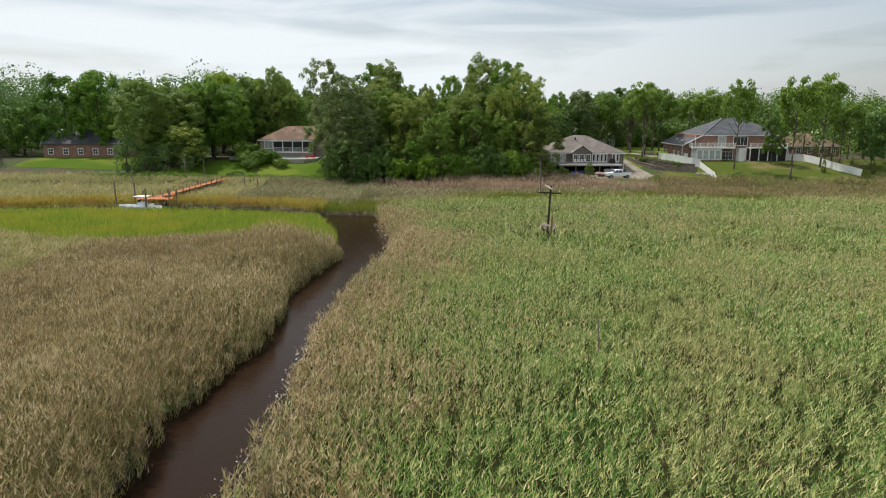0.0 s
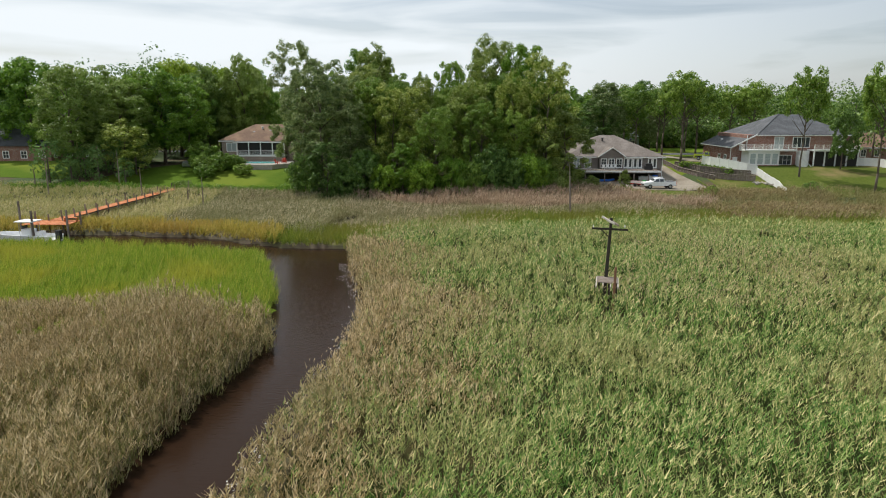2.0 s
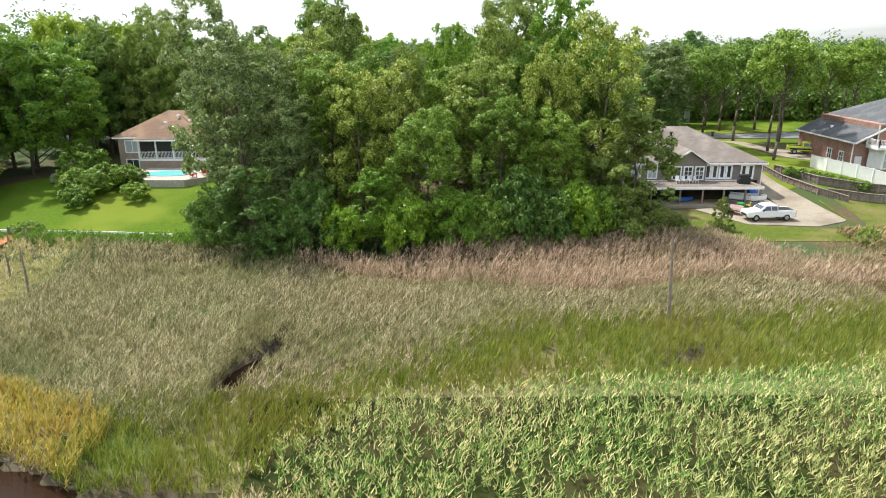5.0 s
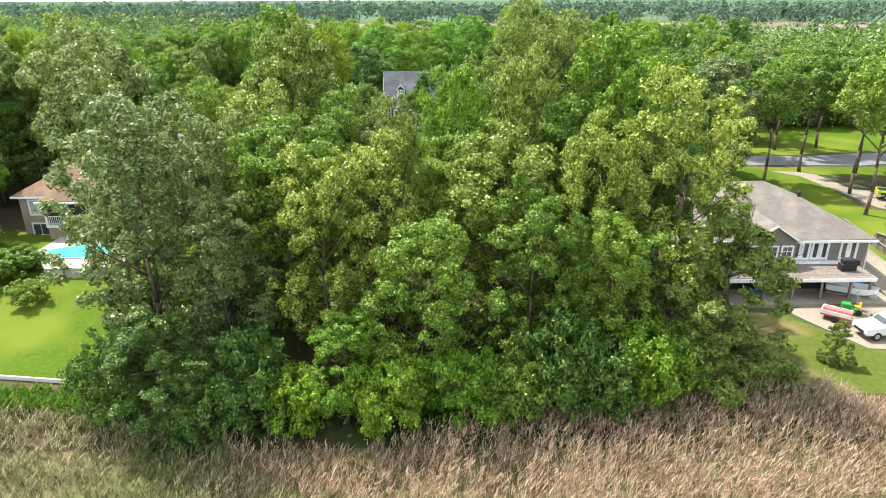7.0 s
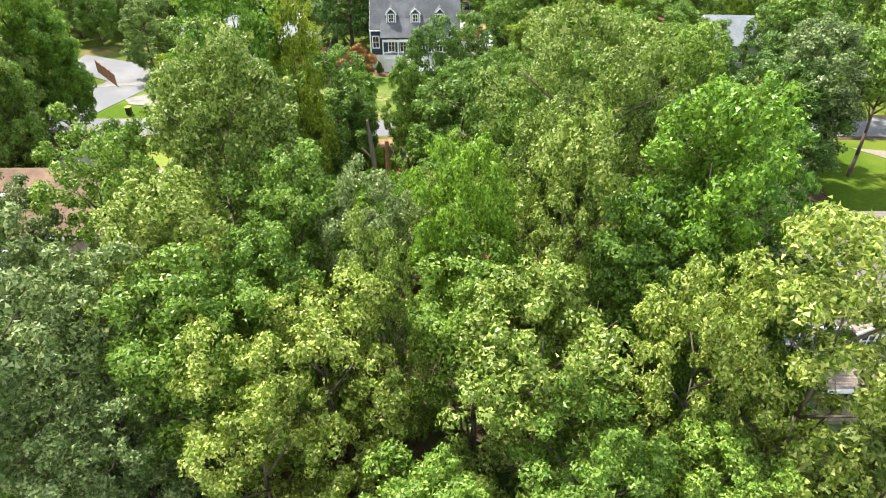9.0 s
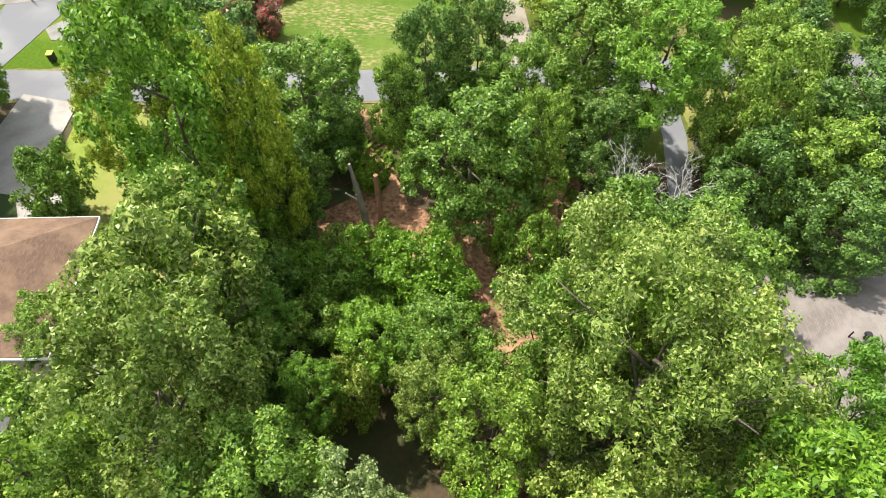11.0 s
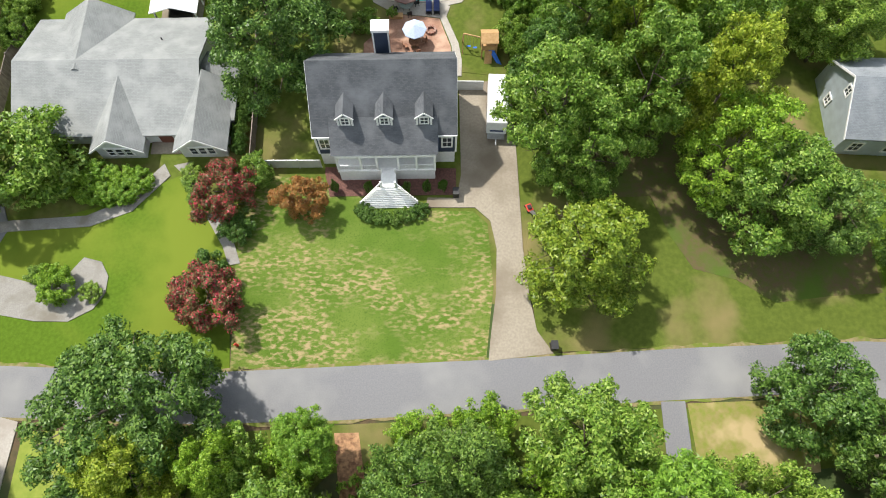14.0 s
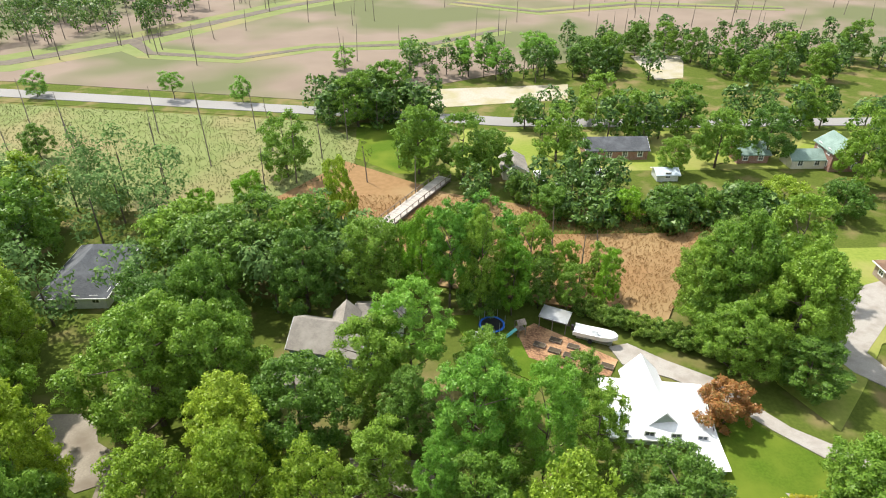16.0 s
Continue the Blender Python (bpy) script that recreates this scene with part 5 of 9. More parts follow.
tree("P", 2.9, 284.0, 17.9, 5.1)
tree("P", 10.2, 268.1, 19.4, 5.0)
tree("P", 17.9, 266.4, 19.9, 3.8)
tree("P", 6.0, 261.3, 14.7, 2.8)
tree("M", 10.4, 260.0, 13.4, 4.4)
tree("O", 17.4, 252.3, 21.8, 4.9)
tree("D", 30.9, 261.2, 12.0, 5.7)
tree("M", 10.5, 252.3, 9.0, 3.9)
tree("M", 21.1, 250.5, 14.6, 4.7)
tree("M", 25.2, 249.1, 14.0, 4.1)
tree("M", 0.1, 265.6, 12.3, 4.0)
tree("D", 2.8, 272.9, 13.4, 3.5)
tree("M", 50.4, 259.7, 13.4, 6.6)
tree("O", -51.0, 286.0, 18.0, 5.0)
tree("O", -39.1, 265.1, 20.2, 6.5)
tree("M", -36.2, 258.4, 15.7, 6.2)
tree("D", -39.5, 255.0, 13.4, 5.6)
tree("D", 49.6, 254.4, 11.2, 5.0)
tree("M", 13.7, 266.3, 13.4, 4.0)
tree("M", 24.7, 270.1, 13.4, 3.5)
tree("B", 3.8, 314.6, 9.0, 3.6)
tree("P", 15.0, 309.4, 16.8, 5.4)
tree("M", 22.2, 306.8, 14.6, 4.5)
tree("M", 33.6, 306.8, 9.0, 3.0)
tree("D", 13.6, 301.8, 7.0, 3.7)
tree("M", 9.4, 308.9, 14.6, 4.5)
tree("M", 18.4, 304.6, 11.2, 3.7)
tree("M", 28.4, 308.7, 9.0, 2.3)
tree("M", -7.5, 315.9, 10.0, 3.2)
tree("O", -11.1, 328.0, 15.7, 3.2)
tree("M", -15.1, 312.3, 15.7, 6.6)
tree("D", -27.9, 307.3, 15.7, 7.5)
tree("M", -35.9, 312.1, 14.6, 6.9)
tree("M", -23.9, 317.5, 14.6, 6.0)
tree("M", 52.0, 296.0, 19.0, 7.5)
tree("M", 57.5, 289.0, 17.4, 6.5)
tree("G", 53.0, 303.0, 14.6, 6.0)
tree("M", 61.1, 292.8, 16.8, 6.0)
tree("D", 56.7, 282.4, 9.0, 4.7)
tree("M", 47.6, 297.9, 14.6, 5.8)
tree("M", 67.7, 308.8, 16.8, 6.0)
tree("M", 48.5, 286.6, 11.2, 5.9)
tree("B", -3.5, 132.8, 6.0, 2.4)
tree("D", 11.2, 134.0, 6.0, 2.6)
tree("B", 14.5, 135.0, 7.0, 2.6)
tree("M", 17.0, 136.0, 6.0, 2.4)
tree("G", 37.5, 182.0, 17.0, 5.6)
tree("D", 39.5, 190.5, 14.0, 4.8)
tree("G", 51.5, 246.0, 9.0, 3.2)
tree("O", 54.5, 241.0, 10.0, 3.4)
tree("M", 54.0, 258.0, 13.4, 4.6)
tree("M", 57.0, 252.0, 12.3, 4.2)
tree("M", 52.0, 215.0, 17.0, 4.8)
tree("G", 58.5, 213.0, 16.0, 4.8)
tree("D", 46.5, 209.5, 12.0, 3.6)
tree("M", -2.0, 280.0, 15.0, 5.2)
tree("O", -16.5, 268.0, 17.0, 5.0)
tree("M", -26.0, 292.0, 17.0, 6.5)
tree("D", -33.0, 290.0, 16.0, 5.4)
tree("M", -48.0, 276.0, 18.0, 6.0)
tree("M", 24.0, 279.0, 11.0, 3.6)
tree("M", 12.5, 281.0, 12.0, 4.0)
tree("D", -14.0, 303.0, 15.0, 6.0)
tree("M", -4.0, 305.0, 15.0, 5.0)

# garden planting
tree("RED", -18.9, 216.2, 4.8, 3.1)
tree("RED", -19.2, 205.7, 4.6, 3.3)
tree("ORANGE", -11.4, 215.4, 4.8, 2.4)
tree("ORANGE", 43.2, 276.8, 6.2, 3.8)
tree("ROUND", -34.6, 207.4, 2.6, 1.9)
tree("DARKBUSH", -20.2, 208.8, 2.0, 1.8)
tree("DARKBUSH", -17.6, 213.2, 2.2, 1.7)
tree("M", -16.2, 219.0, 3.4, 2.0)
for x, y in ((-35.4, 218.6), (-33.4, 217.8), (-31.6, 217.0), (-29.8, 217.4), (-28.4, 218.6), (-30.4, 219.0), (-32.6, 219.6)):
    tree("ROUND", x, y, 1.7, 1.5)
for x, y in ((-23.2, 219.6), (-22.9, 218.2), (-22.4, 216.9), (-21.7, 215.6), (-36.8, 208.8), (-31.4, 207.0)):
    tree("HEDGE", x, y, 1.1, 1.0)
for x, y in ((-4.9, 214.5), (-3.6, 214.2), (-2.2, 214.2), (-0.9, 214.5), (0.2, 215.0), (-5.6, 215.1)):
    tree("DARKBUSH", x, y, 1.0, 0.85)
for x, y in ((-5.0, 217.4), (-1.1, 217.3), (0.9, 217.4), (2.6, 217.5), (-8.4, 217.6)):
    tree("DARKBUSH", x, y, 1.9, 0.45)
for x, y in ((45.0, 263.4), (47.0, 264.0), (48.6, 263.6)):
    tree("GOLD", x, y, 1.4, 1.2)
for x, y, h, r in ((-42.4, 152.8, 3.2, 2.6), (-37.6, 150.2, 1.9, 1.6), (-48.0, 158.0, 4.0, 3.0), (-44.6, 139.0, 1.7, 1.6), (-45.6, 151.6, 3.0, 2.4), (-40.8, 155.0, 2.4, 2.0), (-44.0, 148.2, 2.2, 1.8), (62.5, 137.2, 2.0, 1.5), (44.8, 135.0, 1.6, 1.2)):
    tree("HEDGE", x, y, h, r)
for i in range(11):
    tree("HEDGE", 11.2 + 0.25 * math.sin(i * 2.1), 230.5 + i * 1.9, 3.6 + 0.8 * math.sin(i * 1.3), 1.6)
for i in range(9):
    tree("HEDGE", -44.8 + 0.2 * math.sin(i), 236.5 + i * 1.7, 3.2, 1.7)
for i in range(9):
    tree("DARKBUSH", -18.6, 222.5 + i * 1.1, 1.6, 0.8)
for x, y in ((8.0, 244.0), (9.0, 242.6), (-6.8, 249.8), (3.6, 252.6), (4.6, 253.6), (-5.8, 238.0), (9.8, 236.0)):
    tree("HEDGE", x, y, 2.2, 1.5)
for i in range(16):
    tree("HEDGE", 30.5 + i * 1.25, 300.5 - i * 0.75 + 0.5 * math.sin(i * 1.7), 2.6 + 0.6 * math.sin(i * 2.3), 1.9)

# stumps in the clearing, snags in the marsh
dead = thing("snag", "broken bare trunk standing in the clearing", "dead tree", pose(-6.2, 177.2, 3.9))
bm = tube((0.4, 0.3, -0.3), (0.0, 0.1, 6.2), 0.34, 0.24, 9)
add_tube(bm, (0.0, 0.1, 6.2), (-0.35, 0.3, 9.2), 0.23, 0.12, 7)
add_tube(bm, (0.1, 0.1, 5.0), (-0.9, -0.3, 6.6), 0.14, 0.07, 6)
part("trunk", bm, M_WOOD_GREY, dead)
dead = thing("snag", "broken reddish trunk standing in the clearing", "dead tree", pose(-4.9, 178.3, 3.9))
part("trunk", tube((0.1, -0.1, -0.3), (0.0, 0.5, 6.5), 0.30, 0.2, 9), M_CEDAR_DARK, dead)


def snag(x, y, H, lean=0.0, r=0.13, label="bare grey dead trunk rising from the marsh"):
    s = thing("snag", label, "dead tree", pose(x, y, gz(x, y)))
    bm = tube((0, 0, -0.3), (lean * 0.4, 0.1, H * 0.5), r, r * 0.75, 7)
    add_tube(bm, (lean * 0.4, 0.1, H * 0.5), (lean, 0, H), r * 0.75, r * 0.35, 6)
    for k in range(3):
        z = H * (0.55 + 0.13 * k)
        a = k * 2.2 + x
        add_tube(bm, (lean * z / H, 0.05, z), (lean * z / H + math.cos(a) * 0.5, math.sin(a) * 0.5, z + 0.45), r * 0.25, r * 0.1, 4)
    part("trunk", bm, M_WOOD_GREY, s)
    return s


# ---------------- marsh plants ----------------
def scatter(x0, x1, y0, y1, density, keep, wade=-0.15):
    n = int((x1 - x0) * (y1 - y0) * density)
    x, y = rng.uniform(x0, x1, n), rng.uniform(y0, y1, n)
    k = keep(x, y) & (creek_depth(x, y) < wade)
    return x[k], y[k]


def reed_bed(name, x, y, material, label, height, leaves, length, width, lean=0.45, low=0.35, wind=(0.35, -0.1), clump=0.35, high=1.0, profile=None):
    """Reeds: upright leaves up each stem, bent over at the tip by the wind; one object for all of them."""
    n = len(x)
    z = ground_z(x, y)
    h = height * (0.8 + 0.4 * rng.random(n)) * (1 + clump * wave(x * 0.35, y * 0.35) * 0.5 + 0.12 * wave(x * 1.3, y * 1.1))
    if profile is not None:
        h = h * profile(x, y)
    X, Y, Z, Hh = (np.repeat(v, leaves) for v in (x, y, z, h))
    m = n * leaves
    th = rng.uniform(0, 2 * math.pi, m)
    d = np.stack([np.cos(th) + wind[0], np.sin(th) + wind[1], np.zeros(m)], -1) * (lean * (0.5 + rng.random(m)))[:, None]
    at = low + (high - low) * rng.random(m)
    ln = length * (0.7 + 0.6 * rng.random(m))
    base = np.stack([X, Y, Z + Hh * at * 0.70], -1) + rng.normal(size=(m, 3)) * [0.07, 0.07, 0]
    rise = np.stack([np.zeros(m), np.zeros(m), ln], -1)
    tip = base + d * ln[:, None] * 1.2 + rise * 0.62
    side = np.stack([-np.sin(th), np.cos(th), np.zeros(m)], -1) * (width * (0.7 + 0.6 * rng.random(m)))[:, None] * 0.5
    co = np.stack([base + side, tip, base - side], 1)
    ob = new(name, tris_object(name, co, material))
    return tagged(ob, label, "reeds", kind="stuff")


def plumes(name, x, y, height, label):
    n = len(x)
    z = ground_z(x, y) + height * (0.92 + 0.2 * rng.random(n))
    a = rng.uniform(0, 2 * math.pi, n)
    s = np.stack([np.cos(a), np.sin(a), np.zeros(n)], -1) * 0.04
    b = np.stack([x, y, z], -1)
    t = b + np.stack([0.04 + rng.normal(size=n) * 0.08, rng.normal(size=n) * 0.08, 0.16 + 0.1 * rng.random(n)], -1)
    mid = (b + t) / 2
    ob = new(name, quads_object(name, np.stack([b, mid + s, t, mid - s], 1), L_PLUME))
    return tagged(ob, label, "reeds", kind="stuff")


def field_top(x):
    return np.interp(x, (-12, -9.7, -4, 6.4, 23, 38, 110), (88, 98, 105.5, 107, 108.6, 108.2, 108.2))


def right_of_creek(x, y):
    return (x > np.interp(y, CREEK_Y, CREEK_R)) & (y < 97) | (x > -9)


def in_field(x, y):
    return (((x - 12.5) / 0.8) ** 2 + ((y - 75.0) / 1.2) ** 2 > 1) & right_of_creek(x, y) & (y < field_top(x) + 1.2 * wave(x * 0.3, y * 0.3))


def seen(x, y):
    """Ground that lies in the wedge over which the flight looks."""
    return np.abs(x) < 12 + 0.74 * (y + 4)


def west_reeds(x, y):
    return (x < np.interp(y, CREEK_Y, CREEK_L)) & (y < 71 + 3 * wave(x * 0.2, 0 * y) - 0.12 * (x + 15))


def west_dry(x, y):
    return west_reeds(x, y) & (x > -40 + 6 * wave(y * 0.12, x * 0.1))




def dry_belt(a, b):
    """How far the dry bank reeds have taken over from the green ones, 1 at the water, 0 a few metres back."""
    return np.clip(1 - (a - np.interp(b, CREEK_Y, CREEK_R) - 2.2 - 2.2 * wave(a * 0.5, b * 0.4)) / 7.0, 0, 1) * (b < 97)


x, y = scatter(-14, 70, 12, 66, 10.0, lambda a, b: in_field(a, b) & seen(a, b) & (rng.random(a.shape) > 0.85 * dry_belt(a, b)))
reed_bed("reed_field", x, y, L_REED, "dense field of tall green reeds with tan leaf tips", 2.1, 13, 0.40, 0.050, lean=0.44, low=0.35, wind=(0.12, -0.1))
x, y = scatter(-14, 105, 66, 109, 5.2, lambda a, b: in_field(a, b) & seen(a, b) & (rng.random(a.shape) > 0.85 * dry_belt(a, b)))
reed_bed("reed_field_north", x, y, L_REED, "dense field of tall green and tan reeds", 2.1, 12, 0.48, 0.066, lean=0.44, low=0.35, wind=(0.12, -0.1))
x, y = scatter(-14, 80, 12, 108, 5.0, lambda a, b: in_field(a, b) & seen(a, b) & (wave(a * 0.21 + 3, b * 0.17) > 0.1))
plumes("reed_plumes", x, y, 2.0, "tan seed plumes above the reeds")
x, y = scatter(-12, 8, 12, 96, 10.0, lambda a, b: right_of_creek(a, b) & (rng.random(a.shape) < dry_belt(a, b)), 0.3)
reed_bed("bank_reeds_east", x, y, L_REED_TAN, "tan dry reeds along the creek bank", 2.3, 15, 0.46, 0.065, lean=0.40, low=0.0, wind=(0.1, -0.1))


def west_mound(a, b):
    """Reeds stand in rounded mounds, tallest a few metres back from the water."""
    d = np.interp(b, CREEK_Y, CREEK_L) - a
    return (0.78 + 0.22 * smooth01((d + 0.3) / 2.6)) * (1 - 0.48 * smooth01((d - 6 - 2.5 * wave(a * 0.1, b * 0.16)) / 9)) * (1 + 0.36 * wave(a * 0.22 + 1, b * 0.30))


x, y = scatter(-55, -6, 12, 76, 11.0, lambda a, b: (west_dry(a, b) | (a > np.interp(b, CREEK_Y, CREEK_L) - 1) & (b < 71) & (a < np.interp(b, CREEK_Y, CREEK_L) + 1)) & seen(a, b), 0.55)
reed_bed("bank_reeds_west", x, y, L_REED_TOP, "tall tan and brown dry reeds on the creek bank", 3.7, 14, 0.50, 0.062, lean=0.36, low=0.5, profile=west_mound, wind=(0.15, -0.1))
k = np.interp(y, CREEK_Y, CREEK_L) - x < 9
reed_bed("bank_reeds_west_stems", x[k], y[k], L_REED_LOW, "olive stems and lower leaves of the bank reeds", 3.7, 12, 0.8, 0.055, lean=0.22, low=0.0, high=0.74, profile=west_mound)
x, y = scatter(-80, -20, 20, 78, 5.0, lambda a, b: west_reeds(a, b) & ~west_dry(a, b) & seen(a, b))
reed_bed("sedge_meadow_west", x, y, L_SEDGE, "golden and olive marsh sedge", 1.6, 10, 0.7, 0.10)
x, y = scatter(-95, -12, 58, 100, 7.5, lambda a, b: (a < np.interp(b, CREEK_Y, CREEK_L)) & ~west_reeds(a, b) & (b < np.interp(a, CROSS_X, CROSS_N)) & seen(a, b))
reed_bed("cordgrass_bank", x, y, L_GRASS, "bright green cordgrass between two arms of the creek", 1.0, 15, 1.1, 0.042, lean=0.24, low=0.0)


def beyond(a, b):
    return (b > np.where(a < -9.5, np.interp(a, CROSS_X, CROSS_F), field_top(a))) & (b < np.interp(a, (-20, 5, 16, 28, 36, 60), (131, 131.5, 136, 136.5, 131, 131)) + 1.5 * wave(a * 0.3, 0 * b))


def west_shore(a, b):
    return (b > np.interp(a, CROSS_X, CROSS_F)) & (a < -14) & (b < np.interp(a, (-100, -50, -30, -20, -14), (149, 137.6, 135.2, 133, 131)))


x, y = scatter(-20, 110, 94, 120, 8.0, lambda a, b: beyond(a, b) & (a > -20) & (b < np.interp(a, (-20, -12, -4, 0, 4, 15, 36, 110), (104, 107.5, 111.5, 112, 115, 117.5, 119.8, 118)) + 1.8 * wave(a * 0.2, b * 0.2) + rng.normal(size=a.shape) * 1.3))
reed_bed("cordgrass_north", x, y, L_GRASS_DEEP, "olive-green cordgrass belt beyond the creek", 0.9, 12, 1.05, 0.045, lean=0.24, low=0.0)
x, y = scatter(-100, -36, 92, 142, 3.6, lambda a, b: west_shore(a, b) & (b > np.interp(a, CROSS_X, CROSS_F) + 5))
reed_bed("sedge_shore_west", x, y, L_SEDGE, "pale straw sedge before the shore", 1.3, 9, 0.7, 0.085)
x, y = scatter(-38, -12, 92, 140, 9.0, lambda a, b: west_shore(a, b) & (a > -36 + wave(b * 0.4, a * 0.3)) & (b > np.interp(a, CROSS_X, CROSS_F) + 5))
reed_bed("sedge_shore_middle", x, y, L_BELT, "olive and straw sedge below the lawn", 1.3, 13, 0.62, 0.05, lean=0.42, wind=(0.4, -0.1), low=0.0, clump=0.6)
x, y = scatter(-100, -12, 92, 112, 7.0, lambda a, b: west_shore(a, b) & (a < -18.5) & (b <= np.interp(a, CROSS_X, CROSS_F) + 5.5))
reed_bed("bank_reeds_north", x, y, L_GOLDREED, "golden brown reeds along the far creek bank", 1.6, 12, 0.75, 0.08, low=0.0, lean=0.3)
x, y = scatter(-16, 40, 100, 134, 10.0, lambda a, b: beyond(a, b) & (a > -15) & (a < 37) & (b >= np.interp(a, (-20, -12, -4, 0, 4, 15, 36, 110), (104, 107.5, 111.5, 112, 115, 117.5, 119.8, 118)) + 1.8 * wave(a * 0.2, b * 0.2) + rng.normal(size=a.shape) * 1.3 - 1.5) & (b < 123.5 + 2 * wave(a * 0.3, b * 0.2) + np.interp(a, (-15, -8, 0, 20), (7, 3, 0.5, 0))))
reed_bed("sedge_belt", x, y, L_BELT, "olive and straw sedge in front of the wood, laid over by the wind", 1.3, 14, 0.62, 0.05, lean=0.42, wind=(0.4, -0.1), low=0.0, clump=0.6)
x, y = scatter(-16, 44, 112, 139, 10.0, lambda a, b: beyond(a, b) & (a > -15) & (a < 42) & (b >= 123.5 + 2 * wave(a * 0.3, b * 0.2) + np.interp(a, (-15, -8, 0, 20), (7, 3, 0.5, 0))))
reed_bed("russet_reeds_shore", x, y, L_REED_PINK, "tall pinkish dry reeds at the foot of the wood", 2.3, 13, 0.66, 0.058, low=0.1, lean=0.34, clump=0.5)
x, y = scatter(36, 110, 108, 138, 4.0, lambda a, b: beyond(a, b - 3) & (a > 38))
reed_bed("brown_reeds_shore", x, y, L_BROWN, "brown reeds and low shrubs below the lawns", 2.2, 16, 0.45, 0.075, low=0.15, clump=0.7)
x, y = scatter(-75, -22, 134, 141, 12.0, lambda a, b: np.abs(b - (136.0 - 0.06 * (a + 25))) < 1.3)
reed_bed("shore_hedge", x, y, L_BRIGHT, "unkempt green scrub along the lawn edging", 1.7, 16, 0.36, 0.12, low=0.0, clump=0.7)
x, y = scatter(44, 64, 130, 140, 6.0, lambda a, b: b > 131)
reed_bed("lawn_edge_scrub", x, y, L_BROWN, "brown-green scrub at the lawn foot", 1.2, 5, 0.6, 0.15, low=0.05)
x, y = scatter(-20, 40, 129.5, 136, 6.0, lambda a, b: (a > -22) & (a < 26) & (b > np.interp(a, (-14, -8), (130, 133.2))))
reed_bed("undergrowth_shore", x, y, L_DARK, "dark undergrowth below the front trees", 1.4, 6, 0.5, 0.25, low=0.0)
def off_mulch(a, b):
    return ~((a > -11) & (a < 13) & (b > 164) & (b < 194) & (np.abs(b - np.interp(a, (-11, -5, 2, 8, 13), (179, 178, 175, 170, 172))) < 7))


x, y = scatter(-28, 27, 134, 192, 3.2, lambda a, b: off_mulch(a, b) & (wave(a * 0.17, b * 0.2) > -0.35))
reed_bed("undergrowth", x, y, L_MID, "green undergrowth between the trees", 1.2, 5, 0.55, 0.30, low=0.0)
x, y = scatter(-40, 70, 298, 345, 4.0, lambda a, b: (b > 322 - 0.7 * np.abs(a - 10)) & (b > np.interp(a, (-28, 0, 36, 42, 72), (346, 314, 302, 298, 330))) & (b < np.interp(a, (-28, 10, 26, 64, 72), (346, 344, 338, 336, 331))))
L_RUSSET = leafy("russet_reed_blades", (0.245, 0.14, 0.05), (0.29, 0.17, 0.066), (0.33, 0.205, 0.085), 0.3, 0.7, 0.0)
reed_bed("russet_reed_bed", x, y, L_RUSSET, "russet reeds in an inlet between trees", 0.8, 9, 0.30, 0.07, lean=0.3)
x, y = scatter(-150, -8, 345, 412, 1.5, lambda a, b: (b < np.interp(a, (-150, -127, -26, -8), (412, 411, 391, 374))) & (b > np.interp(a, (-150, -110, -52, -20, -8), (352, 350, 340, 350, 362))))
reed_bed("green_reed_marsh", x, y, L_MARSHGREEN, "green marsh grass with dead snags", 0.5, 7, 0.42, 0.09, lean=0.3)
# foam and straw drifting along the bank
n = 900
fy = rng.uniform(14, 90, n)
fx = np.interp(fy, CREEK_Y, CREEK_R) - 0.15 - np.abs(rng.normal(size=n)) * 0.55
flat = np.stack([fx, fy, np.full(n, 0.012)], -1)
turn = rng.uniform(0, 2 * math.pi, n)
along = np.stack([np.cos(turn), np.sin(turn), np.zeros(n)], -1) * rng.uniform(0.03, 0.10, (n, 1))
across = np.stack([-np.sin(turn), np.cos(turn), np.zeros(n)], -1) * rng.uniform(0.015, 0.04, (n, 1))
flecks = new("floating_flecks", quads_object("floating_flecks", np.stack([flat - along, flat - across, flat + along, flat + across], 1), M_WHITE))
tagged(flecks, "pale flecks of foam and straw drifting on the creek", "flotsam", kind="stuff")
# coarser reeds over the rest of the marsh
x, y = scatter(-130, 150, -40, 128, 1.0, lambda a, b: ~(seen(a, b) & (b > 12)) & (a > np.interp(b, CREEK_Y, CREEK_R)))
reed_bed("reeds_outskirts_east", x, y, L_REED, "wide field of green and tan reeds", 2.0, 6, 0.8, 0.26)
x, y = scatter(-130, -10, -40, 128, 1.0, lambda a, b: ~(seen(a, b) & (b > 12)) & (a < np.interp(b, CREEK_Y, CREEK_L)))
reed_bed("reeds_outskirts_west", x, y, L_SEDGE, "wide field of straw and olive sedge", 1.5, 6, 0.8, 0.26)


# ---------------- houses ----------------
def wpart(name, bm, material, parent, label="", bevel=0.0):
    """A part modelled in the place's own metres, hung under a thing or one of its parts."""
    ob = part(name, bm, material, parent, label, bevel)
    if parent.type == "EMPTY":
        ob.matrix_parent_inverse = parent.matrix_basis.inverted()
    return ob


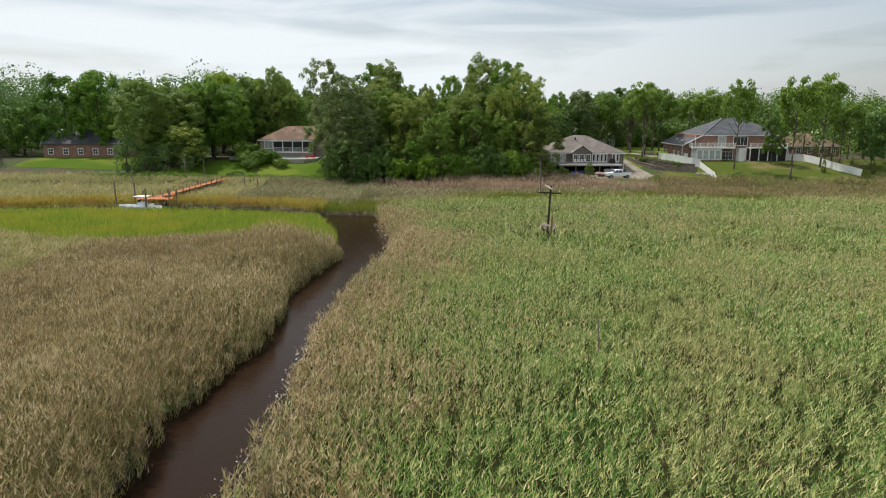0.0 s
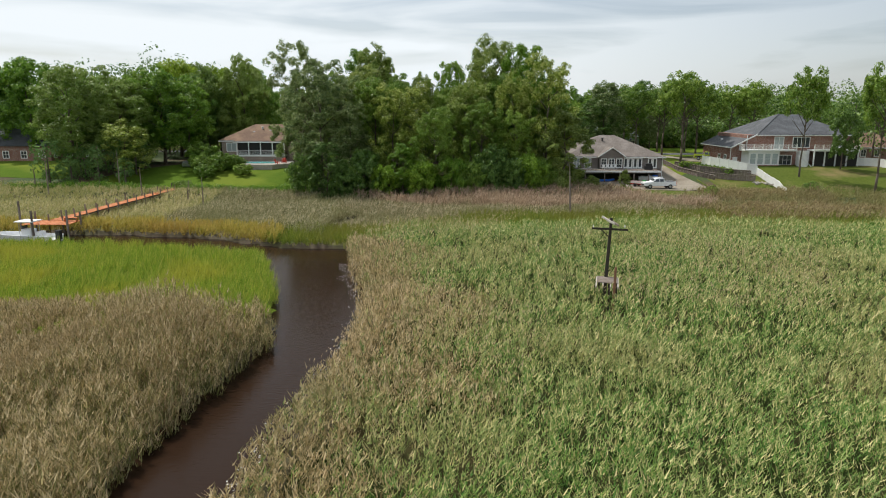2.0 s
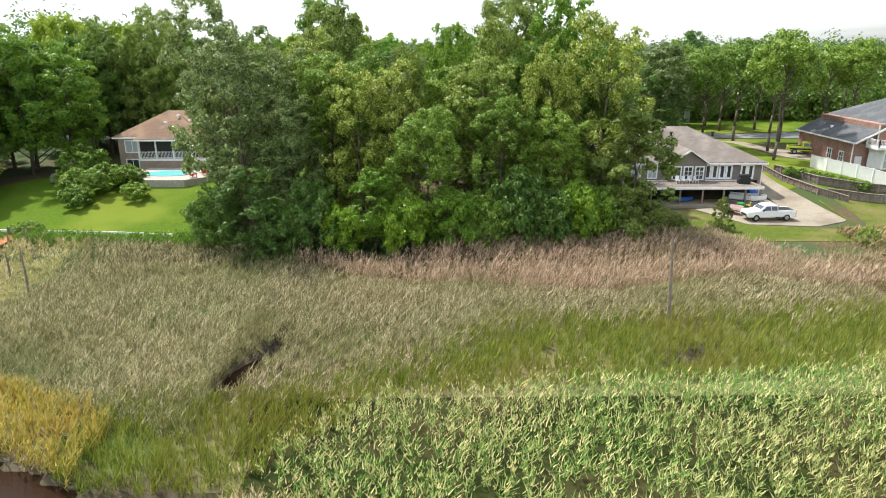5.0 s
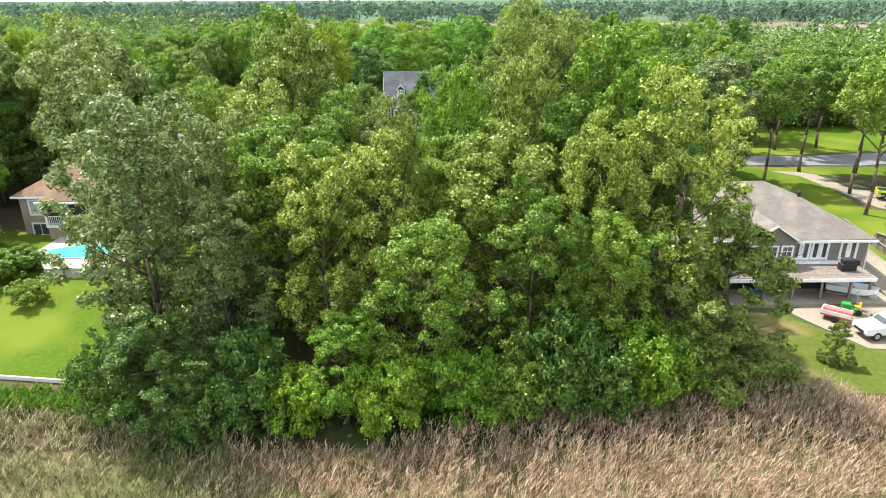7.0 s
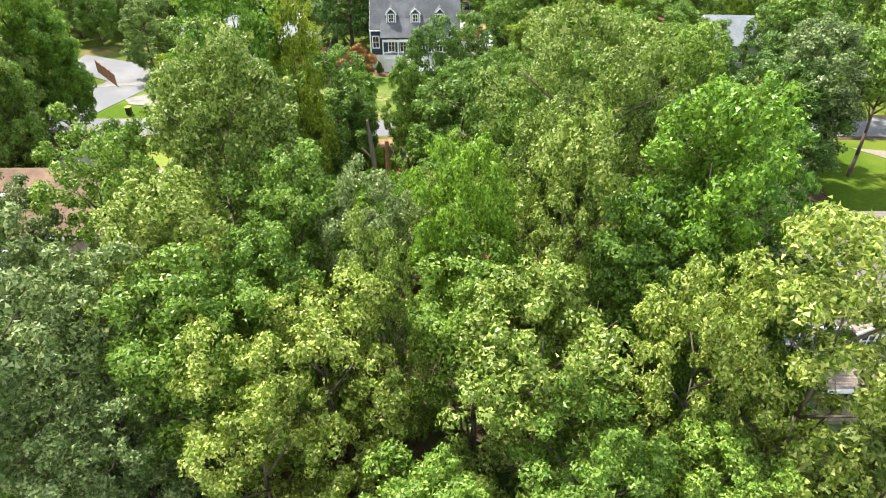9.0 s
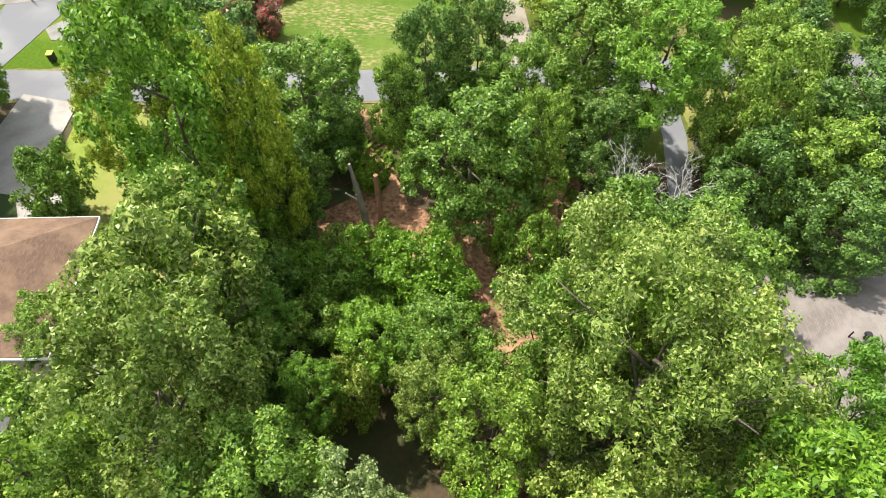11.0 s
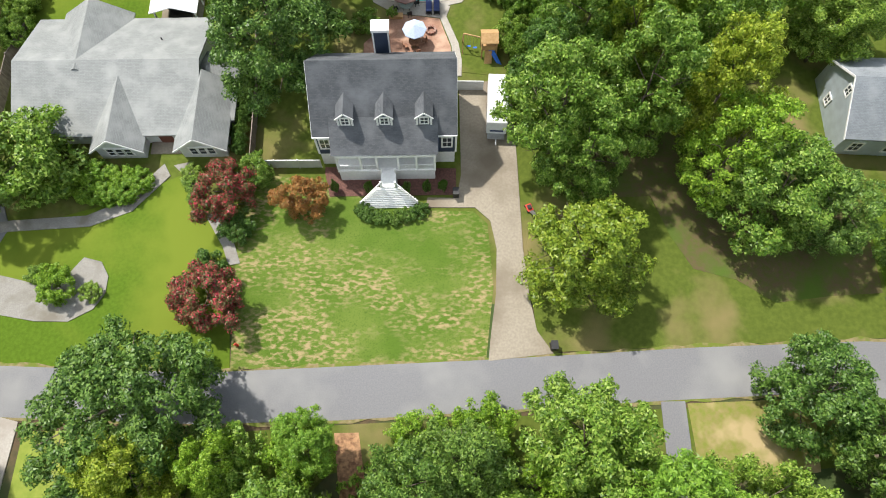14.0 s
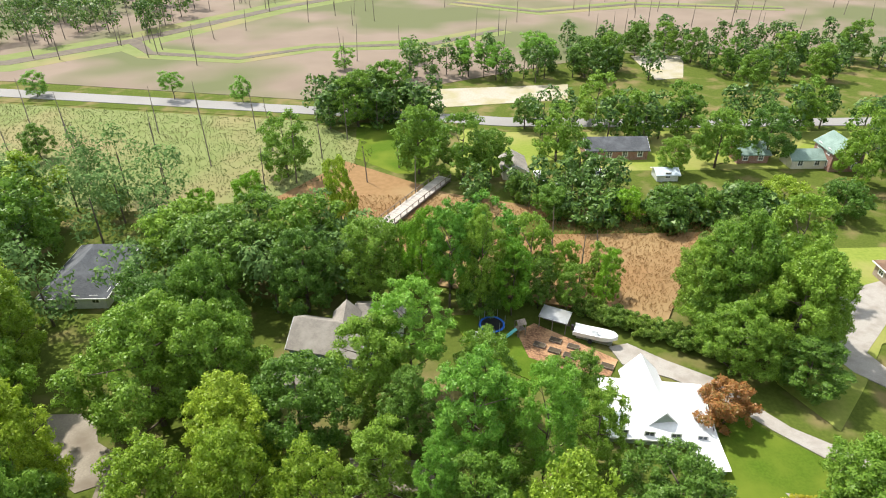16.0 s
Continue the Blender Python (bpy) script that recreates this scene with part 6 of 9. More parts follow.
def hip_roof(x0, y0, x1, y1, z, top, over=0.45, t=0.2):
    x0, y0, x1, y1 = x0 - over, y0 - over, x1 + over, y1 + over
    w, d = x1 - x0, y1 - y0
    r = min(w, d) / 2
    a, b = ((x0 + r, (y0 + y1) / 2), (x1 - r, (y0 + y1) / 2)) if w >= d else (((x0 + x1) / 2, y0 + r), ((x0 + x1) / 2, y1 - r))
    bm = bmesh.new()
    lo = [bm.verts.new(c) for c in ((x0, y0, z - t), (x1, y0, z - t), (x1, y1, z - t), (x0, y1, z - t))]
    e = [bm.verts.new(c) for c in ((x0, y0, z), (x1, y0, z), (x1, y1, z), (x0, y1, z))]
    p, q = bm.verts.new((*a, top)), bm.verts.new((*b, top))
    if w >= d:
        fs = ((e[0], e[1], q, p), (e[1], e[2], q), (e[2], e[3], p, q), (e[3], e[0], p))
    else:
        fs = ((e[0], e[1], p), (e[1], e[2], q, p), (e[2], e[3], q), (e[3], e[0], p, q))
    for f in fs:
        bm.faces.new(f)
    for i in range(4):
        bm.faces.new((lo[i], lo[(i + 1) % 4], e[(i + 1) % 4], e[i]))
    bm.faces.new(lo[::-1])
    bmesh.ops.recalc_face_normals(bm, faces=bm.faces)
    return bm


def gable_roof(x0, y0, x1, y1, z, top, axis="x", over=0.4, t=0.2):
    """Two slopes with their rakes; axis: the way the ridge runs."""
    bm = bmesh.new()
    if axis == "x":
        a0, a1, c0, c1 = x0 - over, x1 + over, y0 - over, y1 + over
        pt = lambda a, c, h: (a, c, h)
    else:
        a0, a1, c0, c1 = y0 - over, y1 + over, x0 - over, x1 + over
        pt = lambda a, c, h: (c, a, h)
    m = (c0 + c1) / 2
    prof = ((c0, z), (m, top), (c1, z), (c1, z - t), (m, top - t * 1.2), (c0, z - t))
    ends = [[bm.verts.new(pt(a, c, h)) for c, h in prof] for a in (a0, a1)]
    for i in range(6):
        j = (i + 1) % 6
        bm.faces.new((ends[0][i], ends[0][j], ends[1][j], ends[1][i]))
    for e in ends:
        bm.faces.new((e[0], e[1], e[4], e[5]))
        bm.faces.new((e[1], e[2], e[3], e[4]))
    bmesh.ops.recalc_face_normals(bm, faces=bm.faces)
    return bm


def gable_wall(x0, y0, x1, y1, z, top, axis="x"):
    """A body with pointed ends: a prism from z0 handled by the caller, here only the attic wedge."""
    bm = bmesh.new()
    if axis == "x":
        m = (y0 + y1) / 2
        ends = [[bm.verts.new((x, *c)) for c in ((y0, z), (y1, z), (m, top))] for x in (x0, x1)]
    else:
        m = (x0 + x1) / 2
        ends = [[bm.verts.new((c[0], y, c[1])) for c in ((x0, z), (x1, z), (m, top))] for y in (y0, y1)]
    for i in range(3):
        j = (i + 1) % 3
        bm.faces.new((ends[0][i], ends[0][j], ends[1][j], ends[1][i]))
    bm.faces.new(ends[0])
    bm.faces.new(ends[1])
    bmesh.ops.recalc_face_normals(bm, faces=bm.faces)
    return bm


FACES = {"S": ((1, 0), (0, -1)), "N": ((1, 0), (0, 1)), "E": ((0, 1), (1, 0)), "W": ((0, 1), (-1, 0))}


def facade_box(bm, face, at, u0, u1, z0, z1, d0, d1):
    """A box on a wall that looks towards face: u along the wall, at its plane, d0 to d1 in front of it."""
    (_, _), (nx, ny) = FACES[face]
    if face in "SN":
        ya, yb = at + ny * d0, at + ny * d1
        add_box(bm, min(u0, u1), min(ya, yb), z0, max(u0, u1), max(ya, yb), z1)
    else:
        xa, xb = at + nx * d0, at + nx * d1
        add_box(bm, min(xa, xb), min(u0, u1), z0, max(xa, xb), max(u0, u1), z1)
    return bm


def window(house, face, at, u, z, w, h, cols=2, rows=2, glass=None, name="window", trim=None, stile=0.12):
    """Framed window or glazed door with its bars and pane, on a wall."""
    bm = bmesh.new()
    f, i = stile, 0.03
    (_, _), (nx, ny) = FACES[face]

    def corner(a, b, d):
        return bm.verts.new((a, at + ny * d, b) if face in "SN" else (at + nx * d, a, b))

    rings = []
    for m, d in ((f, -0.02), (f, 0.09), (-i, 0.09), (-i, -0.02)):
        rings.append([corner(u + s * (w / 2 + m), z + h / 2 + t * (h / 2 + m), d) for s, t in ((-1, -1), (1, -1), (1, 1), (-1, 1))])
    for a in range(4):
        for b in range(4):
            p, q = rings[a], rings[(a + 1) % 4]
            bm.faces.new((p[b], p[(b + 1) % 4], q[(b + 1) % 4], q[b]))
    bmesh.ops.recalc_face_normals(bm, faces=bm.faces)
    fr = wpart(name, bm, trim or M_WHITE, house)
    for i in range(1, cols):
        c = u - w / 2 + w * i / cols
        wpart("glazing_bar", facade_box(bmesh.new(), face, at, c - 0.035, c + 0.035, z + 0.02, z + h - 0.02, 0.0, 0.07), trim or M_WHITE, fr)
    for i in range(1, rows):
        c = z + h * i / rows
        wpart("glazing_bar", facade_box(bmesh.new(), face, at, u - w / 2 + 0.02, u + w / 2 - 0.02, c - 0.03, c + 0.03, 0.0, 0.065), trim or M_WHITE, fr)
    wpart("pane", facade_box(bmesh.new(), face, at, u - w / 2, u + w / 2, z, z + h, -0.01, 0.03), glass or M_GLASS, fr)
    return fr


def rail(house, a, b, z, h=1.0, gap=0.16, name="balustrade", mat=None, posts=2):
    """A balustrade with top and bottom rail and pickets from a to b."""
    bm = bmesh.new()
    a, b = Vector((*a, z)), Vector((*b, z))
    up = Vector((0, 0, 1))
    add_bar(bm, a + up * h, b + up * h, 0.09, 0.07)
    add_bar(bm, a + up * 0.12, b + up * 0.12, 0.06, 0.06)
    n = max(2, int((b - a).length / gap))
    for i in range(n + 1):
        p = a.lerp(b, i / n)
        add_bar(bm, p + up * 0.12, p + up * h, 0.04, 0.04)
    for i in range(posts):
        p = a.lerp(b, i / max(1, posts - 1))
        add_bar(bm, p, p + up * (h + 0.12), 0.13, 0.13)
    return wpart(name, bm, mat or M_WHITE, house)


def trim_ring(house, x0, y0, x1, y1, z, over=0.45, h=0.22, mat=None):
    """White fascia and gutter below the eaves."""
    bm = bmesh.new()
    x0, y0, x1, y1 = x0 - over - 0.06, y0 - over - 0.06, x1 + over + 0.06, y1 + over + 0.06
    for a, b in (((x0, y0), (x1, y0)), ((x1, y0), (x1, y1)), ((x1, y1), (x0, y1)), ((x0, y1), (x0, y0))):
        add_bar(bm, (*a, z - h / 2 - 0.03), (*b, z - h / 2 - 0.03), 0.1, h)
    return wpart("fascia", bm, mat or M_WHITE, house)


def vents(house, spots, mat=None):
    for x, y, z in spots:
        bm = tube((x, y, z - 0.3), (x, y, z + 0.22), 0.16, 0.16, 10)
        add_tube(bm, (x, y, z + 0.2), (x, y, z + 0.34), 0.3, 0.22, 10)
        wpart("roof_vent", bm, mat or M_BLACK, house)


def west_brick_house():
    h = thing("house", "tan brick house with brown hipped roof and screened porch", "house", pose(-37, 170, 3.7))
    wpart("wall", box(-46.2, 165, 2.6, -27.2, 176.2, 8.4), M_BRICK_TAN, h)
    wpart("roof", hip_roof(-46.2, 165, -27.2, 176.2, 8.55, 11.7), M_ROOF_BROWN, h, "brown shingle hip roof")
    trim_ring(h, -46.2, 165, -27.2, 176.2, 8.5)
    wpart("porch_roof", hip_roof(-42.7, 163.2, -32.6, 170.6, 8.45, 10.5, 0.4), M_ROOF_BROWN, h)
    trim_ring(h, -42.7, 163.2, -32.6, 165.2, 8.4, 0.4)
    wpart("porch_floor", box(-42.7, 163.2, 5.3, -32.6, 165.0, 5.62), M_WHITE, h)
    wpart("porch_wall", box(-42.6, 163.3, 2.6, -32.7, 164.9, 5.3), M_BRICK_TAN, h)
    wpart("porch_screen", box(-42.4, 163.45, 5.62, -32.8, 163.5, 8.2), M_DARK, h, "dark insect screen")
    for i in range(5):
        x = -42.6 + i * 2.45
        wpart("post", box(x - 0.09, 163.24, 5.6, x + 0.09, 163.44, 8.3), M_WHITE, h)
    rail(h, (-42.5, 163.3), (-32.8, 163.3), 5.62, 0.95, 0.2, posts=0)
    window(h, "S", 165, -44.2, 6.3, 1.9, 1.6, 2, 1, M_GLASS_PALE)
    window(h, "S", 165, -44.4, 3.9, 1.7, 1.3, 2, 1)
    window(h, "W", -46.2, 168.5, 6.3, 1.4, 1.5)
    window(h, "W", -46.2, 172.5, 6.3, 1.4, 1.5)
    window(h, "E", -27.2, 172.2, 6.2, 1.2, 1.5)
    vents(h, ((-38.5, 168.8, 10.9), (-40, 167.5, 10.0), (-36.5, 167.9, 10.3)), M_METAL_WHITE)
    wpart("roof_dome", tube((-31.0, 169.0, 10.3), (-31.0, 168.9, 10.75), 0.34, 0.2, 12), M_METAL_WHITE, h)

    d = thing("pool_deck", "raised grey wooden deck around a small pool", "deck", pose(-36, 158, 3.2))
    loop = [(-41.4, 158.8), (-38.1, 153.9), (-33, 153.9), (-30.5, 156), (-30.5, 162.8), (-41.2, 162.8)]
    hole = [(-36.6 + 3.1 * math.cos(t) * (1 + 0.12 * math.cos(2 * t)), 158.3 + 1.7 * math.sin(t)) for t in np.linspace(0, 2 * math.pi, 25)[:-1]]
    wpart("deck", prism(loop, 2.6, 4.4), M_WOOD_PALE, d)
    wpart("pool_coping", prism([(-36.6 + (x + 36.6) * 1.1, 158.3 + (y - 158.3) * 1.14) for x, y in hole], 4.3, 4.46), M_PAVER, d)
    wpart("pool_water", prism(hole, 4.3, 4.48), M_POOL, d, "turquoise pool water")
    rail(d, (-41.4, 158.8), (-38.1, 153.9), 4.4, 0.0, 3, mat=M_WOOD_GREY, posts=0)
    for i, (x, y) in enumerate(((-32.4, 155.6), (-31.4, 157.4), (-32.0, 159.0))):
        c = thing("adirondack_chair", "bright red slatted garden chair by the pool", "chair", pose(x, y, 4.4, 0, 0, 140 + 40 * i), "red pool chairs")
        part("seat", slab([(-0.3, -0.3, 0.38), (0.3, -0.3, 0.38), (0.3, 0.3, 0.28), (-0.3, 0.3, 0.28)], 0.04), M_RED, c)
        part("backrest", slab([(-0.3, 0.28, 0.28), (0.3, 0.28, 0.28), (0.26, 0.62, 1.0), (-0.26, 0.62, 1.0)], 0.04), M_RED, c)
        for sx in (-0.34, 0.34):
            part("arm", box(sx - 0.06, -0.4, 0.54, sx + 0.06, 0.42, 0.58), M_RED, c)
            part("leg", box(sx - 0.03, -0.36, 0, sx + 0.03, -0.28, 0.54), M_RED, c)
            part("leg", box(sx - 0.03, 0.2, 0, sx + 0.03, 0.28, 0.54), M_RED, c)


M_POOL = surface("pool_water", (0.06, 0.55, 0.58), (0.09, 0.62, 0.64), 1.5, 0.05, bump=0.1, spec=0.5)
M_RED = plain("red_paint", (0.55, 0.05, 0.03), 0.45)
M_BLUE = plain("blue_fabric", (0.03, 0.14, 0.55), 0.7)
M_NAVY = plain("navy_fabric", (0.02, 0.035, 0.12), 0.8)
M_UMB = plain("periwinkle_canvas", (0.22, 0.26, 0.55), 0.8)
M_TAUPE = plain("taupe_canvas", (0.16, 0.095, 0.085), 0.8)
M_GREEN = plain("green_paint", (0.03, 0.28, 0.05), 0.45)
M_YELLOW = plain("yellow_paint", (0.60, 0.45, 0.02), 0.45)
M_LIME = plain("lime_paint", (0.50, 0.62, 0.04), 0.35)
M_TEAL = plain("teal_paint", (0.16, 0.55, 0.55), 0.5)
M_CEDAR = surface("honey_cedar", (0.46, 0.29, 0.14), (0.38, 0.23, 0.10), 4.0, 0.7, bump=0.2)


def taupe_house():
    h = thing("house", "taupe sided house with grey-brown hip roof over a walk-out garage", "house", pose(34, 164, 1.5))
    x0, x1, y0, y1 = 24.7, 43.2, 156.0, 171.4
    wpart("wall", box(x0, y0, 3.6, x1, y1, 5.95), M_SIDING_TAUPE, h)
    wpart("roof", hip_roof(x0, y0, x1, y1, 6.1, 9.9, 0.5), M_ROOF_TAUPE, h, "grey-brown shingle hip roof")
    trim_ring(h, x0, y0, x1, y1, 6.05, 0.5)
    # projecting gable
    wpart("gable_wall", box(30.6, 155.0, 3.6, 35.4, 156.2, 6.0), M_SIDING_TAUPE, h)
    wpart("gable_end", gable_wall(30.6, 155.0, 35.4, 161, 6.0, 7.65, "y"), M_SIDING_TAUPE, h)
    wpart("gable_roof", gable_roof(30.6, 155.0, 35.4, 161.2, 6.1, 7.95, "y", 0.35), M_ROOF_TAUPE, h)
    bm = bmesh.new()
    add_bar(bm, (30.2, 154.6, 5.98), (33.0, 154.6, 7.83), 0.08, 0.2)
    add_bar(bm, (33.0, 154.6, 7.83), (35.8, 154.6, 5.98), 0.08, 0.2)
    wpart("barge_board", bm, M_WHITE, h)
    for u in (31.5, 33.0, 34.5):
        window(h, "S", 155.0, u, 4.0, 1.0, 1.6, 2, 3, M_GLASS)
    for u in (36.5, 38.4, 41.3):
        window(h, "S", 156.0, u - 0.46, 3.98, 0.5, 1.6, 1, 1, M_GLASS, "french_door", stile=0.19)
        window(h, "S", 156.0, u + 0.46, 3.98, 0.5, 1.6, 1, 1, M_GLASS, "french_door", stile=0.19)
    for u in (26.4, 28.6):
        window(h, "S", 156.0, u, 4.0, 1.1, 1.6, 2, 2, M_GLASS_PALE)
    for v in (159, 163, 167):
        window(h, "E", x1, v, 4.3, 1.1, 1.4)
        window(h, "W", x0, v, 4.3, 1.1, 1.4)
    wpart("downpipe", box(43.22, 155.9, 1.2, 43.32, 156.0, 5.9), M_WHITE, h)
    # basement, open at the front under the deck
    wpart("basement_wall", box(x0, 159.5, 0.6, x1, y1, 3.6), M_BRICK_TAN, h)
    wpart("basement_side", box(x0, y0, 0.6, x0 + 0.3, 159.5, 3.6), M_BRICK_TAN, h)
    wpart("basement_side", box(x1 - 0.3, y0, 0.6, x1, 159.5, 3.6), M_BRICK_TAN, h)
    wpart("garage_floor", box(25, 150.6, 0.9, 43.4, 159.5, 1.46), M_CONCRETE, h)
    window(h, "S", 159.5, 36.5, 1.5, 1.0, 1.9, 2, 3, M_GLASS, "french_door")
    # deck
    wpart("deck", box(27.0, 151.4, 3.35, 41.6, 156.0, 3.68), M_WHITE, h, "white-edged raised deck")
    for i in range(24):
        wpart("deck_board", box(27.1, 151.5 + i * 0.145, 3.68, 41.5, 151.63 + i * 0.145, 3.72), M_WOOD_GREY, h)
    for x in (27.3, 31.0, 33.9, 36.6, 39.4, 41.3):
        wpart("post", box(x - 0.1, 151.6, 1.0, x + 0.1, 151.8, 3.4), M_WOOD_GREY, h)
    vents(h, ((32.5, 161.3, 9.1), (38.3, 161.3, 9.1), (29.0, 164.5, 9.0)))
    wpart("plumbing_vent", tube((28.4, 165, 8.0), (28.4, 165, 8.75), 0.06), M_BLACK, h)

    g = thing("grill", "covered black barbecue grill on the deck", "grill", pose(39.8, 153.4, 3.72))
    bm = box(-0.75, -0.4, 0, 0.75, 0.4, 0.75)
    add_prism(bm, [(-0.6, -0.38), (0.6, -0.38), (0.6, 0.38), (-0.6, 0.38)], 0.75, 1.2)
    part("cover", bm, M_BLACK, g, bevel=0.06)
    for i, x in enumerate((31.2, 32.0, 32.8, 33.6)):
        c = thing("patio_chair", "pale plastic patio chair on the deck", "chair", pose(x, 153.6, 3.72, 0, 0, 10 * i), "deck chairs")
        part("seat", box(-0.25, -0.25, 0.4, 0.25, 0.25, 0.45), M_METAL_WHITE, c)
        part("backrest", box(-0.25, 0.2, 0.45, 0.25, 0.25, 0.95), M_METAL_WHITE, c)
        for sx in (-0.22, 0.22):
            for sy in (-0.22, 0.22):
                part("leg", box(sx - 0.025, sy - 0.025, 0, sx + 0.025, sy + 0.025, 0.4), M_METAL_WHITE, c)


def brick_manor():
    h = thing("house", "two-storey red brick house with dark hip roof and white balconies", "house", pose(72, 170, 3.5))
    wpart("wall", box(62.9, 163, 2.6, 84.2, 178, 10.1), M_BRICK, h)
    wpart("roof", hip_roof(65.0, 163, 84.2, 178, 10.2, 14.2, 0.5), M_ROOF_DARK, h, "dark blue-grey shingle roof")
    trim_ring(h, 65.4, 163, 84.2, 178, 10.15, 0.5)
    wpart("wing", box(59.9, 163.4, 2.6, 62.9, 178, 7.6), M_BRICK, h)
    wpart("wing_roof", slab([(59.4, 162.5, 7.6), (64.7, 162.5, 10.32), (72.6, 170.5, 14.38), (64.7, 178.4, 10.32), (59.4, 178.4, 7.6)], 0.16), M_ROOF_DARK, h)
    wpart("barge_board", bar((59.4, 162.45, 7.48), (64.6, 162.45, 10.15), 0.1, 0.25), M_WHITE, h)
    wpart("gutter", bar((59.36, 162.5, 7.5), (59.36, 178.3, 7.5), 0.1, 0.22), M_WHITE, h)
    bm = bmesh.new()
    vs = [bm.verts.new(c) for c in ((59.9, 163.4, 7.5), (63.0, 163.4, 7.5), (63.0, 163.4, 9.2))]
    bm.faces.new(vs)
    vs2 = [bm.verts.new((v.co.x, 163.7, v.co.z)) for v in vs]
    bm.faces.new(vs2[::-1])
    for i in range(3):
        bm.faces.new((vs[i], vs2[i], vs2[(i + 1) % 3], vs[(i + 1) % 3]))
    wpart("wing_gable", bm, M_BRICK, h)
    # sunroom with balcony
    wpart("sunroom", prism([(61.9, 163), (62.4, 160.6), (68.6, 160.6), (68.6, 163)], 2.4, 6.9), M_WHITE, h)
    wpart("sunroom_base", prism([(61.85, 163), (62.37, 160.55), (68.65, 160.55), (68.65, 163)], 2.2, 4.1), M_BRICK, h)
    for i in range(4):
        window(h, "S", 160.6, 63.2 + i * 1.5, 4.3, 1.15, 2.1, 1, 2, M_GLASS_PALE)
    wpart("balcony", box(61.3, 160.2, 6.9, 71.9, 163, 7.2), M_WHITE, h)
    rail(h, (61.4, 160.3), (71.8, 160.3), 7.2, 1.0, 0.2, "balustrade", posts=7)
    rail(h, (61.4, 160.3), (61.4, 163), 7.2, 1.0, 0.2, posts=2)
    window(h, "S", 163, 69.4, 7.3, 1.8, 2.3, 2, 1, M_GLASS_PALE, "french_door")
    window(h, "S", 163, 74.0, 7.6, 3.4, 2.0, 4, 1)
    window(h, "S", 163, 71.0, 4.0, 2.6, 1.9, 3, 2)
    wpart("stair_wall", box(73.2, 161.6, 2.6, 75.2, 163, 6.9), M_WHITE, h)
    bm = bmesh.new()
    for i in range(9):
        add_box(bm, 72.2 + i * 0.28, 159.2, 2.6, 72.48 + i * 0.28, 160.7, 5.4 - i * 0.3)
    wpart("stairs", bm, M_WHITE, h)
    for i in range(2):
        wpart("handrail", bar((72.2, 159.2 + i * 1.5, 6.2), (74.8, 159.2 + i * 1.5, 3.6), 0.08, 0.1), M_WHITE, h)
    wpart("porch_deck", box(75.4, 160.2, 6.9, 84.6, 163, 7.2), M_WHITE, h)
    rail(h, (75.4, 160.3), (84.5, 160.3), 7.2, 1.0, 0.2, posts=6)
    wpart("porch_screen", box(75.6, 160.5, 2.8, 84.4, 160.6, 6.9), M_DARK, h)
    for x in (75.5, 77.7, 79.9, 82.2, 84.5):
        wpart("post", box(x - 0.12, 160.3, 2.6, x + 0.12, 160.5, 6.9), M_WHITE, h)
    window(h, "S", 163, 81.5, 7.6, 1.8, 2.0, 2, 2, M_GLASS_PALE)
    window(h, "W", 59.9, 166, 4.4, 1.0, 1.4)
    window(h, "W", 59.9, 169, 4.4, 1.0, 1.4)
    wpart("door", facade_box(bmesh.new(), "S", 163.4, 60.3, 61.3, 3.4, 5.5, -0.02, 0.06), M_WHITE, h)
    wpart("downpipe", box(62.7, 162.8, 3, 62.82, 162.95, 10), M_WHITE, h)
    wpart("downpipe", box(59.78, 163.4, 3, 59.9, 163.55, 7.4), M_WHITE, h)
    vents(h, ((61.4, 172, 8.6),), M_METAL_WHITE)


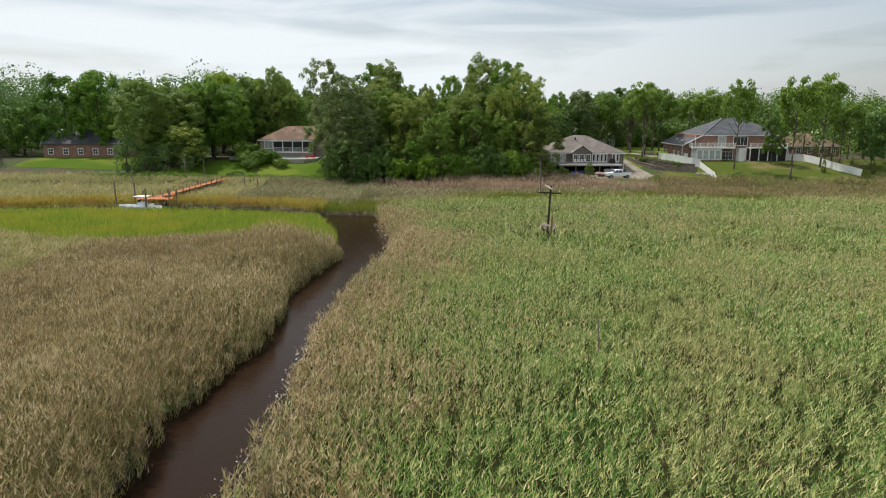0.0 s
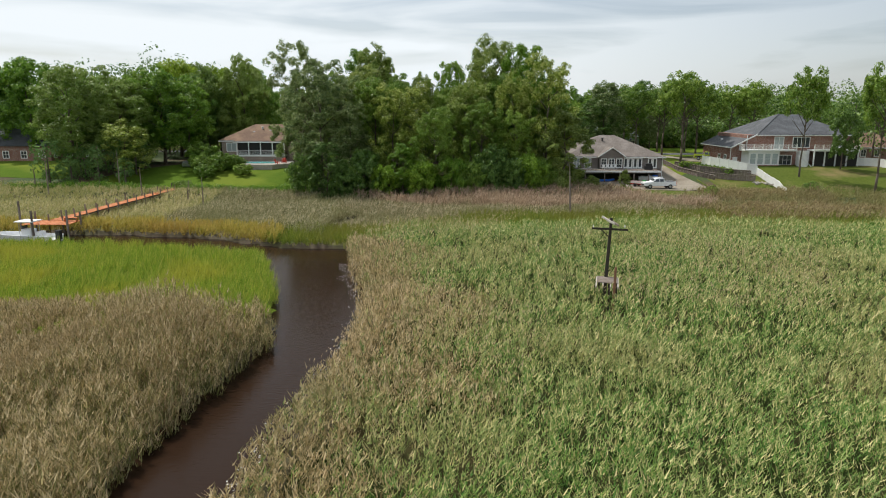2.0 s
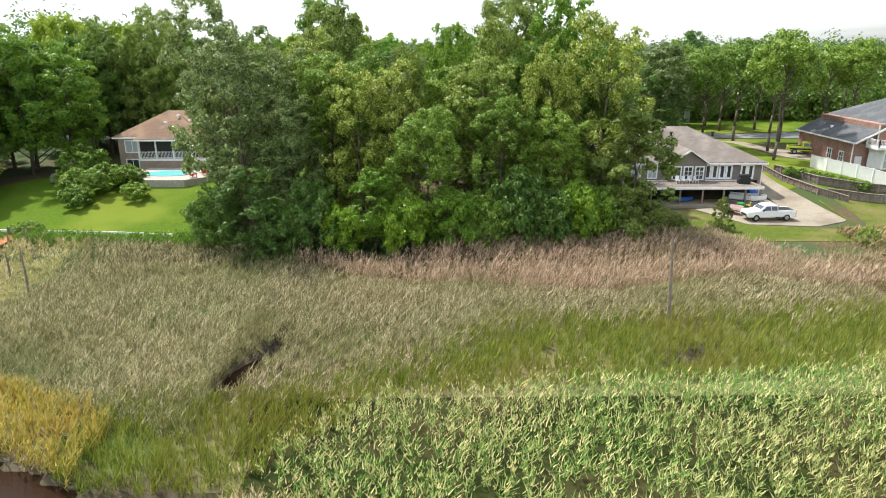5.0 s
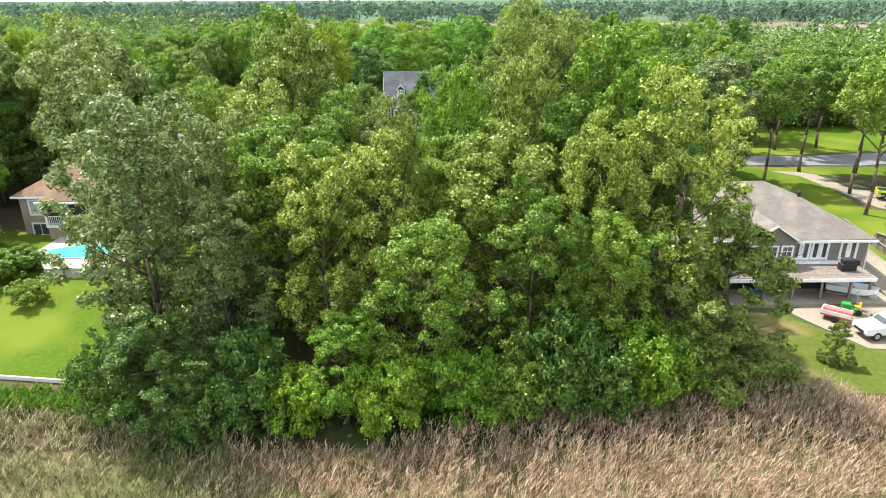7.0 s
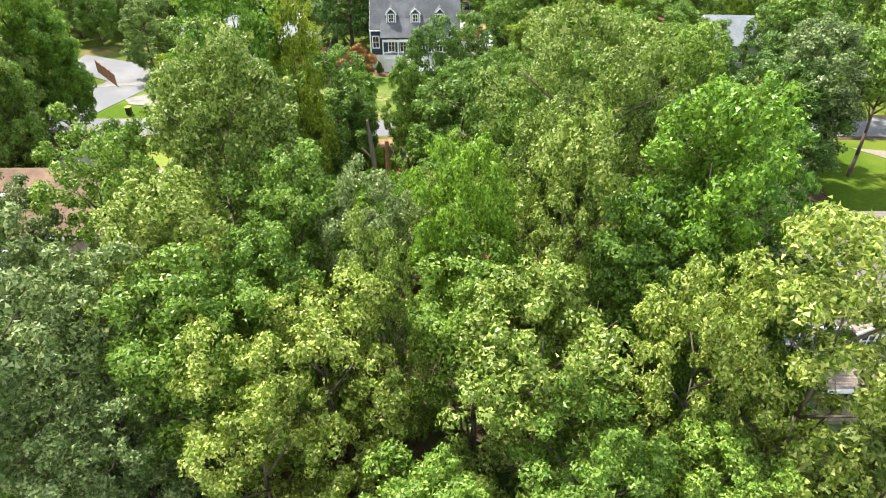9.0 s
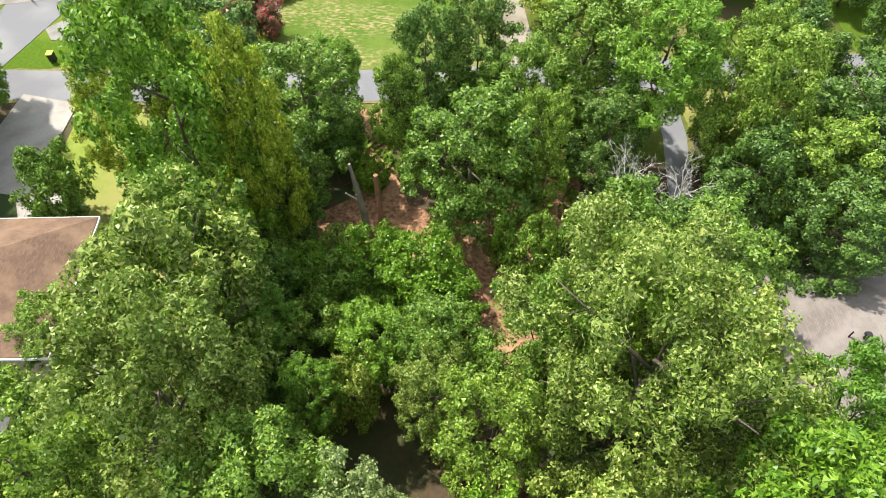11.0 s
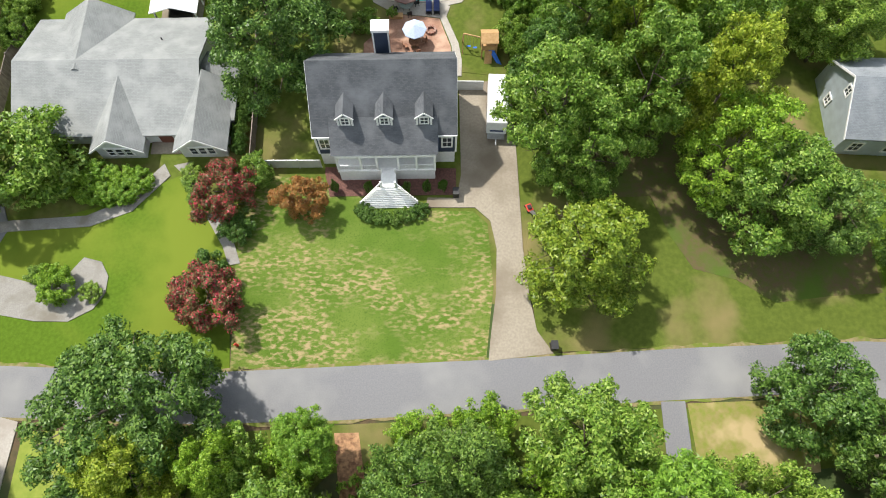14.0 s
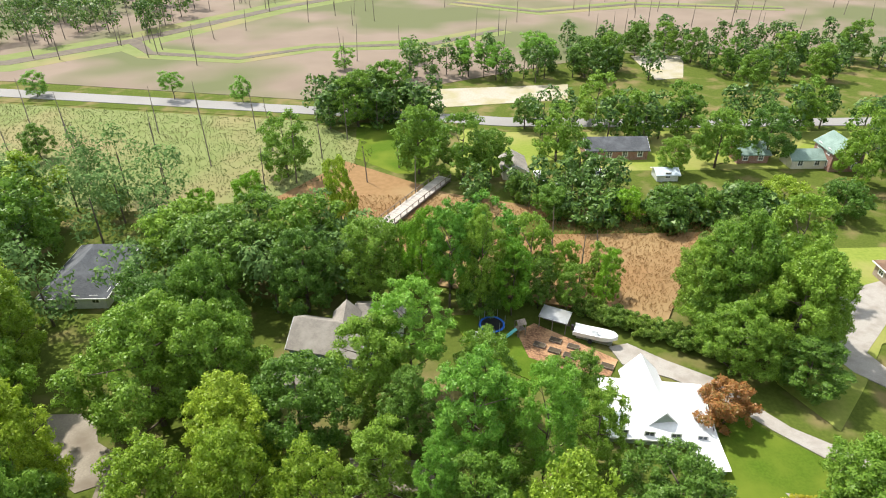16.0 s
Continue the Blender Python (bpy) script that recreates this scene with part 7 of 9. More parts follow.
def cape_house():
    h = thing("house", "navy Cape Cod house with dark shingle roof and white porch", "house", pose(-2.9, 225, 3.9))
    x0, x1, y0, y1, zf, ze, zr = -9.8, 3.9, 220.7, 229.6, 6.1, 10.0, 15.2
    wpart("foundation", box(x0 + 0.05, y0 + 0.05, 3.6, x1 - 0.05, y1, zf), M_WHITE, h, "white skirted foundation")
    wpart("wall", box(x0, y0, zf, x1, y1, ze), M_SIDING_NAVY, h)
    wpart("attic_wall", gable_wall(x0, y0, x1, y1, ze, zr - 0.15, "x"), M_SIDING_NAVY, h)
    wpart("roof", gable_roof(x0 + 0.3, y0, x1 - 0.3, y1, ze, zr, "x", 0.4), M_ROOF_DARK, h, "charcoal shingle roof")
    wpart("gutter", bar((x0 - 0.1, y0 - 0.46, ze - 0.12), (x1 + 0.1, y0 - 0.46, ze - 0.12), 0.1, 0.16), M_WHITE, h)
    for x in (x0 - 0.12, x1 + 0.12):
        wpart("barge_board", bar((x, y0 - 0.38, ze - 0.2), (x, (y0 + y1) / 2, zr - 0.22), 0.04, 0.2), M_WHITE, h)
        wpart("barge_board", bar((x, (y0 + y1) / 2, zr - 0.22), (x, y1 + 0.38, ze - 0.2), 0.04, 0.2), M_WHITE, h)
    for x in (x0 - 0.03, x1 + 0.03):
        wpart("corner_board", box(x - 0.1, y0 - 0.05, zf, x + 0.1, y0 + 0.16, ze - 0.1), M_WHITE, h)
    # porch
    px0, px1, py = -7.9, 1.9, 218.7
    wpart("porch_roof", slab([(px0 - 0.25, py - 0.1, 9.3), (px1 + 0.25, py - 0.1, 9.3), (px1 + 0.3, 221.5, 11.4), (px0 - 0.3, 221.5, 11.4)], 0.16), M_ROOF_DARK, h)
    wpart("porch_beam", box(px0, py, 8.6, px1, py + 0.2, 8.95), M_WHITE, h)
    wpart("porch_floor", box(px0, py - 0.05, zf - 0.2, px1, y0, zf), M_WHITE, h)
    wpart("porch_skirt", box(px0 + 0.08, py + 0.05, 3.6, px1 - 0.08, py + 0.12, zf - 0.2), M_WHITE, h, "white lattice skirt")
    for x in (px0 + 0.1, -5.5, -3.9, -1.8, 0.0, px1 - 0.1):
        wpart("column", box(x - 0.1, py, zf, x + 0.1, py + 0.2, 8.65), M_WHITE, h)
    rail(h, (px0 + 0.1, py + 0.08), (-3.9, py + 0.08), zf, 0.95, posts=0)
    rail(h, (-1.8, py + 0.08), (px1 - 0.1, py + 0.08), zf, 0.95, posts=0)
    # windows and door
    for u in (-9.0, 3.05):
        window(h, "S", y0, u, 7.2, 0.9, 1.7)
    for u in (-6.6, -4.8, -0.9, 0.8):
        window(h, "S", y0, u, 6.6, 0.9, 1.8)
    wpart("door", facade_box(bmesh.new(), "S", y0, -3.35, -2.35, zf, zf + 2.1, -0.02, 0.06), M_WHITE, h)
    for v in (223, 228):
        window(h, "E", x1, v, 7.2, 0.9, 1.6)
        window(h, "W", x0, v, 7.2, 0.9, 1.6)
    window(h, "E", x1, 225.5, 10.4, 0.9, 1.4)
    # dormers
    for x in (-6.55, -2.85, 0.88):
        d = wpart("dormer", box(x - 0.62, 221.0, 10.3, x + 0.62, 224.0, 12.25), M_SIDING_NAVY, h)
        wpart("dormer_gable", gable_wall(x - 0.62, 221.0, x + 0.62, 224.0, 12.25, 13.0, "y"), M_SIDING_NAVY, h)
        wpart("dormer_roof", gable_roof(x - 0.62, 221.0, x + 0.62, 224.2, 12.25, 13.1, "y", 0.22, 0.12), M_ROOF_DARK, h)
        bm = bmesh.new()
        for s in (-0.66, 0.66):
            add_box(bm, x + s - 0.09, 220.87, 10.4, x + s + 0.09, 221.05, 12.2)
        add_bar(bm, (x - 0.86, 220.77, 12.15), (x, 220.77, 13.02), 0.08, 0.14)
        add_bar(bm, (x, 220.77, 13.02), (x + 0.86, 220.77, 12.15), 0.08, 0.14)
        wpart("dormer_trim", bm, M_WHITE, h)
        window(h, "S", 221.0, x, 11.05, 0.72, 1.05, 2, 2, None, "dormer_window")
    # chimney
    wpart("chimney", box(-3.95, 229.6, 3.6, -2.5, 230.6, 13.6), M_SIDING_NAVY, h)
    bm = box(-4.1, 229.45, 13.6, -2.35, 230.75, 13.95)
    for x in (-3.97, -2.48):
        add_box(bm, x - 0.07, 229.53, 3.6, x + 0.07, 229.67, 13.6)
    wpart("chimney_trim", bm, M_WHITE, h)
    # front steps: a walk straight out from the porch, then a flight that fans out
    s = thing("front_steps", "white wooden porch steps that fan out onto the lawn", "stairs", pose(-2.85, 216.6, 3.9))
    wpart("walkway", box(-3.6, 216.8, 5.9, -2.1, 218.65, 6.06), M_WHITE, s)
    for x in (-3.55, -2.15):
        for y in (216.9, 218.4):
            wpart("post", box(x - 0.08, y - 0.08, 3.8, x + 0.08, y + 0.08, 7.1), M_WHITE, s)
        wpart("walkway_skirt", box(x - 0.03, 216.98, 4.0, x + 0.03, 218.32, 5.88), M_WHITE, s)
    n = 11
    for i in range(n):
        f = (i + 1) / n
        w = 1.0 + 1.75 * min(1.0, f * 1.5)
        z = 6.06 - (i + 1) * 0.185
        y = 216.8 - i * 0.115
        wpart("tread", prism([(-2.85 - w, y + 0.1), (-2.85 + w, y + 0.1), (-2.85 + w + 0.08, y - 0.16), (-2.85 - w - 0.08, y - 0.16)], max(3.7, z - 0.25), z), M_WHITE, s)
    for sgn in (-1, 1):
        bm = bmesh.new()
        a, b = Vector((-2.85 + sgn * 0.75, 216.8, 6.06)), Vector((-2.85 + sgn * 2.85, 215.7, 4.1))
        add_bar(bm, a + Vector((0, 0, 0.95)), b + Vector((0, 0, 0.95)), 0.1, 0.08)
        for i in range(13):
            p = a.lerp(b, i / 12)
            add_bar(bm, p, p + Vector((0, 0, 0.95)), 0.05, 0.05)
        for p in (a, b):
            add_bar(bm, p, p + Vector((0, 0, 1.1)), 0.14, 0.14)
        wpart("handrail", bm, M_WHITE, s)


def pale_house():
    h = thing("house", "white house with pale grey shingle roof and twin front gables", "house", pose(-30, 229, 3.9))
    wpart("wall", box(-41, 223.6, 3.6, -22.8, 237.6, 6.1), M_SIDING_WHITE, h)
    wpart("attic_wall", gable_wall(-41, 223.6, -22.8, 237.6, 6.1, 8.5, "x"), M_SIDING_WHITE, h)
    wpart("roof", gable_roof(-41, 223.6, -22.8, 237.6, 6.15, 8.75, "x", 0.5), M_ROOF_PALE, h, "pale grey shingle roof")
    wpart("rear_wing_roof", gable_roof(-38.4, 230, -31.6, 238.4, 6.2, 8.7, "y", 0.4), M_ROOF_PALE, h)
    wpart("rear_wing", box(-38.2, 231, 3.6, -31.8, 238.2, 6.1), M_SIDING_WHITE, h)
    wpart("side_wing", box(-22.8, 225.4, 3.6, -19.4, 233.4, 5.7), M_SIDING_WHITE, h)
    wpart("side_wing_roof", hip_roof(-24.6, 225.4, -19.4, 233.4, 5.8, 7.3, 0.4), M_ROOF_PALE, h)
    for xc in (-30.6, -22.1):
        wpart("front_gable", box(xc - 2.3, 221.8, 3.6, xc + 2.3, 224, 5.9), M_SIDING_WHITE, h)
        wpart("front_gable_end", gable_wall(xc - 2.3, 221.8, xc + 2.3, 229, 5.9, 8.0, "y"), M_SIDING_WHITE, h)
        wpart("front_gable_roof", gable_roof(xc - 2.3, 221.8, xc + 2.3, 229.2, 5.95, 8.25, "y", 0.45), M_ROOF_PALE, h)
        for u in (-0.9, 0, 0.9):
            window(h, "S", 221.8, xc + u, 4.6, 0.7, 1.2, 1, 2)
        bm = bmesh.new()
        add_bar(bm, (xc - 2.75, 221.3, 5.8), (xc, 221.3, 8.1), 0.08, 0.18)
        add_bar(bm, (xc, 221.3, 8.1), (xc + 2.75, 221.3, 5.8), 0.08, 0.18)
        wpart("barge_board", bm, M_WHITE, h)
    wpart("door", facade_box(bmesh.new(), "S", 223.6, -26.9, -25.5, 3.95, 6.0, -0.02, 0.08), M_DOOR, h, "brown wooden front door")
    wpart("porch_step", box(-28, 222.2, 3.7, -24.6, 223.6, 4.05), M_CONCRETE, h)
    for u in (-40, -36.5):
        window(h, "S", 223.6, u, 4.6, 1.2, 1.1)
    wpart("plumbing_vent", tube((-27, 234, 7.2), (-27, 234, 7.9), 0.07), M_BLACK, h)

    g = thing("gazebo", "white metal-roofed open pavilion in the garden", "pavilion", pose(-27, 241.6, 3.9))
    wpart("roof", gable_roof(-29.3, 238.8, -24.6, 244.8, 6.4, 7.3, "y", 0.3, 0.12), M_METAL_WHITE, g, "white sheet-metal roof")
    wpart("floor", box(-29.3, 238.8, 3.8, -24.6, 244.8, 4.05), M_CONCRETE, g)
    for x in (-29.2, -24.7):
        for y in (238.9, 241.8, 244.7):
            wpart("post", box(x - 0.08, y - 0.08, 3.9, x + 0.08, y + 0.08, 6.4), M_WHITE, g)
    f = thing("outdoor_sofa", "dark wicker outdoor sofa under the pavilion", "sofa", pose(-27, 240.2, 4.05))
    part("base", box(-1.3, -0.4, 0, 1.3, 0.4, 0.4), M_BLACK, f)
    part("backrest", box(-1.3, 0.3, 0.4, 1.3, 0.45, 0.85), M_BLACK, f)


M_DOOR = surface("mahogany_door", (0.17, 0.06, 0.035), (0.13, 0.045, 0.03), 4.0, 0.4, bump=0.1)


def plain_house(label, x0, y0, x1, y1, zg, ze, zr, wall, roof, axis="x", hip=False, wins="S", chimney=False, dormer=None, angle=0.0):
    """A house of one block: walls, roof, fascia, windows on the named sides, turned by angle about its middle."""
    cx, cy = (x0 + x1) / 2, (y0 + y1) / 2
    h = thing("house", label, "house", pose(cx, cy, zg))
    wpart("wall", box(x0, y0, zg - 0.4, x1, y1, ze), wall, h)
    if hip:
        wpart("roof", hip_roof(x0, y0, x1, y1, ze + 0.05, zr), roof, h)
        trim_ring(h, x0, y0, x1, y1, ze + 0.02)
    else:
        wpart("attic_wall", gable_wall(x0, y0, x1, y1, ze, zr - 0.15, axis), wall, h)
        wpart("roof", gable_roof(x0, y0, x1, y1, ze + 0.05, zr, axis), roof, h)
        ends = [((x, y0 - 0.4), (x, cy), (x, y1 + 0.4)) for x in (x0 - 0.42, x1 + 0.42)] if axis == "x" else [((x0 - 0.4, y), (cx, y), (x1 + 0.4, y)) for y in (y0 - 0.42, y1 + 0.42)]
        for a, b, c in ends:
            for p, q in ((a, b), (c, b)):
                wpart("barge_board", bar((*p, ze - 0.08), (*q, zr - 0.14), 0.06, 0.22), M_WHITE, h)
    for s in wins:
        a, b, at = (x0, x1, y0 if s == "S" else y1) if s in "SN" else (y0, y1, x1 if s == "E" else x0)
        k = max(1, int((b - a) / 3.2))
        storeys = 2 if ze - zg > 4.6 else 1
        for st in range(storeys):
            for i in range(k):
                window(h, s, at, a + (b - a) * (i + 0.5) / k, zg + 0.9 + st * 2.8, 1.1, 1.4)
    if chimney:
        wpart("chimney", box(cx + 1, cy - 0.5, zg, cx + 2, cy + 0.4, zr + 0.9), M_BRICK, h)
    if angle:
        h.matrix_basis = pose(cx, cy, zg, 0, 0, angle)
    return h


west_brick_house()
taupe_house()
brick_manor()
cape_house()
pale_house()
hb = plain_house("pale blue sided house with slate grey roof among trees", 43.6, 220.5, 58, 229.8, 3.9, 7.4, 10.9, M_SIDING_BLUE, M_ROOF_SLATE, "x", wins="S", angle=-4)
for v, z in ((223.4, 5.0), (226.6, 5.0), (225.4, 8.3)):
    window(hb, "W", 43.6, v, z, 0.75, 1.1)
cot = plain_house("cream cottage with brown gable roof behind the pool", -3.4, 256.4, 2.1, 263.4, 3.9, 7.4, 9.6, M_SIDING_CREAM, M_ROOF_BROWN, "y", wins="E")
window(cot, "S", 256.4, -0.6, 7.1, 0.7, 1.0)
wpart("lean_to", box(-0.95, 253.4, 3.6, 1.95, 256.4, 5.6), M_SIDING_CREAM, cot)
wpart("lean_to_roof", slab([(-1.2, 253.1, 5.6), (2.2, 253.1, 5.6), (2.2, 256.38, 6.6), (-1.2, 256.38, 6.6)], 0.14), M_ROOF_BROWN, cot)
wpart("door", facade_box(bmesh.new(), "S", 253.4, -0.25, 1.6, 3.95, 5.3, -0.02, 0.07), M_TEAL, cot, "pale teal double door")
wpart("chimney", box(-4.0, 260, 3.6, -3.2, 260.9, 8.6), M_CEDAR, cot)

red = plain_house("single-storey house with rust-red hip roof", 35.2, 248.5, 45.8, 261.3, 3.9, 6.0, 8.3, M_BRICK_TAN, M_ROOF_RED, "y", True, "ES")
wpart("wing", box(41.6, 243, 3.6, 46.8, 248.6, 5.8), M_BRICK_TAN, red)
wpart("wing_roof", hip_roof(41.6, 243, 46.8, 249.5, 5.85, 7.2), M_ROOF_RED, red)
for v in (252.2, 255.0):
    wpart("skylight_box", box(44.2, v - 0.9, 6.3, 47.2, v + 0.9, 6.75), M_METAL_WHITE, red)
    wpart("skylight_glass", box(44.4, v - 0.75, 6.75, 47.0, v + 0.75, 6.8), M_GLASS, red)
wpart("roof_fan", tube((38.5, 252.6, 6.9), (38.5, 252.6, 7.7), 0.18, 0.26, 10), M_STEEL, red)

wh = plain_house("sage house with bright white metal roof", 28.4, 273.4, 41.2, 283.2, 3.9, 5.3, 7.9, M_SIDING_SAGE, M_METAL_WHITE, "x", True, "ES", angle=-8)
wpart("cross_gable_roof", gable_roof(32.2, 275, 37, 285.6, 5.3, 8.3, "y", 0.3), M_METAL_WHITE, wh)
wpart("cross_gable", gable_wall(32.2, 275, 37, 285.5, 5.2, 8.1, "y"), M_SIDING_SAGE, wh)
wpart("garage", box(37.4, 268.8, 3.6, 40.6, 273.4, 5.0), M_SIDING_SAGE, wh)
wpart("garage_roof", slab([(37.1, 268.4, 4.95), (40.9, 268.4, 4.95), (40.9, 274.5, 5.9), (37.1, 274.5, 5.9)], 0.12), M_METAL_WHITE, wh)

gr = plain_house("grey-teal house with tan-grey gable roof behind trees", -13.6, 287.4, -3.4, 294.6, 3.9, 8.1, 10.9, M_SIDING_TEAL, M_ROOF_TAN, "x", wins="SE", angle=-14)
wpart("cross_roof", gable_roof(-8.6, 290, -5.0, 296.4, 8.4, 10.6, "y", 0.3), M_ROOF_TAN, gr)
wpart("lean_roof", slab([(-16.5, 284, 5.6), (-9.5, 284, 5.6), (-9.5, 287.4, 7.2), (-16.5, 287.4, 7.2)], 0.15), M_ROOF_TAN, gr)
wpart("lean_wall", box(-16.2, 284.3, 3.6, -9.7, 287.4, 5.6), M_SIDING_TEAL, gr)
plain_house("white-trimmed house with charcoal roof under trees", -57.5, 305, -47, 321, 3.9, 6.0, 9.6, M_SIDING_WHITE, M_ROOF_DARK, "y", True, "SE")
plain_house("brick ranch house with dark slate roof beside the highway", 44.5, 363, 59.5, 370.5, 3.3, 5.8, 8.0, M_BRICK, M_ROOF_DARK, "x", wins="S")
plain_house("tan roofed garage beside trees", 23, 352.5, 28.6, 361, 3.3, 5.4, 7.2, M_SIDING_CREAM, M_ROOF_TAN, "y", wins="S")
plain_house("red brick house with green metal roof", 100, 354.5, 107.5, 362.5, 3.3, 8.0, 10.6, M_BRICK, M_ROOF_GREEN, "y", wins="SW")
plain_house("low wing with green metal roof", 92, 356.5, 100, 362, 3.3, 5.6, 7.4, M_SIDING_CREAM, M_ROOF_GREEN, "x", wins="S")
plain_house("small house with green-grey roof under trees", 80.5, 360, 88, 367, 3.3, 5.6, 7.8, M_BRICK, M_ROOF_GREEN, "x", wins="S")
plain_house("pale blue roofed garden shed", 58, 350.5, 62.8, 354.5, 3.3, 5.0, 6.1, M_SIDING_WHITE, M_SIDING_BLUE, "x", wins="S")
plain_house("large white house with grey roof among far trees", 168, 430, 186, 442, 3.3, 9.0, 12.5, M_SIDING_WHITE, M_ROOF_SLATE, "x", wins="SW")
plain_house("large pale house with blue-grey roof among far trees", 190, 446, 206, 458, 3.3, 9.0, 12.5, M_SIDING_BLUE, M_ROOF_SLATE, "x", wins="SW")
plain_house("brown-roofed house at the end of a curved drive", 84, 300, 98, 311, 3.9, 6.4, 9.2, M_BRICK_TAN, M_ROOF_BROWN, "x", True, "SW")
plain_house("dark-roofed brick house behind trees", -102, 166, -84, 178, 3.7, 7.2, 10.8, M_BRICK, M_ROOF_DARK, "x", False, "SE", angle=6)
wg = plain_house("brick house with grey gables and white dormer", -84, 172, -73.5, 184, 3.7, 7.0, 11.6, M_BRICK, M_ROOF_SLATE, "y", False, "SE")
wpart("dormer", box(-74.6, 176, 8.2, -72.8, 178, 10.2), M_WHITE, wg)
wpart("dormer_window", box(-72.8, 176.4, 8.6, -72.74, 177.6, 9.8), M_GLASS, wg)
wpart("dormer_roof", gable_roof(-77, 176, -72.8, 178, 10.2, 11.2, "x", 0.2, 0.1), M_ROOF_SLATE, wg)
plain_house("brown brick house at the wood edge", 92, 178, 108, 190, 3.9, 6.8, 10.0, M_BRICK, M_ROOF_BROWN, "x", True, "SW")
plain_house("small grey-roofed house deep in the wood", -5.5, 296, 1.5, 302, 3.9, 6.0, 8.0, M_SIDING_WHITE, M_ROOF_TAN, "x", wins="S")


# ---------------- things in the marsh ----------------
def plank_run(parent, a, b, width, z, n, mat, name="plank", t=0.05):
    """Boards laid across a walk from a to b; alike boards share one mesh."""
    a, b = Vector((*a, z)), Vector((*b, z))
    d = b - a
    ln = d.length
    ang = math.atan2(d.y, d.x)
    first = None
    for i in range(n):
        p = a.lerp(b, (i + 0.5) / n)
        if first is None:
            first = part(name, box(-ln / n / 2 + 0.012, -width / 2, -t, ln / n / 2 - 0.012, width / 2, 0), mat, parent)
            ob = first
        else:
            ob = new(name, first.data)
            ob.parent = parent
        ob.matrix_parent_inverse = parent.matrix_basis.inverted()
        ob.matrix_basis = pose(p.x, p.y, p.z + 0.012 * math.sin(i * 2.7), 0, 0, math.degrees(ang) + 0.6 * math.sin(i * 1.9))


def pier():
    p = thing("pier", "orange-stained wooden pier with dark posts over the marsh", "pier", pose(-45.8, 122, 0.3))
    plank_run(p, (-45.2, 140.5), (-46.6, 105.0), 1.5, 1.75, 110, M_WOOD_ORANGE)
    plank_run(p, (-49.0, 103.6), (-43.6, 103.6), 3.0, 1.70, 22, M_WOOD_ORANGE)
    for s in (-0.6, 0.6):
        wpart("stringer", bar((-45.2 + s, 140.5, 1.62), (-46.6 + s, 105.0, 1.62), 0.09, 0.2), M_WOOD_GREY, p)
    for i in range(15):
        f = i / 14
        x, y = -45.2 - 1.4 * f, 140.5 - 35.5 * f
        for s in (-0.82, 0.82):
            wpart("post", tube((x + s, y, -0.4), (x + s, y, 2.5 + 0.12 * math.sin(i * 3 + s)), 0.09, 0.085, 7), M_WOOD_GREY, p)
    for x, y, h in ((-49, 102.2, 4.4), (-43.6, 102.2, 3.4), (-49, 105, 2.8), (-43.6, 105, 2.8), (-51.2, 100.4, 4.6), (-46.4, 100.2, 3.6)):
        wpart("piling", tube((x, y, -0.9), (x, y, h), 0.13, 0.12, 8), M_WOOD_GREY, p)
    bench = thing("bench", "weathered wooden bench on the pier head", "bench", pose(-44.4, 104.4, 1.70))
    part("seat", box(-0.8, -0.2, 0.42, 0.8, 0.2, 0.47), M_WOOD_ORANGE, bench)
    for s in (-0.7, 0.7):
        part("leg", box(s - 0.04, -0.18, 0, s + 0.04, 0.18, 0.42), M_WOOD_ORANGE, bench)


def hull(length, beam, depth, bow=0.35, n=14):
    """An open boat's hull, bow towards +x."""
    bm = bmesh.new()
    ring = []
    for i in range(n + 1):
        f = i / n
        x = -length / 2 + length * f
        w = beam / 2 * (1 if f < 1 - bow else max(0.02, math.sqrt(max(0, 1 - ((f - 1 + bow) / bow) ** 2))))
        k = depth * (0.0 if f < 0.6 else 0.55 * ((f - 0.6) / 0.4) ** 2)
        sheer = depth * (1 + 0.25 * f * f)
        ring.append([bm.verts.new(c) for c in ((x, -w, sheer), (x, -w * 0.85, k + depth * 0.28), (x, 0, k), (x, w * 0.85, k + depth * 0.28), (x, w, sheer), (x, w * 0.86, sheer), (x, w * 0.75, depth * 0.55), (x, -w * 0.75, depth * 0.55), (x, -w * 0.86, sheer))])
    for a, b in zip(ring, ring[1:]):
        for i in range(9):
            j = (i + 1) % 9
            bm.faces.new((a[i], a[j], b[j], b[i]))
    bm.faces.new(ring[0])
    bm.faces.new(ring[-1][::-1])
    bmesh.ops.recalc_face_normals(bm, faces=bm.faces)
    return bm


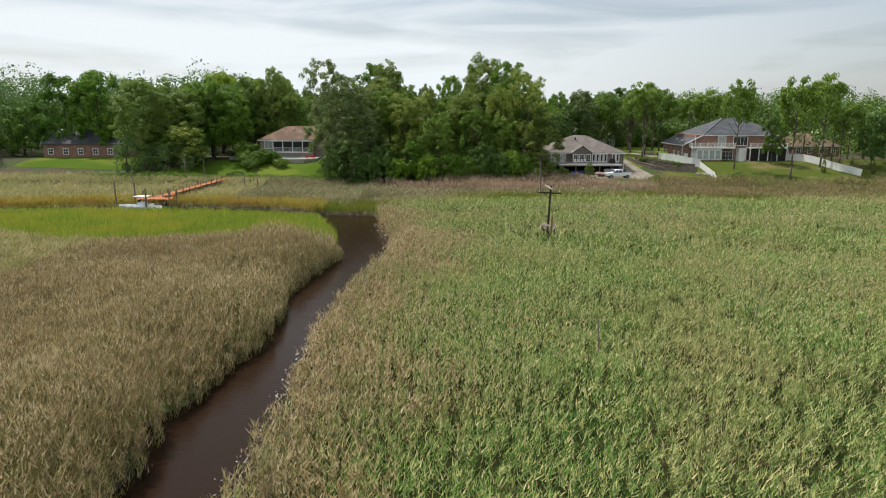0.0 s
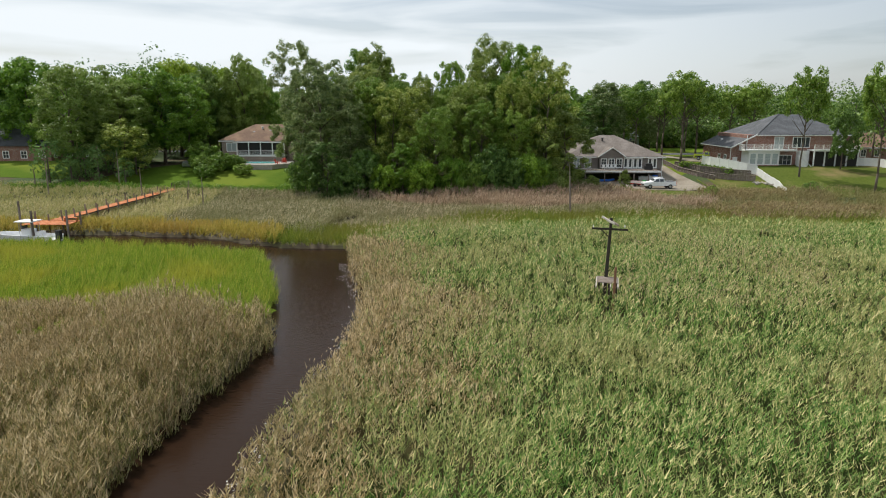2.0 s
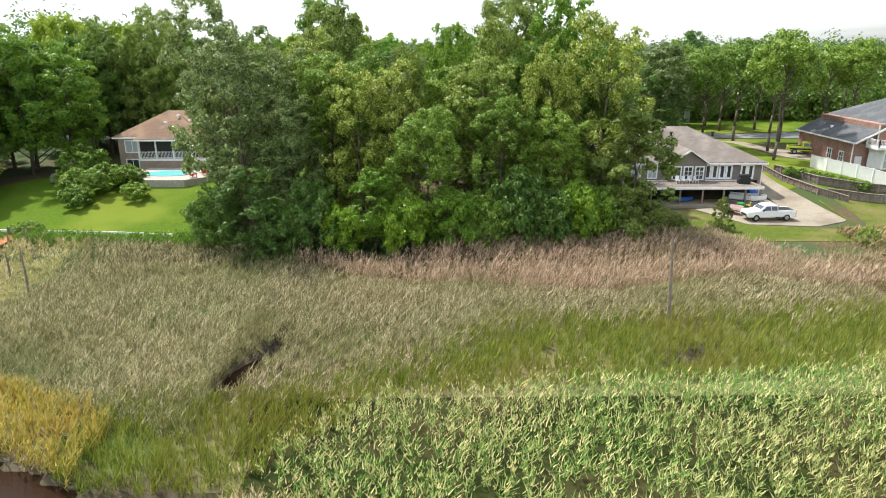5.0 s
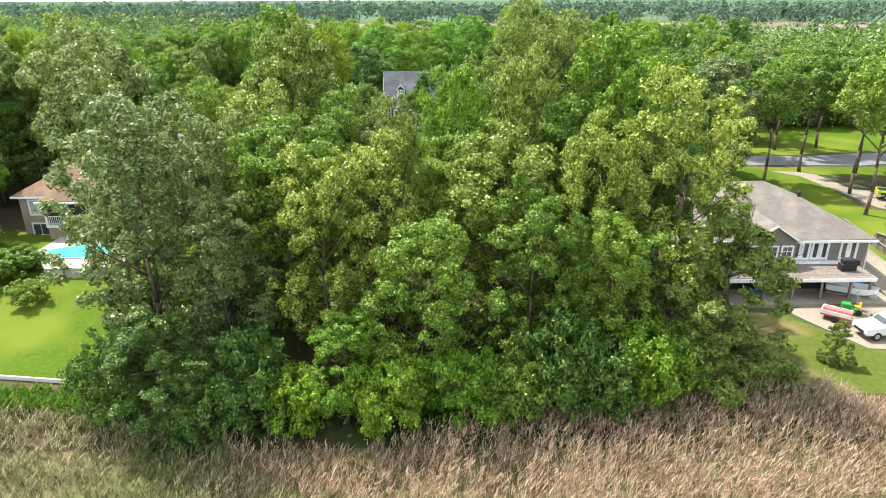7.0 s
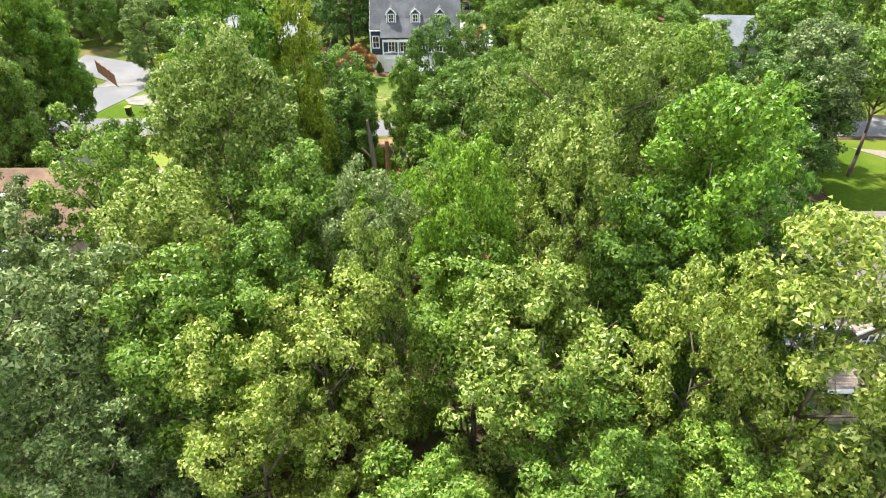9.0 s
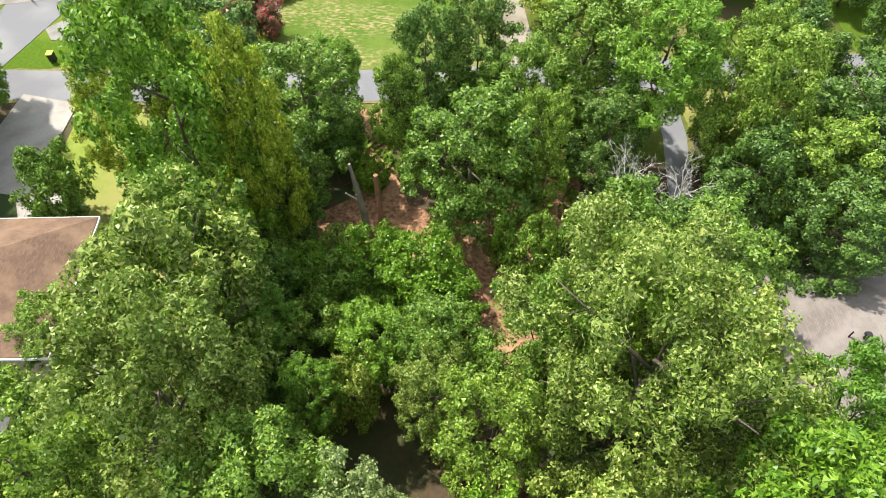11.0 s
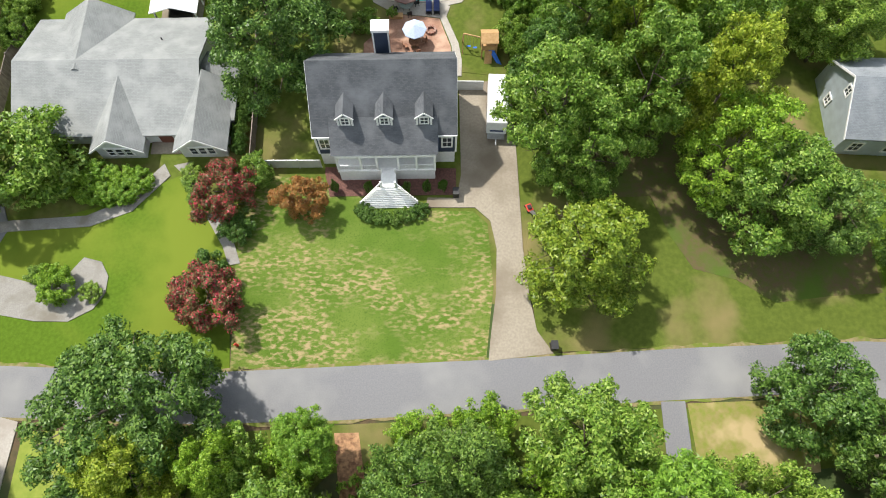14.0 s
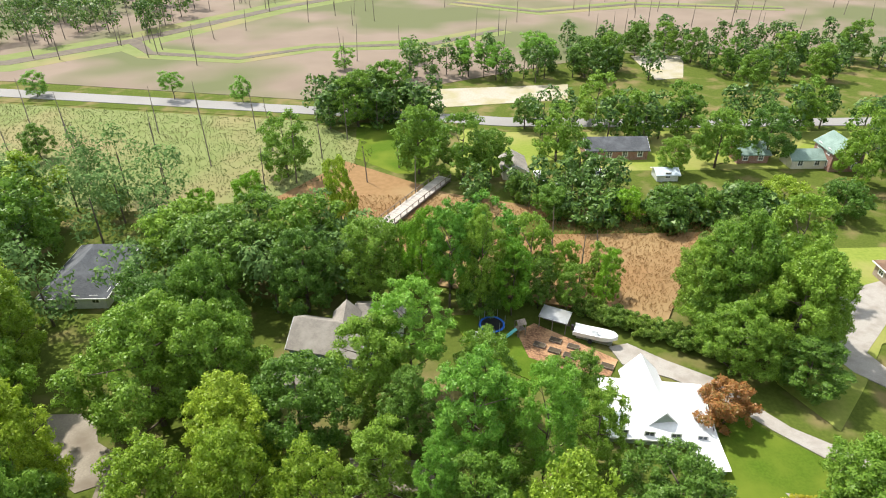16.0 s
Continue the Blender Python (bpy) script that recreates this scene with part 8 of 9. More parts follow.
def centre_console(m):
    b = thing("boat", "white centre-console motorboat with dark waterline at the pier", "boat", m)
    part("hull", hull(7.2, 2.4, 1.0), M_METAL_WHITE, b)
    part("boot_stripe", hull(7.22, 2.44, 0.42), M_NAVY, b, "dark blue lower hull")
    part("console", box(-0.9, -0.5, 0.5, 0.3, 0.5, 1.7), M_METAL_WHITE, b, bevel=0.06)
    part("windscreen", box(0.15, -0.45, 1.7, 0.22, 0.45, 2.05), M_GLASS, b)
    part("t_top", box(-1.4, -0.95, 2.55, 0.7, 0.95, 2.65), M_WHITE, b)
    for x in (-1.1, 0.35):
        for y in (-0.6, 0.6):
            part("t_top_leg", tube((x, y, 0.6), (x, y * 1.2, 2.56), 0.03, 0.03, 6), M_STEEL, b)
    part("leaning_post", box(-1.9, -0.55, 0.5, -1.4, 0.55, 1.4), M_WHITE, b)
    mot = part("outboard", box(-4.1, -0.25, 0.5, -3.5, 0.25, 1.6), M_BLACK, b, "black outboard motor", 0.08)
    part("leg", box(-3.95, -0.08, -0.4, -3.7, 0.08, 0.55), M_BLACK, mot)


def nest_platform():
    p = thing("utility_pole", "weathered pole with cross-arm on a small wooden platform", "pole", pose(12.4, 75.0, 0.3))
    wpart("pole", tube((12.45, 76.1, -0.3), (12.75, 76.3, 6.95), 0.15, 0.11, 9), M_POLE, p)
    wpart("cross_arm", bar((11.25, 76.05, 6.2), (14.0, 76.15, 6.05), 0.1, 0.15), M_POLE, p)
    wpart("brace", bar((11.9, 76.1, 6.15), (12.6, 76.2, 5.5), 0.05, 0.07), M_POLE, p)
    wpart("top_arm", bar((12.2, 76.9, 6.95), (12.75, 75.3, 6.65), 0.09, 0.14), M_WOOD_PALE, p)
    wpart("top_arm", bar((12.75, 77.0, 6.75), (13.1, 75.5, 6.5), 0.09, 0.14), M_WOOD_GREY, p)
    for x, y in ((11.35, 76.05), (13.75, 76.15)):
        wpart("insulator", tube((x, y, 6.25), (x, y, 6.45), 0.05, 0.03, 7), M_WHITE, p)
    u, v = Vector((0.25, 0.968, 0)), Vector((0.968, -0.25, 0))
    o = Vector((12.0, 73.6, 2.26))
    for k in (-0.78, -0.3, 0.25, 0.78):
        a = o + v * k
        wpart("stringer", bar(a, a + u * 2.9, 0.09, 0.16), M_WOOD_PALE, p)
    for i in range(7):
        a = o + u * (1.0 + i * 0.27) + Vector((0, 0, 0.11))
        wpart("deck_plank", bar(a - v * 0.76, a + v * 0.76, 0.25, 0.05), M_WOOD_GREY, p)
    for k, d in ((0.15, 0.9), (-0.6, 2.6), (0.7, 2.6)):
        a = o + v * k + u * d
        wpart("post", tube((a.x, a.y, -0.4), (a.x, a.y, 2.3), 0.09, 0.08, 7), M_POLE, p)
    wpart("stub", tube((12.55, 73.75, 0.2), (12.6, 73.75, 3.75), 0.10, 0.09, 7), M_CEDAR_DARK, p)


pier()
centre_console(pose(-47.6, 100.9, -0.25, 0, 0, 176))
nest_platform()
snag(17.8, 117.0, 7.3, -0.4, 0.15, "split grey dead trunk rising from the marsh grass")
snag(9.6, 37.2, 3.6, -0.3, 0.06, "thin bare dead sapling in the reeds")
snag(21.0, 41.5, 3.4, 0.2, 0.05, "thin bare dead sapling in the reeds")
for x, y, H in ((-63.4, 131.7, 7.6), (-57.5, 150.0, 7.5), (-49.5, 134.0, 4.5), (-39.0, 126.5, 3.2), (-35.6, 123.5, 4.6), (-55, 138, 7.0), (-41.5, 133.5, 2.6), (-70, 139, 4.2), (-11.7, 132.3, 5.0)):
    snag(x, y, H, 0.05, 0.12, "weathered grey wooden post standing in the marsh")
edging = thing("lawn_edging", "low white timber edging between lawn and marsh", "edging", pose(-45, 140, 1.2))
for a, b in (((-66, 141.2), (-50, 140.8)), ((-50, 140.8), (-36, 139.9)), ((-36, 139.9), (-25, 138.5))):
    wpart("board", bar((*a, gz(*a) + 0.2), (*b, gz(*b) + 0.2), 0.12, 0.32), M_WHITE, edging)


# ---------------- vehicles ----------------
def car_body(bm, prof, half, inset=0.12):
    """A body from a side outline (x, z, narrowing) swept across the width."""
    L = [bm.verts.new((x, -half + k * inset, z)) for x, z, k in prof]
    R = [bm.verts.new((x, half - k * inset, z)) for x, z, k in prof]
    n = len(prof)
    for i in range(n):
        j = (i + 1) % n
        bm.faces.new((L[i], L[j], R[j], R[i]))
    bm.faces.new(L)
    bm.faces.new(R[::-1])
    bmesh.ops.recalc_face_normals(bm, faces=bm.faces)
    return bm


def wheels(v, xs, half, r=0.4, z=0.4):
    for x in xs:
        for s in (-1, 1):
            w = part("wheel", tube((x, s * (half - 0.24), z), (x, s * (half + 0.02), z), r, r, 18), M_RUBBER, v)
            part("rim", tube((x, s * (half + 0.0), z), (x, s * (half + 0.04), z), r * 0.6, r * 0.55, 12), M_STEEL, w)


def pickup(name, label, m, paint, stripe=None):
    v = thing(name, label, "truck", m)
    part("body", car_body(bmesh.new(), [(-2.9, 0.55, 0), (2.85, 0.5, 0), (2.92, 0.75, 0), (2.85, 1.12, 0.4), (1.55, 1.25, 0.2), (-2.9, 1.22, 0.1)], 0.98), paint, v, bevel=0.04)
    part("cab", car_body(bmesh.new(), [(-0.75, 1.2, 0.2), (1.55, 1.22, 0.2), (0.85, 1.82, 1.5), (0.4, 1.9, 1.7), (-0.5, 1.9, 1.7), (-0.72, 1.82, 1.5)], 0.96), paint, v, bevel=0.04)
    part("bed", box(-2.78, -0.8, 1.0, -0.85, 0.8, 1.262), M_BLACK, v, "black load-bed liner")
    part("windscreen", slab([(1.46, -0.78, 1.28), (1.46, 0.78, 1.28), (0.95, 0.7, 1.78), (0.95, -0.7, 1.78)], 0.03), M_GLASS, v)
    for s in (-1, 1):
        for x0, x1 in ((0.18, 1.12), (-0.62, 0.1)):
            part("side_window", slab([(x0, s * 0.955, 1.28), (x1, s * 0.955, 1.28), (min(x1, 0.72), s * 0.83, 1.76), (x0 + 0.04, s * 0.83, 1.76)], 0.02), M_GLASS, v)
        part("mirror", box(1.05, s * 0.98, 1.25, 1.2, s * 1.18, 1.45), M_BLACK, v)
        part("headlight", box(2.78, s * 0.62 - 0.2, 0.85, 2.92, s * 0.62 + 0.2, 1.02), M_METAL_WHITE, v)
        part("tail_light", box(-2.93, s * 0.9 - 0.07, 0.8, -2.88, s * 0.9 + 0.07, 1.15), M_RED, v)
        part("tailgate_side", box(-2.86, s * 0.86 - 0.05, 1.15, -0.8, s * 0.86 + 0.05, 1.3), paint, v)
        if stripe:
            part("side_stripe", box(-2.6, s * 0.985 - 0.01, 0.72, 2.4, s * 0.985 + 0.01, 0.98), stripe, v, "dark side stripe")
    part("grille", box(2.86, -0.6, 0.6, 2.94, 0.6, 0.84), M_BLACK, v)
    part("bumper", box(-3.0, -0.9, 0.5, -2.86, 0.9, 0.68), M_STEEL, v)
    wheels(v, (-1.85, 1.85), 0.96)
    return v


def drop(x, y, lift=0.0):
    return gz(x, y) + lift


pickup("pickup_truck", "white crew-cab pickup parked on the garage court", pose(39.2, 145.2, drop(39.2, 145.2, 0.09), 0, 0, 183), M_METAL_WHITE)
pickup("pickup_truck", "lime-green pickup with dark stripes parked on a drive", pose(59.8, 175.0, drop(59.8, 175, 0.11), 0, 0, -22), M_LIME, M_BLACK)
pickup("pickup_truck", "white pickup parked on the grass near the highway", pose(45.0, 353.4, drop(45, 353.4, 0.06), 0, 0, 8), M_METAL_WHITE)
pickup("pickup_truck", "white pickup beside the tan garage", pose(31.5, 352.2, drop(31.5, 352.2, 0.06), 0, 0, 95), M_METAL_WHITE)

tr = thing("cargo_trailer", "white enclosed cargo trailer on the driveway", "trailer", pose(8.5, 226.6, 4.01, 0, 0, -4))
part("body", box(-1.05, -3.0, 0.55, 1.05, 3.0, 2.75), M_METAL_WHITE, tr, bevel=0.08)
part("frame", box(-0.9, -3.6, 0.45, 0.9, 2.9, 0.58), M_STEEL, tr)
part("tongue", bar((0, -3.0, 0.5), (0, -4.3, 0.5), 0.12, 0.12), M_STEEL, tr)
part("jack", tube((0, -4.0, 0.0), (0, -4.0, 0.8), 0.05, 0.05, 8), M_STEEL, tr)
part("sign", box(-0.7, -3.012, 1.0, 0.7, -3.002, 1.3), M_NAVY, tr, "dark lettering band")
for y in (-0.5, 0.5):
    for s in (-1, 1):
        part("wheel", tube((s * 0.82, y, 0.33), (s * 1.06, y, 0.33), 0.33, 0.33, 14), M_RUBBER, tr)
for i in range(4):
    part("roof_bow", box(-1.05, -2.4 + i * 1.5, 2.75, 1.05, -2.34 + i * 1.5, 2.77), M_STEEL, tr)

# garage court clutter
ut = thing("utility_trailer", "small red and white utility trailer with tools", "trailer", pose(36.2, 148.2, drop(36.2, 148.2, 0.1), 0, 0, -40))
part("bed", box(-1.2, -0.7, 0.45, 1.2, 0.7, 0.6), M_RED, ut)
for a in ((-1.2, -0.7, 1.2, -0.64), (-1.2, 0.64, 1.2, 0.7), (-1.2, -0.64, -1.14, 0.64)):
    part("side", box(a[0], a[1], 0.6, a[2], a[3], 0.95), M_WHITE, ut)
part("tongue", bar((1.2, 0, 0.5), (2.2, 0, 0.45), 0.08, 0.08), M_STEEL, ut)
for s in (-1, 1):
    part("wheel", tube((0, s * 0.72, 0.3), (0, s * 0.9, 0.3), 0.3, 0.3, 14), M_RUBBER, ut)
mw = thing("riding_mower", "green and yellow riding mower on the court", "mower", pose(38.4, 149.4, drop(38.4, 149.4, 0.1), 0, 0, 160))
part("hood", box(0.1, -0.35, 0.4, 0.9, 0.35, 0.95), M_GREEN, mw, bevel=0.06)
part("deck", box(-0.6, -0.6, 0.15, 0.3, 0.6, 0.3), M_GREEN, mw)
part("seat", box(-0.6, -0.25, 0.6, -0.15, 0.25, 0.72), M_YELLOW, mw)
part("backrest", box(-0.68, -0.25, 0.7, -0.58, 0.25, 1.1), M_YELLOW, mw)
part("steering_wheel", tube((-0.02, 0, 1.0), (0.0, 0, 1.05), 0.2, 0.2, 12), M_BLACK, mw)
for x, r in ((-0.45, 0.28), (0.65, 0.2)):
    for s in (-1, 1):
        part("wheel", tube((x, s * 0.42, r), (x, s * 0.62, r), r, r, 12), M_RUBBER, mw)
bt = thing("boat", "small white runabout stored under the deck", "boat", pose(40.2, 152.6, 1.6, 0, 0, -30))
part("hull", hull(4.4, 1.7, 0.8), M_METAL_WHITE, bt)
part("trailer_frame", box(-2.2, -0.6, -0.14, 2.2, 0.6, 0.0), M_STEEL, bt)
tp = thing("tarpaulin", "bright blue tarpaulin heaped over stored things", "tarpaulin", pose(41.6, 154.6, 1.46))
bm = prism([(-0.9, -0.8), (0.9, -0.7), (0.8, 0.8), (-0.8, 0.9)], 0, 1.1)
for vtx in bm.verts:
    if vtx.co.z > 1:
        vtx.co.x *= 0.55
        vtx.co.y *= 0.6
part("cover", bm, M_BLUE, tp, bevel=0.08)
kb = thing("kayak", "blue kayak lying under the deck", "kayak", pose(31.8, 153.0, 1.46, 0, 0, 12))
part("hull", hull(3.2, 0.8, 0.4, 0.45), M_BLUE, kb)
ld = thing("stepladder", "aluminium stepladder standing in the court", "ladder", pose(39.2, 150.2, drop(39.2, 150.2, 0.1), 0, 0, 30))
for s in (-0.25, 0.25):
    part("rail", bar((s, -0.4, 0), (s * 0.7, 0, 1.8), 0.05, 0.03), M_STEEL, ld)
    part("rear_leg", bar((s, 0.5, 0), (s * 0.7, 0.02, 1.8), 0.04, 0.03), M_STEEL, ld)
for i in range(5):
    part("step", box(-0.23, -0.36 + i * 0.08, 0.3 + i * 0.33, 0.23, -0.26 + i * 0.08, 0.33 + i * 0.33), M_STEEL, ld)
cb = thing("boat", "boat under a grey tarpaulin beside the lawn", "boat", pose(-48.6, 156.4, drop(-48.6, 156.4), 0, 0, 15))
part("hull", hull(5.2, 1.9, 0.9), M_STEEL, cb)
bm = hull(5.0, 1.9, 0.7)
for vtx in bm.verts:
    vtx.co.z = 1.0 + 0.55 * (1 - min(1, abs(vtx.co.y) / 0.95)) * (1 - abs(vtx.co.x) / 4)
part("cover", bm, M_STEEL, cb, "grey tarpaulin cover")


# ---------------- fences and retaining walls ----------------
def panel_fence(label, pts, h, mat, group="", picket=0.0):
    """A fence: a post at each end of every panel, panels between."""
    f = thing("fence", label, "fence", pose(pts[0][0], pts[0][1], gz(*pts[0])))
    for (ax, ay, *ah), (bx, by, *bh) in zip(pts, pts[1:]):
        ln = math.hypot(bx - ax, by - ay)
        n = max(1, round(ln / 2.3))
        for i in range(n):
            p, q = (Vector((ax + (bx - ax) * t, ay + (by - ay) * t, 0)) for t in (i / n, (i + 1) / n))
            zp, zq = gz(p.x, p.y), gz(q.x, q.y)
            wpart("panel", bar((p.x, p.y, zp + h / 2 + 0.06), (q.x, q.y, zq + h / 2 + 0.06), 0.05, h), mat, f)
            wpart("rail", bar((p.x, p.y, zp + h + 0.06), (q.x, q.y, zq + h + 0.06), 0.09, 0.1), mat, f)
            wpart("post", box(p.x - 0.07, p.y - 0.07, zp - 0.3, p.x + 0.07, p.y + 0.07, zp + h + 0.2), mat, f)
    return f


panel_fence("white vinyl privacy fence stepping down to the marsh", [(54.1, 163.5), (54.6, 160.5), (58.7, 153.2), (60.0, 151.8)], 1.75, M_WHITE)
panel_fence("lower white vinyl fence running down the lawn", [(60.0, 151.8), (59.4, 142), (56.8, 134.4)], 1.3, M_WHITE)
panel_fence("white vinyl fence beside the brick house lawn", [(84.5, 162.6), (88.5, 160.0), (90.5, 150.0), (93.0, 144.0)], 1.6, M_WHITE)
panel_fence("pale vinyl gate fence beside the house", [(4.2, 229.6), (7.2, 229.5)], 1.6, M_SIDING_WHITE)
panel_fence("pale vinyl fence across the side yard", [(-17.0, 220.4), (-9.9, 220.3)], 1.5, M_SIDING_WHITE)
panel_fence("dark weathered board fence along the side yard", [(-17.1, 220.6), (-17.3, 232.5), (-18, 238)], 1.7, M_WOOD_GREY)
panel_fence("grey board fence behind the pool", [(-6.4, 251.3), (8.6, 250.9), (10.4, 244)], 1.5, M_WOOD_GREY)
panel_fence("weathered board fence at the garden's edge", [(-44.5, 222), (-44.8, 234), (-43.5, 238.5)], 1.7, M_WOOD_GREY)
panel_fence("dark brown board fence along the side lane", [(-52, 219), (-46.5, 212.5)], 1.8, M_CEDAR_DARK)


def timber_wall(pts, h, label):
    w = thing("retaining_wall", label, "retaining wall", pose(pts[0][0], pts[0][1], gz(*pts[0])))
    for (ax, ay), (bx, by) in zip(pts, pts[1:]):
        za, zb = gz(ax, ay), gz(bx, by)
        for k in range(4):
            wpart("timber", bar((ax, ay, za + h * (k + 0.5) / 4), (bx, by, zb + h * (k + 0.5) / 4), 0.12, h / 4 - 0.025), M_WOOD_GREY, w)
        wpart("cap", bar((ax, ay, za + h + 0.04), (bx, by, zb + h + 0.04), 0.3, 0.07), M_WOOD_GREY, w)
        n = max(2, int(math.hypot(bx - ax, by - ay) / 1.0))
        for i in range(n):
            t = i / n
            x, y = ax + (bx - ax) * t, ay + (by - ay) * t
            wpart("post", box(x - 0.1, y - 0.1, gz(x, y) - 0.2, x + 0.1, y + 0.1, gz(x, y) + h + 0.02), M_WOOD_GREY, w)


timber_wall([(46.9, 166), (47.3, 158), (48.6, 151.5), (50.8, 148.5)], 0.8, "weathered timber wall beside the sloping drive")
timber_wall([(47.6, 161), (50.2, 154.6), (54.0, 152.2), (58.4, 150.6)], 1.1, "upper terraced timber retaining wall")
timber_wall([(49.4, 150.6), (53.5, 148.6), (57.8, 147.4)], 1.0, "lower terraced timber retaining wall")
rock = thing("rubble_pile", "heap of broken pale stones by the fence", "rubble", pose(58.2, 145.6, gz(58.2, 145.6)))
for i in range(14):
    bm = box(-0.3, -0.2, -0.1, 0.3, 0.2, 0.18)
    ob = part("stone", bm, M_PAVER, rock, bevel=0.05)
    ob.matrix_basis = pose(random.uniform(-1.2, 0.9), random.uniform(-2.6, 2.2), 0.1, random.uniform(-25, 25), random.uniform(-25, 25), random.uniform(0, 180))
for i in range(7):
    tree("HEDGE", 48.4 + i * 1.1, 158.4 - i * 1.05, 1.2, 0.9)


# ---------------- pool garden ----------------
pool = thing("swimming_pool", "turquoise in-ground swimming pool with pale coping", "pool", pose(0.5, 244, 3.9))
rim = []
for t in np.linspace(0, 2 * math.pi, 40)[:-1]:
    c, s = math.cos(t), math.sin(t)
    k = 3.2
    rr = (abs(c) ** k + abs(s) ** k) ** (-1 / k)
    rim.append((0.45 + 4.45 * c * rr, 243.9 + 2.05 * s * rr + 0.1 * c))
wpart("coping", prism([(0.45 + (x - 0.45) * 1.06, 243.9 + (y - 243.9) * 1.12) for x, y in rim], 3.9, 4.08), M_PAVER, pool)
wpart("water", prism(rim, 3.92, 4.10), M_POOL, pool, "bright turquoise water")
wpart("steps", box(-0.6, 246.0, 4.02, 2.2, 247.4, 4.09), M_METAL_WHITE, pool, "striped pale sun shelf")
for i in range(5):
    wpart("stripe", box(-0.5 + i * 0.55, 246.05, 4.09, -0.28 + i * 0.55, 247.35, 4.096), M_POOL, pool)


def umbrella(x, y, mat, label, r=1.5, h=2.5):
    u = thing("parasol", label, "parasol", pose(x, y, drop(x, y, 0.12)))
    part("pole", tube((0, 0, 0), (0, 0, h), 0.04, 0.04, 8), M_STEEL, u)
    part("base", tube((0, 0, 0), (0, 0, 0.1), 0.32, 0.3, 14), M_BLACK, u)
    bm = bmesh.new()
    top = bm.verts.new((0, 0, h + 0.1))
    lowt = bm.verts.new((0, 0, h + 0.04))
    n = 8
    e = [bm.verts.new((r * math.cos(2 * math.pi * i / n), r * math.sin(2 * math.pi * i / n), h - 0.5)) for i in range(n)]
    lo = [bm.verts.new((r * math.cos(2 * math.pi * i / n), r * math.sin(2 * math.pi * i / n), h - 0.62)) for i in range(n)]
    for i in range(n):
        j = (i + 1) % n
        bm.faces.new((top, e[i], e[j]))
        bm.faces.new((e[i], lo[i], lo[j], e[j]))
        bm.faces.new((lowt, lo[j], lo[i]))
    part("canopy", bm, mat, u)
    for i in range(n):
        part("rib", bar((0, 0, h + 0.02), (r * 0.98 * math.cos(2 * math.pi * i / n), r * 0.98 * math.sin(2 * math.pi * i / n), h - 0.53), 0.02, 0.02), M_STEEL, u)


def lounger(x, y, turn, mat=None):
    c = thing("sun_lounger", "navy cushioned sun lounger on the pool terrace", "lounger", pose(x, y, drop(x, y, 0.12), 0, 0, turn), "pool loungers")
    part("frame", box(-0.35, -0.95, 0.26, 0.35, 0.95, 0.32), M_BLACK, c)
    part("mattress", box(-0.32, -0.92, 0.32, 0.32, 0.35, 0.42), mat or M_NAVY, c)
    part("backrest", slab([(-0.32, 0.35, 0.42), (0.32, 0.35, 0.42), (0.32, 0.92, 0.78), (-0.32, 0.92, 0.78)], 0.09), mat or M_NAVY, c)
    for sx in (-0.3, 0.3):
        for sy in (-0.85, 0.85):
            part("leg", box(sx - 0.03, sy - 0.03, 0, sx + 0.03, sy + 0.03, 0.27), M_BLACK, c)


umbrella(-1.3, 248.4, M_UMB, "periwinkle blue parasol beside the pool", 1.25)
umbrella(2.0, 248.6, M_UMB, "periwinkle blue parasol beside the pool", 1.2)
umbrella(-1.2, 241.4, M_TAUPE, "taupe brown parasol over a dining table", 1.7)
umbrella(-0.2, 236.2, plain("ice_blue_canvas", (0.42, 0.50, 0.66), 0.8), "pale ice-blue parasol on the patio", 1.35)
for x, y, a in ((-1.8, 247.5, 0), (-0.8, 247.5, 0), (1.6, 247.6, 0), (2.5, 247.6, 0), (1.4, 240.7, 180), (2.3, 240.7, 180), (-5.0, 246.6, 60), (-4.6, 247.2, 60)):
    lounger(x, y, a)
for x, y, lab, mat, r, ch in ((-1.2, 240.9, "glass-topped patio table under a parasol", M_GLASS_PALE, 0.8, M_BLACK), (-0.2, 235.6, "round cedar patio table with chairs", M_CEDAR_DARK, 0.7, M_CEDAR_DARK)):
    t = thing("patio_table", lab, "table", pose(x, y, drop(x, y, 0.11)))
    part("tabletop", tube((0, 0, 0.7), (0, 0, 0.75), r, r, 20), mat, t)
    for i in range(4):
        a = math.pi / 4 + i * math.pi / 2
        part("leg", tube((0.5 * math.cos(a), 0.5 * math.sin(a), 0), (0.45 * math.cos(a), 0.45 * math.sin(a), 0.7), 0.03, 0.03, 6), M_BLACK, t)
    for i in range(4):
        a = i * math.pi / 2 + 0.3
        c = thing("patio_chair", "dark patio chair at a round table", "chair", pose(x + (r + 0.45) * math.cos(a), y + (r + 0.45) * math.sin(a), drop(x, y, 0.11), 0, 0, math.degrees(a) - 90), "patio chairs")
        part("seat", box(-0.24, -0.24, 0.4, 0.24, 0.24, 0.46), ch, c)
        part("backrest", box(-0.24, 0.2, 0.46, 0.24, 0.26, 0.92), ch, c)
        for sx in (-0.21, 0.21):
            for sy in (-0.21, 0.21):
                part("leg", box(sx - 0.02, sy - 0.02, 0, sx + 0.02, sy + 0.02, 0.4), ch, c)
fl = thing("pool_float", "white round inflatable pool float", "pool float", pose(4.7, 248.2, 4.02))
bm = bmesh.new()
